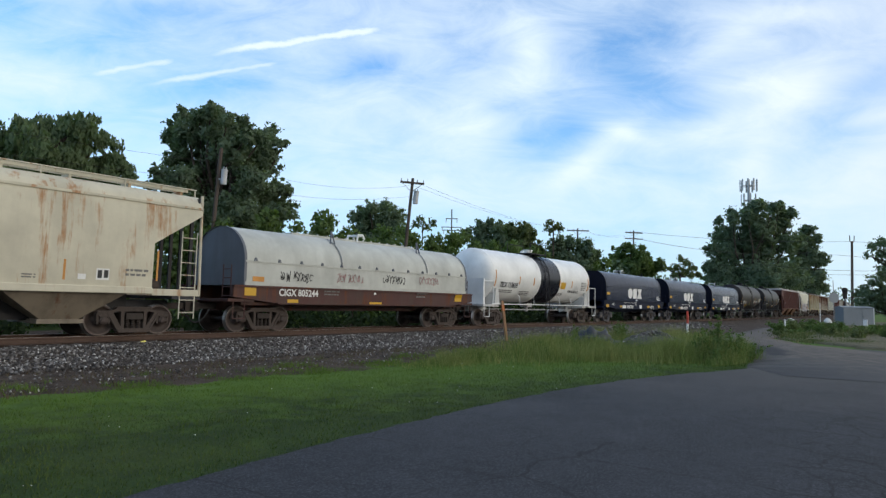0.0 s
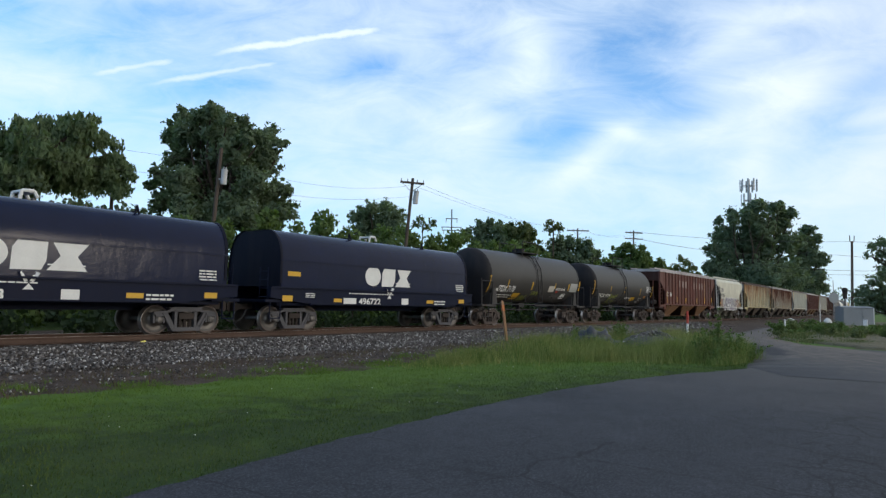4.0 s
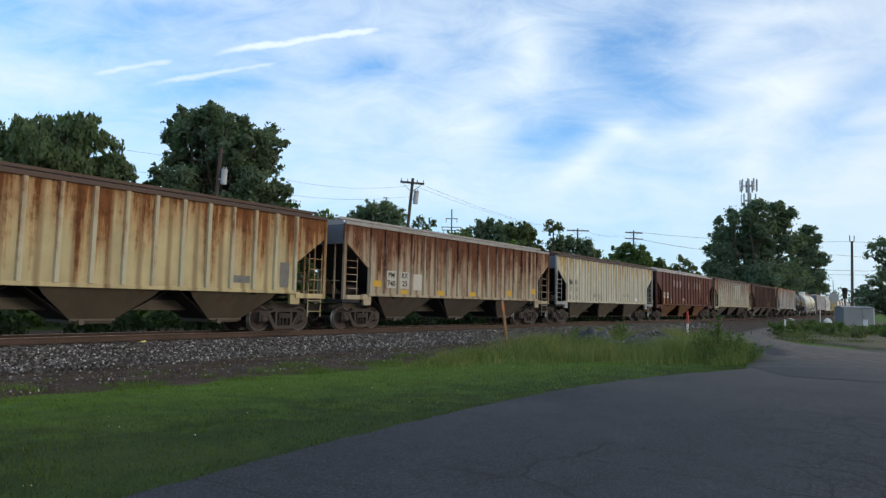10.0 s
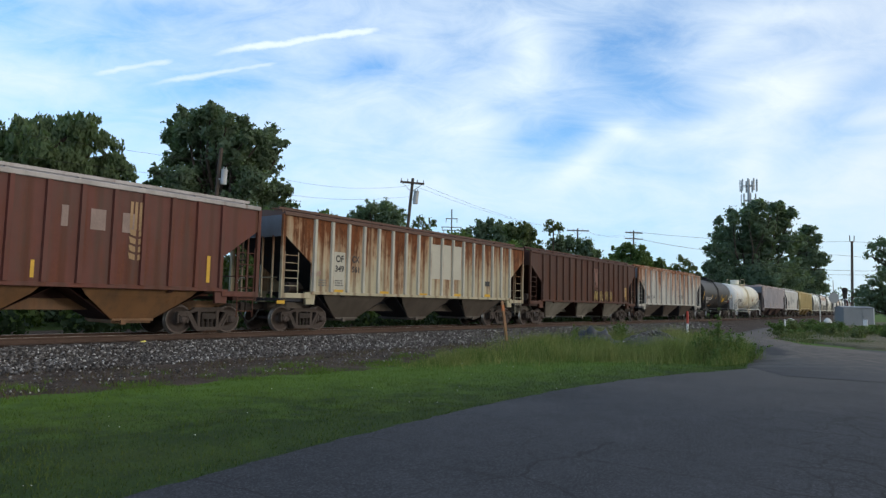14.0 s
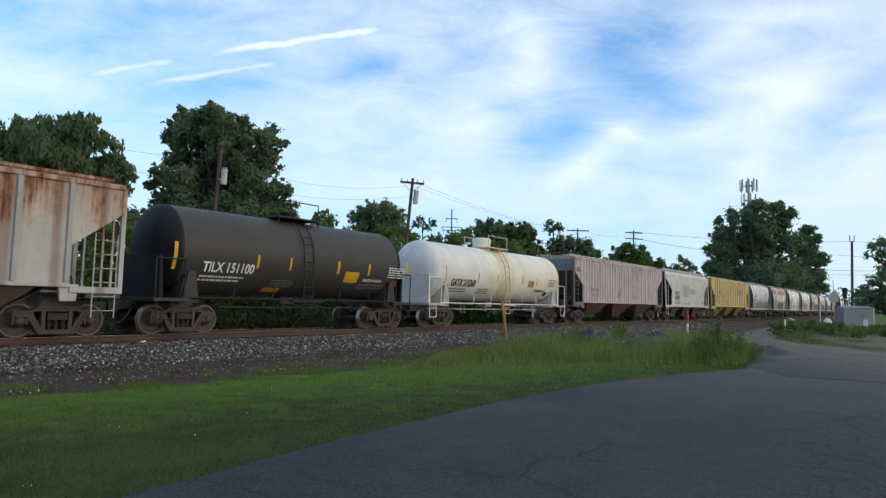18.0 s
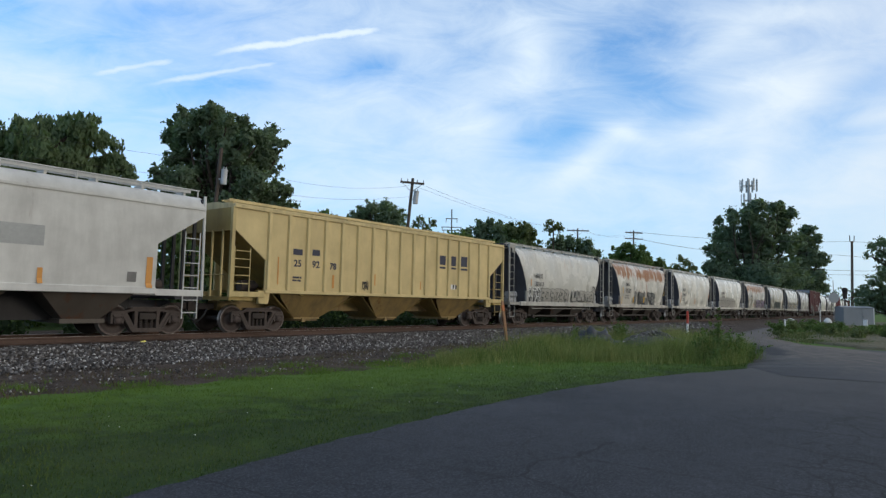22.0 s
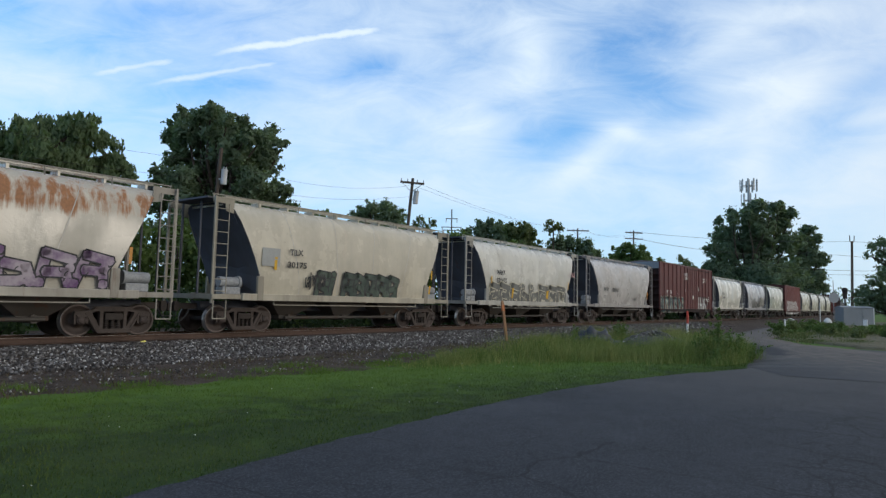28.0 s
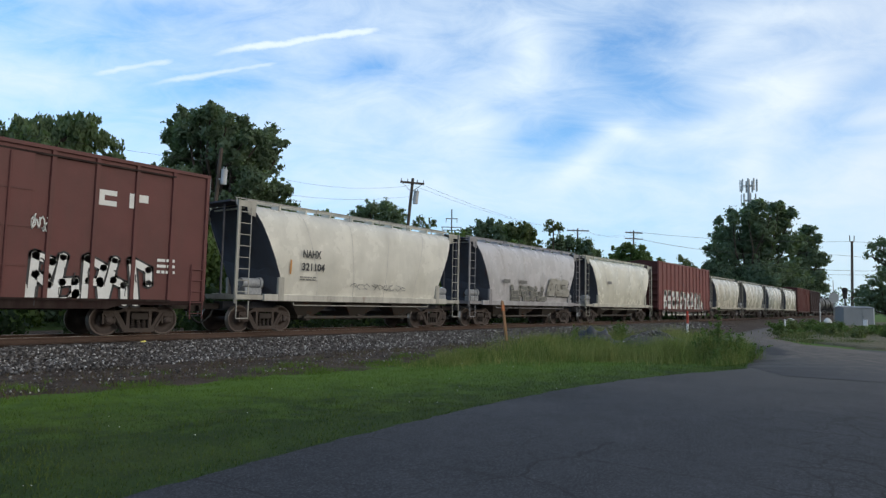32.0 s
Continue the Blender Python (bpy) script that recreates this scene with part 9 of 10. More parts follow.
TURN = HEADING - math.pi / 2
utility_pole(21.74, 34.14, 10.6, "bare wooden utility pole with a transformer can", 0, 3.0, 1.35, TURN)
utility_pole(33.95, 29.75, 10.4, "wooden utility pole with tilted crossarm and transformer", 1, 4.5, 0.95, TURN, 1.7, 0.15)
utility_pole(81.1, 38.7, 12.2, "distant wooden utility pole with crossarm", 1, 0.0, False, TURN, 3.0)
utility_pole(92.6, 35.2, 12.9, "distant wooden utility pole with two crossarms", 2, 0.0, False, TURN + 0.25, 2.9)


def pylon(x, y, h):
    ob = tagged(new("power_pylon"), "slim steel transmission pole with short arms", "pylon")
    ob.matrix_basis = pose(x, y, 0, 0, 0, math.degrees(TURN))
    part("mast", Geo().cyl((0, 0, 0), (0, 0, h), 0.3, 10, 0.12), POLE_WOOD, ob)
    for z, l in ((h - 2.2, 1.4), (h - 4.2, 2.4), (h - 4.9, 2.0), (h - 6.6, 1.6)):
        part("crossarm", Geo().box(-l, l, -0.1, 0.1, z - 0.08, z + 0.08), POLE_WOOD, ob)
        for s in (-1, 1):
            part("insulator", Geo().cyl((s * l * 0.9, 0, z), (s * l * 0.9, 0, z - 0.9), 0.09, 6), CERAMIC, ob)


pylon(120.4, 89.5, 23.4)


def cell_tower(x, y, h):
    ob = tagged(new("cell_tower"), "phone mast with a ring of antenna panels", "phone mast")
    ob.matrix_basis = pose(x, y, 0, 0, 0, math.degrees(TURN))
    part("mast", Geo().cyl((0, 0, 0), (0, 0, h), 0.55, 12, 0.35), GALV, ob)
    for zc, rad, n in ((h - 2.0, 1.9, 9), (h - 6.4, 1.6, 7)):
        part("ring_frame", Geo().pipe([(rad * 0.9 * math.cos(a * math.pi / 6), rad * 0.9 * math.sin(a * math.pi / 6), zc) for a in range(13)], 0.09, 6).pipe([(-rad, 0, zc), (rad, 0, zc)], 0.09, 6).pipe([(0, -rad, zc), (0, rad, zc)], 0.09, 6), GALV, ob)
        for i in range(n):
            a = 2 * math.pi * i / n
            part("antenna_panel", Geo().box(-0.22, 0.22, -0.12, 0.12, zc - 1.7, zc + 1.9, 0.03), CERAMIC, ob, m=pose((rad + 0.45) * math.cos(a), (rad + 0.45) * math.sin(a), 0, 0, 0, math.degrees(a) + 90))


cell_tower(206.1, 43.1, 40.3)


def cable(name, pts, sag, r, label):
    g = Geo()
    for (xa, ya, za), (xb, yb, zb) in zip(pts, pts[1:]):
        line = []
        for k in range(13):
            t = k / 12
            line.append((xa + (xb - xa) * t, ya + (yb - ya) * t, za + (zb - za) * t - 4 * sag * t * (1 - t)))
        g.pipe(line, r, 4)
    return tagged(part(name, g, BLACK_IRON), label, "cable")


cable("power_cable", [(-30, 37, 9.6), (22.6, 33.8, 9.7), (34.6, 29.2, 9.9), (81, 38.7, 12.0), (92.6, 35.2, 12.6)], 0.7, 0.008, "thin black overhead power cable")
cable("power_cable", [(-30, 38, 8.6), (22.6, 33.9, 8.6), (34.9, 29.2, 9.2)], 0.6, 0.008, "thin black overhead power cable")
cable("power_cable", [(35.2, 28.6, 9.9), (82.0, 38.0, 12.0), (93.4, 34.6, 12.6)], 0.8, 0.008, "thin black overhead power cable")
cable("power_cable", [(92.6, 35.2, 12.7), (112.2, 9.8, 12.0), (130, -20, 12.5)], 0.5, 0.025, "overhead cable crossing the line")
cable("power_cable", [(92.6, 35.2, 11.8), (150.0, 20, 13.5), (190, -30, 13.5)], 1.2, 0.03, "overhead cable crossing the line")
cable("power_cable", [(140, 30, 11.0), (150, 8, 9.6), (165, -20, 9.6)], 0.5, 0.04, "overhead cable crossing the line")
cable("power_cable", [(140, 30, 9.8), (150, 8, 8.9), (165, -20, 8.9)], 0.5, 0.03, "overhead cable crossing the line")

# lineside things
STAKE_WOOD = plain("stake_wood", (0.34, 0.19, 0.10), 0.85, 0, 0.3, 6)
stake = tagged(new("survey_stake"), "leaning weathered orange-brown wooden stake", "stake")
stake.matrix_basis = pose(23.9, 14.65, -0.1) @ pose(0, 0, 0, 0, -8.5, -30)
part("shaft", Geo().loft([[(-0.05, -0.05, 0), (0.05, -0.05, 0), (0.05, 0.05, 0), (-0.05, 0.05, 0)], [(-0.05, -0.05, 1.85), (0.05, -0.05, 1.85), (0.05, 0.05, 1.85), (-0.05, 0.05, 1.85)], [(-0.02, -0.03, 1.95), (0.03, -0.03, 1.92), (0.03, 0.03, 1.92), (-0.02, 0.03, 1.95)]], True), STAKE_WOOD, stake)
part("paint_band", Geo().box(-0.055, 0.055, -0.055, 0.055, 1.5, 1.75), plain("orange_band", (0.50, 0.17, 0.06), 0.7, 0, 0.2), stake, "faded orange band")


def marker(x, y, h, w, split, label, top_mat, low_mat):
    ob = tagged(new("marker_post"), label, "marker post")
    ob.matrix_basis = pose(x, y, -0.05)
    part("lower_post", Geo().box(-w, w, -w * 0.5, w * 0.5, 0, h * split, 0.01), low_mat, ob)
    if split < 1:
        part("upper_post", Geo().box(-w, w, -w * 0.5, w * 0.5, h * split, h, 0.01), top_mat, ob)
    return ob


marker(39.15, 11.63, 1.55, 0.085, 0.52, "red-topped white marker post in the grass", RED, WHITE_PAINT)
marker(55.5, 9.2, 1.0, 0.09, 1.0, "short leaning white post by the service road", WHITE_PAINT, WHITE_PAINT)
marker(84.5, 10.4, 2.6, 0.07, 1.0, "slim white post by the line", WHITE_PAINT, WHITE_PAINT)


def lump(name, x, y, rx, ry, rz, seed, mat, label, category, base=0.0, detail=3, rough=0.18):
    """A mound or boulder: a dome pushed about by noise."""
    g = Geo()
    rings = []
    for k in range(9):
        a = k / 8 * math.pi / 2
        ring = []
        for i in range(28):
            b = 2 * math.pi * i / 28
            d = Vector((math.cos(b) * math.cos(a), math.sin(b) * math.cos(a), math.sin(a)))
            s = 1 + rough * noise.noise(d * 2.3 + Vector((seed, 0, 0))) + rough * 0.5 * noise.noise(d * 6 + Vector((0, seed, 0)))
            ring.append((x + d.x * rx * s, y + d.y * ry * s, base + d.z * rz * s - 0.05))
        rings.append(ring)
    g.loft(rings, False, True, True)
    return tagged(part(name, g, mat), label, category)


PALE_LUMP = plain("white_lump", (0.60, 0.60, 0.57), 0.8, 0, 0.2, 5)
# Boulder shapes stand in for a tank-like white lump and a white dome.
lump("boulder", 74.5, 11.8, 0.9, 0.6, 0.85, 3, PALE_LUMP, "white lumpy tank-like thing in the weeds", "boulder", 0.0)
lump("boulder", 82.0, 9.4, 0.55, 0.5, 0.95, 5, PALE_LUMP, "round white dome beside the service road", "boulder", 0.0, 3, 0.05)
lump("gravel_mound", 28.6, 9.9, 1.9, 1.5, 0.50, 7, BALLAST_BED, "heap of grey gravel in the long grass", "gravel heap")
TARP = plain("black_tarp", (0.028, 0.032, 0.042), 0.5, 0, 0.4, 4)
lump("tarpaulin", 27.0, 12.0, 1.2, 0.7, 0.55, 9, TARP, "crumpled black tarpaulin beside a gravel heap", "tarpaulin", 0, 3, 0.75)


def bungalow():
    ob = tagged(new("equipment_house"), "small grey metal signal equipment house", "equipment house")
    ob.matrix_basis = pose(91.9, 7.75, 0, 0, 0, math.degrees(HEADING) - 94)
    steel = plain("grey_cabinet", (0.22, 0.235, 0.245), 0.6, 0.1, 0.15, 3)
    part("body", Geo().box(-1.75, 1.75, -1.0, 1.0, 0.1, 2.15, 0.02), steel, ob)
    part("roof", Geo().loft([[(x, -1.08, 2.15), (x, 0, 2.32), (x, 1.08, 2.15), (x, 1.05, 2.10), (x, -1.05, 2.10)] for x in (-1.82, 1.82)], True), steel, ob)
    part("plinth", Geo().box(-1.8, 1.8, -1.05, 1.05, -0.1, 0.1), plain("concrete", (0.34, 0.33, 0.31), 0.9), ob)
    part("door", Geo().box(0.35, 1.15, -1.03, -1.0, 0.15, 2.0, 0.01), steel, ob)
    part("door_handle", Geo().box(0.45, 0.5, -1.07, -1.03, 1.0, 1.2), BLACK_IRON, ob)
    part("corner_trim", Geo().box(1.67, 1.762, -1.012, -0.9, 0.1, 2.15), WHITE_PAINT, ob, "bright white corner strip")


bungalow()
cab = tagged(part("junction_box", Geo().box(-0.3, 0.3, -0.2, 0.2, 0, 0.75, 0.02).box(-0.34, 0.34, -0.24, 0.24, 0.75, 0.8), WHITE_PAINT), "small white junction box on the ground", "junction box")
cab.matrix_basis = pose(88.6, 6.4, -0.03)


def tall_mast(x, y, h):
    ob = tagged(new("radio_mast"), "tall brown pole with a forked tip", "mast")
    ob.matrix_basis = pose(x, y, 0, 0, 1.3, math.degrees(TURN))
    part("pole", Geo().cyl((0, 0, 0), (0, 0, h), 0.2, 10, 0.16), POLE_WOOD, ob)
    part("fork", Geo().pipe([(-0.35, 0, h + 0.9), (-0.3, 0, h), (0.3, 0, h), (0.35, 0, h + 0.9)], 0.06, 6), POLE_WOOD, ob)


tall_mast(112.1, 9.7, 12.0)
signal = tagged(new("signal"), "black railway signal head on a mast", "railway signal")
signal.matrix_basis = pose(110.4, 10.4, 0, 0, 0, math.degrees(TURN))
part("mast", Geo().cyl((0, 0, 0), (0, 0, 4.2), 0.09, 8), BLACK_IRON, signal)
part("backboard", Geo().cyl((0, -0.05, 4.7), (0, 0.05, 4.7), 0.42, 18).box(-0.3, 0.3, -0.05, 0.05, 3.5, 4.7), BLACK_IRON, signal)
part("hood", Geo().cyl((0, -0.35, 4.7), (0, -0.05, 4.7), 0.16, 10), BLACK_IRON, signal)
disc = tagged(new("round_sign"), "round pale sign seen from behind on a post", "road sign")
disc.matrix_basis = pose(109.6, 11.7, 0, 0, 0, math.degrees(TURN))
part("post", Geo().cyl((0, 0.08, 0), (0, 0.08, 6.2), 0.05, 8), GALV, disc)
part("plate", Geo().cyl((0, -0.02, 3.6), (0, 0.02, 3.6), 0.75, 28), CERAMIC, disc)

scrap = tagged(part("litter", Geo().loft([[(-0.10, -0.05, 0), (0.10, -0.06, 0.0), (0.12, 0.05, 0), (-0.08, 0.06, 0)], [(-0.08, -0.03, 0.03), (0.07, -0.05, 0.07), (0.09, 0.04, 0.05), (-0.07, 0.05, 0.02)]], True), plain("yellow_plastic", (0.75, 0.66, 0.12), 0.4)), "scrap of yellow plastic on the ballast", "litter")
scrap.matrix_basis = pose(9.75, 18.35, 0.33)

# ---- ballast, grass and weeds ----
def scatter_mesh(name, verts, faces_per, base_faces, n, mat, label, category):
    """Many alike small pieces joined in one mesh."""
    nv = len(verts) // n
    f = np.array(base_faces)
    allf = (f[None, :, :] + (np.arange(n) * nv)[:, None, None]).reshape(-1, 3)
    me = bpy.data.meshes.new(name)
    me.vertices.add(len(verts))
    me.vertices.foreach_set("co", verts.astype(np.float32).ravel())
    me.loops.add(allf.size)
    me.loops.foreach_set("vertex_index", allf.astype(np.int32).ravel())
    me.polygons.add(len(allf))
    me.polygons.foreach_set("loop_start", np.arange(0, allf.size, 3, dtype=np.int32))
    me.update(calc_edges=True)
    me.materials.append(mat)
    return tagged(new(name, me), label, category, kind="stuff")


def stone_material():
    m, nt, b = material("ballast_stone", 0.85, 0, 0.3)
    geo = nt.nodes.new("ShaderNodeNewGeometry")
    col = ramp(nt, geo.outputs["Random Per Island"], [(0.0, (0.030, 0.028, 0.028)), (0.40, (0.075, 0.068, 0.062)), (0.70, (0.150, 0.140, 0.130)), (0.90, (0.30, 0.285, 0.268)), (1.0, (0.66, 0.64, 0.60))])
    col = mix(nt, mathnode(nt, "MULTIPLY", noise_tex(nt, obj_coord(nt), 0.7, 4), 0.45), col, (0.085, 0.068, 0.058))
    nt.links.new(col, b.inputs["Base Color"])
    return m


STONE = stone_material()
OCTA = np.array([(1, 0, 0), (-1, 0, 0), (0, 1, 0), (0, -1, 0), (0, 0, 1), (0, 0, -1)], float)
OCTA_F = [(0, 2, 4), (2, 1, 4), (1, 3, 4), (3, 0, 4), (2, 0, 5), (1, 2, 5), (3, 1, 5), (0, 3, 5)]


def stones(name, x, y, z, size, seed, label):
    rng = np.random.default_rng(seed)
    n = len(x)
    v = OCTA[None] * (size[:, None, None] * rng.uniform(0.6, 1.35, (n, 6, 1))) * rng.uniform(0.7, 1.3, (n, 1, 3))
    q = rng.normal(size=(n, 4))
    q /= np.linalg.norm(q, axis=1)[:, None]
    w, a, b, c = q.T
    R = np.stack([np.stack([1 - 2 * (b * b + c * c), 2 * (a * b - c * w), 2 * (a * c + b * w)], -1), np.stack([2 * (a * b + c * w), 1 - 2 * (a * a + c * c), 2 * (b * c - a * w)], -1), np.stack([2 * (a * c - b * w), 2 * (b * c + a * w), 1 - 2 * (a * a + b * b)], -1)], 1)
    v = np.einsum("nij,nkj->nki", R, v) + np.stack([x, y, z], -1)[:, None, :]
    return scatter_mesh(name, v.reshape(-1, 3), 8, OCTA_F, n, STONE, label, "ballast")


def ballast():
    rng = np.random.default_rng(5)
    n = 62000
    x = -6 + 70 * rng.random(n) ** 1.5
    d = 1.75 + 3.7 * rng.random(n) ** 1.15
    keep = rng.random(n) < np.clip(1.25 - (d - 3.6) / 2.0, 0.03, 1)
    x, d = x[keep], d[keep]
    prof = bed_profile()
    z = np.interp(d, [p[0] for p in prof], [p[1] for p in prof]) + rng.uniform(0.0, 0.035, len(d))
    y = TRACK_Y - d + 0.00017 * np.maximum(0, x - 80) ** 2
    stones("ballast", x, y, z, rng.uniform(0.022, 0.052, len(x)), 6, "loose grey crushed stone ballast beside the rails")
    m = 9000
    a, r = rng.random(m) * 6.283, np.sqrt(rng.random(m))
    hz = 0.52 * np.cos(r * 1.5) * (1 + 0.25 * np.sin(3 * a + 1))
    stones("heap_stones", 28.6 + 1.75 * r * np.cos(a), 9.9 + 1.4 * r * np.sin(a), hz - 0.04, rng.uniform(0.02, 0.075, m), 7, "loose grey stones on a gravel heap")


ballast()


def cinder_litter():
    """Scattered stones and dead weed stalks on the soil below the ballast."""
    rng = np.random.default_rng(15)
    n = 9000
    x = -6 + 50 * rng.random(n) ** 1.4
    d = 4.6 + 3.2 * rng.random(n)
    prof = bed_profile()
    z = np.interp(d, [q[0] for q in prof], [q[1] for q in prof])
    stones("scattered_stones", x, TRACK_Y - d, z + 0.005, rng.uniform(0.010, 0.034, n), 16, "scattered small stones on brown cinder soil")
    q = 60000
    x = -6 + 44 * rng.random(q) ** 1.3
    d = 6.3 + 2.4 * rng.random(q) ** 0.7
    tuft = np.array([noise.noise((a * 0.9, b * 1.3, 6.0)) + 0.6 * noise.noise((a * 3.1, b * 3.3, 1.0)) for a, b in zip(x, d)])
    keep = tuft > 0.62 - 0.34 * (d - 6.3)
    x, d, tuft = x[keep], d[keep], tuft[keep]
    z = np.interp(d, [q_[0] for q_ in prof], [q_[1] for q_ in prof])
    blades("edge_weeds", x, TRACK_Y - d, z - 0.03, rng.uniform(0.04, 0.13, len(x)) * (1 + 0.8 * np.clip(tuft, 0, 1)), rng.uniform(0.004, 0.010, len(x)), 18, BLADE, "ragged low weeds creeping onto the cinder soil", "weeds", 0.9)
    m = 16000
    x = -6 + 46 * rng.random(m) ** 1.3
    d = 5.4 + 2.8 * rng.random(m)
    keep = np.array([noise.noise((a * 0.7, b * 1.1, 2.0)) for a, b in zip(x, d)]) > -0.05
    x, d = x[keep], d[keep]
    z = np.interp(d, [q[0] for q in prof], [q[1] for q in prof])
    blades("dead_weeds", x, TRACK_Y - d, z - 0.01, rng.uniform(0.03, 0.16, len(x)), rng.uniform(0.004, 0.009, len(x)), 17, DEAD, "low brown dead weeds on cinder soil", "dead weeds", 1.0)


BED_DIRT = soil_material("rusty_track_dirt", (0.034, 0.022, 0.016), (0.085, 0.055, 0.040), 4)


def crib():
    g = Geo()
    xs = spread(((-520, -20, 20), (-20, 70, 1.0), (70, 700, 10)))
    g.loft([[(x, TRACK_Y + bend(x) - d, z + (0.012 * noise.noise((x * 2.1, d * 4, 3)) if abs(d) < 1.9 else 0)) for d, z in ((-2.0, 0.30), (-1.6, 0.325), (-0.8, 0.318), (0.0, 0.32), (0.8, 0.318), (1.45, 0.325), (1.85, 0.315), (2.1, 0.29))] for x in xs], False, False, True)
    return tagged(part("track_bed", g, BED_DIRT), "rust-brown dirty stone between and beside the ties", "track bed", kind="structure")


crib()


def blade_material(name, a, b_, c_, strip=None):
    m, nt, b = material(name, 0.75, 0, 0.2)
    geo = nt.nodes.new("ShaderNodeNewGeometry")
    col = ramp(nt, geo.outputs["Random Per Island"], [(0.0, a), (0.6, b_), (1.0, c_)])
    big = noise_tex(nt, obj_coord(nt), 0.45, 4)
    col = mix(nt, mathnode(nt, "MULTIPLY", ramp(nt, big, [(0.45, (0, 0, 0)), (0.72, (1, 1, 1))]), 0.55), col, c_)
    if strip:
        col = lush(nt, obj_coord(nt), noise_tex(nt, obj_coord(nt), 2.2, 4), col, strip)
    nt.links.new(col, b.inputs["Base Color"])
    return m


BLADE = blade_material("short_grass", (0.022, 0.046, 0.009), (0.048, 0.088, 0.014), (0.100, 0.130, 0.030), (0.120, 0.205, 0.026))
TALL = blade_material("tall_grass", (0.065, 0.118, 0.024), (0.150, 0.215, 0.046), (0.32, 0.31, 0.11))
DEAD = blade_material("dead_stalks", (0.045, 0.026, 0.020), (0.11, 0.070, 0.045), (0.10, 0.11, 0.035))
DRY = blade_material("dry_grass", (0.15, 0.13, 0.05), (0.26, 0.21, 0.09), (0.34, 0.28, 0.14))
WEED = blade_material("weeds", (0.050, 0.085, 0.022), (0.105, 0.145, 0.040), (0.22, 0.21, 0.085))


def blades(name, x, y, z, h, w, seed, mat, label, category, lean=0.35):
    rng = np.random.default_rng(seed)
    n = len(x)
    a = rng.random(n) * 6.283
    tip = np.stack([x + np.cos(a) * h * lean * rng.random(n), y + np.sin(a) * h * lean * rng.random(n), z + h], -1)
    b = rng.random(n) * 6.283
    off = np.stack([np.cos(b) * w, np.sin(b) * w, np.zeros(n)], -1)
    root = np.stack([x, y, z], -1)
    v = np.stack([root - off, root + off, tip], 1).reshape(-1, 3)
    return scatter_mesh(name, v, 1, [(0, 1, 2)], n, mat, label, category)


def lawn():
    rng = np.random.default_rng(9)
    n = 330000
    x = -5 + 37 * rng.random(n) ** 1.25
    y = 3.9 + 9.8 * rng.random(n)
    edge = np.array([lot_edge(k) for k in np.linspace(-6, 33, 400)])
    keep = (y > np.interp(x, np.linspace(-6, 33, 400), edge) - 0.22 * rng.random(n) ** 3)
    keep &= (x < 18.6) | (y > np.interp(x, [18.6, 20.6, 24, 29, 34], [3.3, 4.5, 5.1, 6.6, 8.6]))
    toe = 11.6 + 0.05 * x + 0.30 * np.sin(x * 0.9) + 0.22 * np.sin(x * 2.3 + 1) + 0.15 * np.sin(x * 5.1)
    keep &= (y < toe) | (rng.random(n) < np.exp(-(y - toe) * 2.4))
    patchy = np.array([noise.noise((a * 1.3, b * 1.6, 4.0)) for a, b in zip(x, y)])
    keep &= (y < toe - 1.2) | (patchy > -0.25)
    x, y, patchy = x[keep], y[keep], patchy[keep]
    z = np.array([ground_z(a, b) for a, b in zip(x, y)])
    blades("lawn_grass", x, y, z - 0.01, rng.uniform(0.018, 0.055, len(x)) * (1 + 0.9 * np.clip(patchy, 0, 1)), rng.uniform(0.003, 0.007, len(x)), 10, BLADE, "short mown green grass with clover", "grass", 0.9)
    m = 40
    xs, ys = 1 + 14 * rng.random(m), 6.0 + 6 * rng.random(m)
    zs = np.array([ground_z(a, b) for a, b in zip(xs, ys)])
    v = OCTA[None] * rng.uniform(0.005, 0.010, (m, 1, 1)) + np.stack([xs, ys, zs + 0.05], -1)[:, None]
    scatter_mesh("clover_flowers", v.reshape(-1, 3), 8, OCTA_F, m, WHITE_PAINT, "tiny white clover flowers in the lawn", "flowers")


lawn()
cinder_litter()


def clumped(rng, n, spots):
    k = rng.integers(0, len(spots), n)
    s = np.array(spots)[k]
    r = np.abs(rng.normal(size=n)) * 0.62
    a = rng.random(n) * 6.283
    return s[:, 0] + s[:, 2] * r * np.cos(a), s[:, 1] + s[:, 3] * r * np.sin(a), s[:, 4]


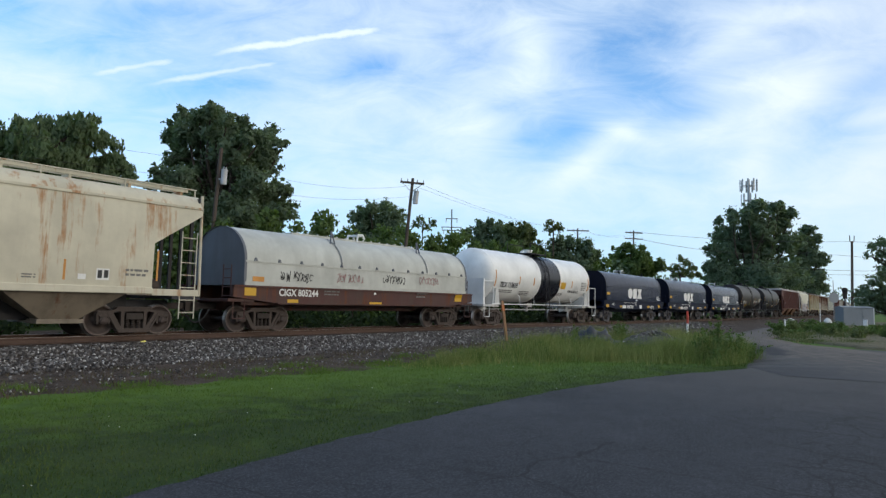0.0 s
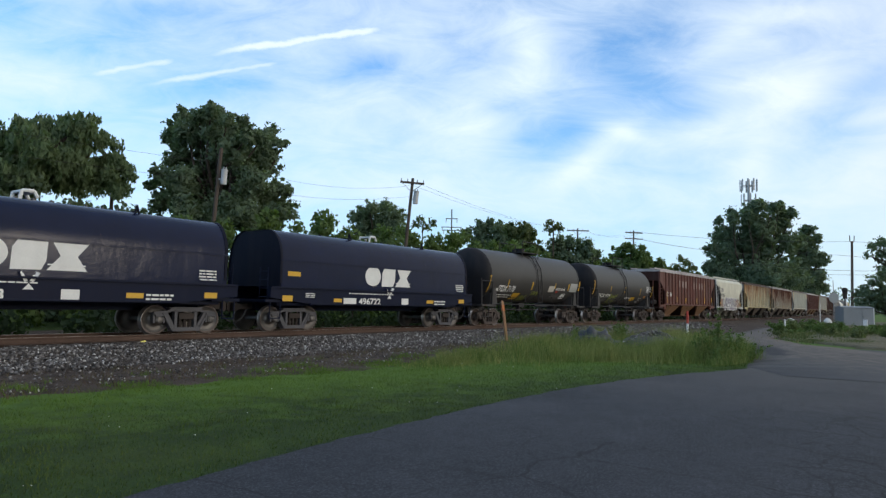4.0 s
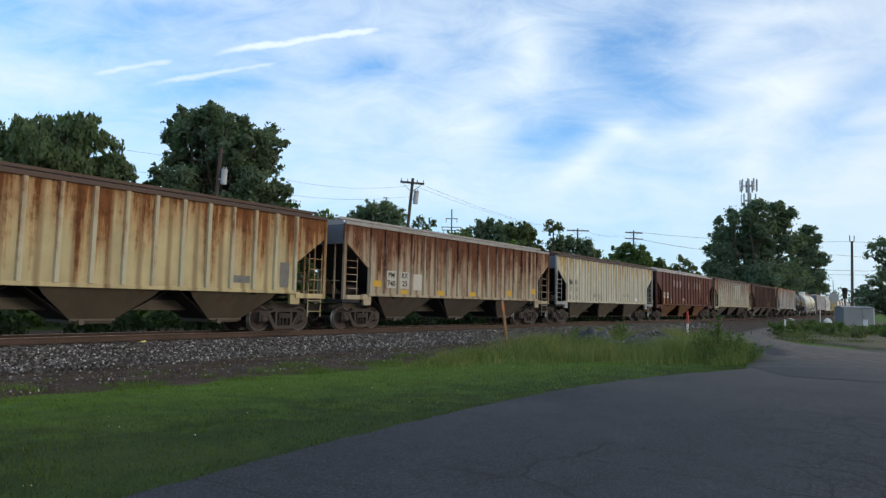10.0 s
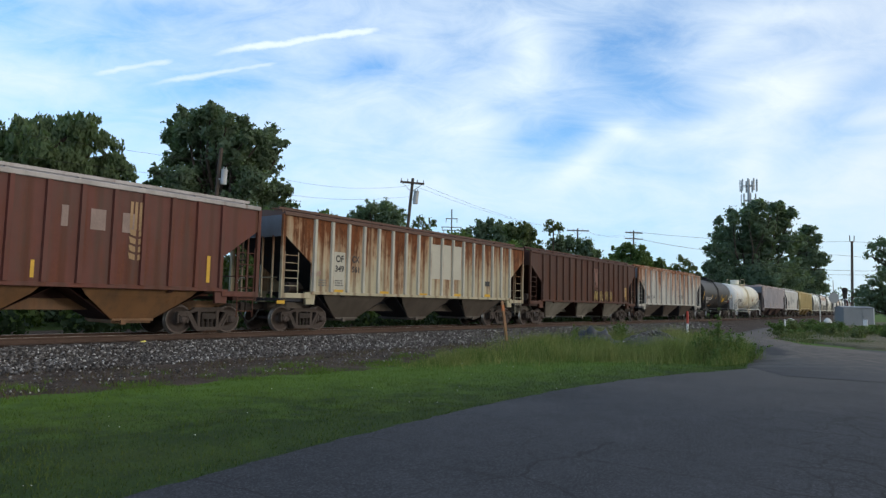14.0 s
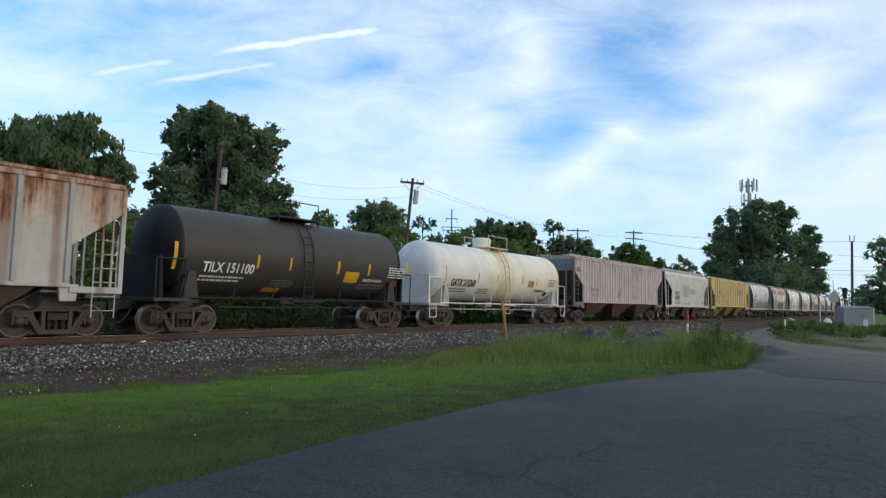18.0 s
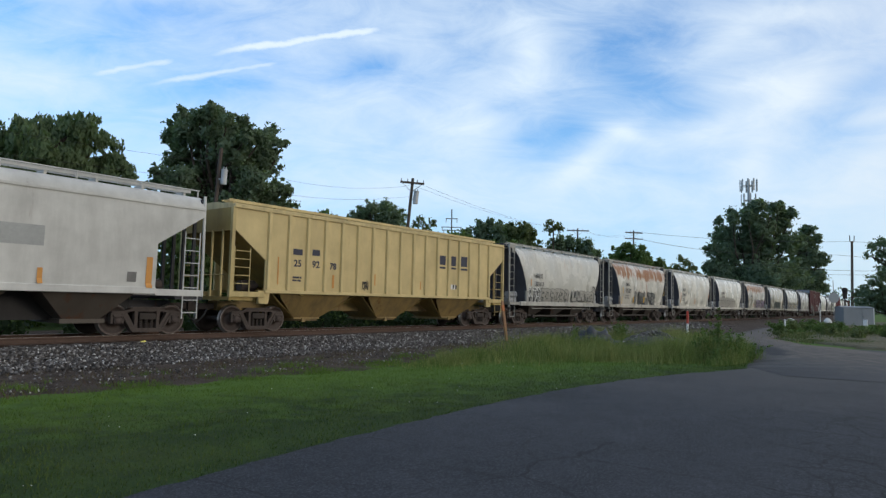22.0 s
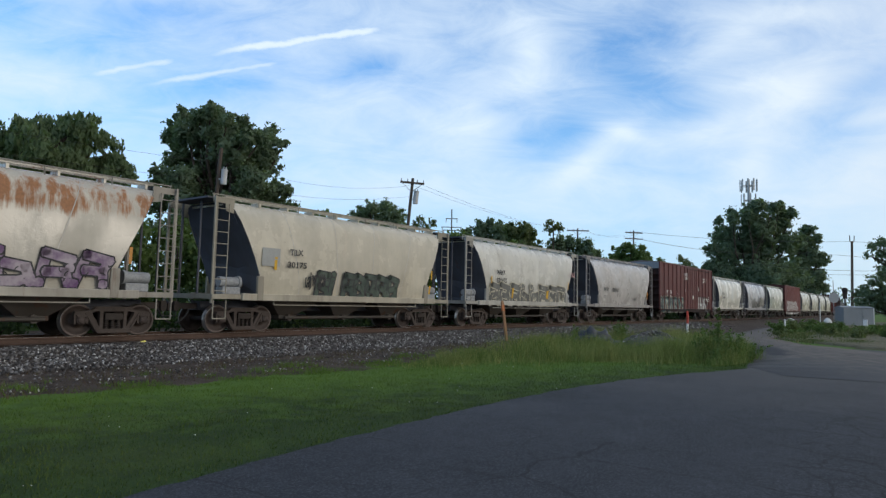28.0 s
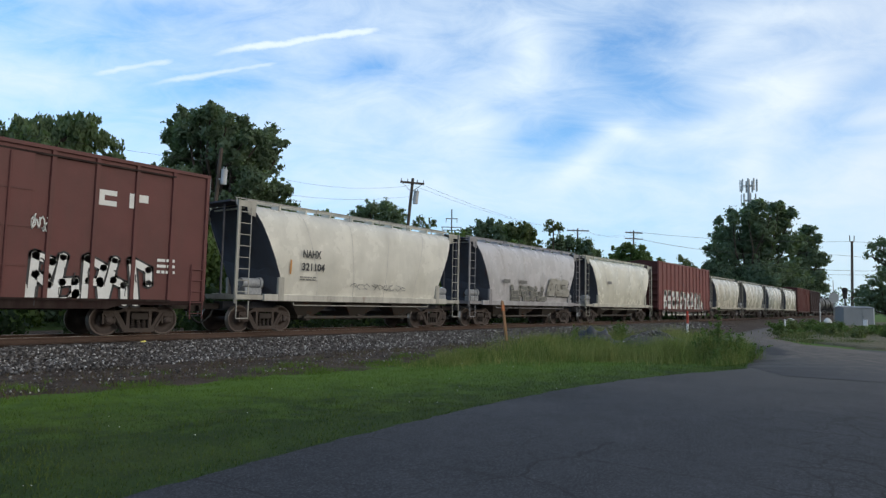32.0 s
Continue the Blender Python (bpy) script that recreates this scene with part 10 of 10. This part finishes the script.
def long_grass():
    rng = np.random.default_rng(21)
    spots = [(14.8, 10.9, 1.6, 0.8, 0.16), (16.5, 11.2, 1.8, 1.0, 0.30), (18.0, 9.6, 1.8, 1.0, 0.36), (20.0, 10.9, 2.2, 1.4, 0.42), (22.5, 9.9, 2.2, 1.6, 0.46), (19.8, 8.2, 1.6, 0.9, 0.42), (23.5, 7.6, 1.8, 1.0, 0.55), (26.5, 7.4, 2.2, 1.0, 0.5),
             (23.0, 12.4, 2.4, 1.1, 0.5), (29.5, 12.6, 2.5, 1.0, 0.55), (32.5, 10.3, 2.0, 1.4, 0.6), (21.0, 6.6, 1.4, 0.6, 0.50), (22.6, 5.9, 1.4, 0.6, 0.62), (23.6, 5.4, 1.2, 0.5, 0.5), (21.6, 5.4, 1.0, 0.4, 0.3)]
    x, y, hh = clumped(rng, 95000, spots)
    tuft = np.array([noise.noise((a * 1.5, b * 1.5, 8.0)) + 0.6 * noise.noise((a * 4.0, b * 4.0, 3.0)) for a, b in zip(x, y)])
    keep = tuft > rng.uniform(-0.9, 0.35, len(x))
    x, y, hh, tuft = x[keep], y[keep], hh[keep], tuft[keep]
    z = np.full(len(x), -0.02)
    blades("long_grass", x, y, z, hh * (1 + 0.7 * tuft) * rng.uniform(0.35, 1.35, len(x)), rng.uniform(0.003, 0.008, len(x)), 22, TALL, "long unmown grass going yellow", "long grass", 0.75)
    far = [(52, 8.0, 5, 1.2, 0.5), (58, 6.5, 6, 1.5, 0.6), (66, 6.0, 8, 1.8, 0.6), (50, 5.0, 6, 1.4, 0.45), (60, 3.0, 8, 2.0, 0.6), (40.5, 5.4, 2.0, 0.9, 0.3), (44, 6.6, 2.5, 0.6, 0.4), (50, 7.2, 3, 0.5, 0.5), (43, 3.6, 3, 1.2, 0.25), (70, 2.0, 10, 2.5, 0.7), (78, 8.5, 8, 1.2, 0.5), (46, 7.2, 3, 0.7, 0.35)]
    x, y, hh = clumped(rng, 16000, far)
    blades("verge_grass", x, y, np.full(len(x), -0.02), hh * rng.uniform(0.2, 0.65, len(x)), rng.uniform(0.010, 0.022, len(x)), 23, WEED, "rough weeds along the service road", "weeds", 0.6)
    dry = [(80, 3.5, 10, 2.2, 0.35), (72, 4.0, 7, 1.6, 0.35), (64, 4.6, 5, 1.2, 0.3)]
    x, y, hh = clumped(rng, 12000, dry)
    blades("dry_grass", x, y, np.full(len(x), -0.02), hh * rng.uniform(0.4, 1.0, len(x)), rng.uniform(0.010, 0.022, len(x)), 24, DRY, "dry yellowing grass before the equipment house", "dry grass", 0.6)


long_grass()


def weed(x, y, h, w, seed, mat, label, count=500):
    """A tall weed: branching stems with leaves along them."""
    rnd = random.Random(seed)
    ob = tagged(new("tall_weed"), label, "weed")
    ob.matrix_basis = pose(x, y, -0.02)
    g = Geo()
    centers, radii = [], []
    for i in range(7):
        a, t = rnd.uniform(0, 6.28), rnd.uniform(0.55, 1.0)
        top = (math.cos(a) * w * 0.5 * rnd.random(), math.sin(a) * w * 0.5 * rnd.random(), h * t)
        limb_geo(g, [(0.1 * math.cos(a), 0.1 * math.sin(a), 0), (top[0] * 0.5, top[1] * 0.5, h * t * 0.5), top], 0.012, 0.004)
        for k in range(5):
            s = 0.25 + 0.75 * k / 4
            centers.append((top[0] * s, top[1] * s, top[2] * s))
            radii.append(w * rnd.uniform(0.09, 0.2) * (1.15 - 0.6 * s))
    part("stems", g, WEED, ob)
    tagged(ob.children[0], kind="stuff")
    leaves("leaves", centers, radii, count, 0.075 if x < 40 else 0.13, mat, ob, seed, 0.1, 0.1)
    return ob


for k, (x, y, h, w, leafy) in enumerate(((21.8, 5.55, 1.85, 0.7, 420), (22.6, 5.9, 1.15, 1.1, 520), (22.0, 6.1, 0.95, 1.2, 520), (23.1, 5.3, 0.90, 1.2, 520), (22.2, 5.2, 0.80, 1.1, 420), (23.8, 5.0, 0.60, 1.2, 380),
                                         (21.3, 5.4, 0.55, 1.1, 340), (24.8, 5.2, 0.50, 1.2, 300), (23.8, 6.2, 1.0, 1.3, 520), (25.2, 6.2, 0.8, 1.3, 420), (30.5, 12.4, 1.1, 1.4, 500), (32.0, 12.8, 1.0, 1.2, 500), (26.8, 12.9, 0.8, 1.2, 420))):
    weed(x, y, h, w, 60 + k, LEAF_MID, "tall leafy green weed in the long grass" if h > 0.9 else "low leafy green weed in the long grass", leafy)
for k, (x, y, h, w) in enumerate(((47, 7.9, 0.45, 1.6), (50, 7.6, 0.4, 1.8), (55, 9.3, 0.8, 2.6), (58, 9.0, 0.9, 3.0), (61, 8.8, 0.9, 3.2), (64, 8.9, 0.9, 3.2), (52, 6.0, 0.5, 2.0), (56, 6.6, 0.7, 2.6), (60, 6.0, 0.8, 2.8), (54, 4.3, 0.6, 2.4),
                                  (58, 4.0, 0.7, 2.6), (62, 4.2, 0.7, 2.8), (49, 3.9, 0.5, 2.0), (66, 3.2, 0.7, 3.0), (53, 2.6, 0.6, 2.4), (68, 7.4, 0.8, 3.2))):
    weed(x, y, h, w, 80 + k, LEAF_MID if k % 3 else LEAF_OLIVE, "bushy green weed beside the service road", 1100)

# ---- motion ----
def run(t):
    """How far the train has run after t seconds."""
    return 13.92 * t + 0.0127 * t * t


def place(x):
    turn = math.degrees(math.atan((bend(x + 4) - bend(x - 4)) / 8))
    return pose(x, TRACK_Y + bend(x), RAIL_Z, 0, 0, turn)


def motions():
    for x0, car in TRAIN:
        steps = 16 if x0 > 90 else 8
        walk(car.ob, [(32.0 * k / steps, place(x0 - run(32.0 * k / steps))) for k in range(steps + 1)])
    where = {car.ob.name: x0 for x0, car in TRAIN}
    for wheel, ob, dx, local in SPINNING:
        x0 = where[ob.name] + dx
        rows = []
        last = None
        for k in range(0, 961):
            x = x0 - run(k / 30.0)
            if -6.0 < x < 46.0:
                if last is None or k - last >= 1:
                    rows.append((k / 30.0, pose(local, 0, WHEEL_R, 0, math.degrees(x / WHEEL_R) % 360 * 1.0, 0)))
                    last = k
        if not rows:
            continue
        if rows[0][0] > 0.05:
            rows.insert(0, (0.0, rows[0][1]))
        if rows[-1][0] < 31.95:
            rows.append((32.0, rows[-1][1]))
        walk(wheel, rows)


motions()
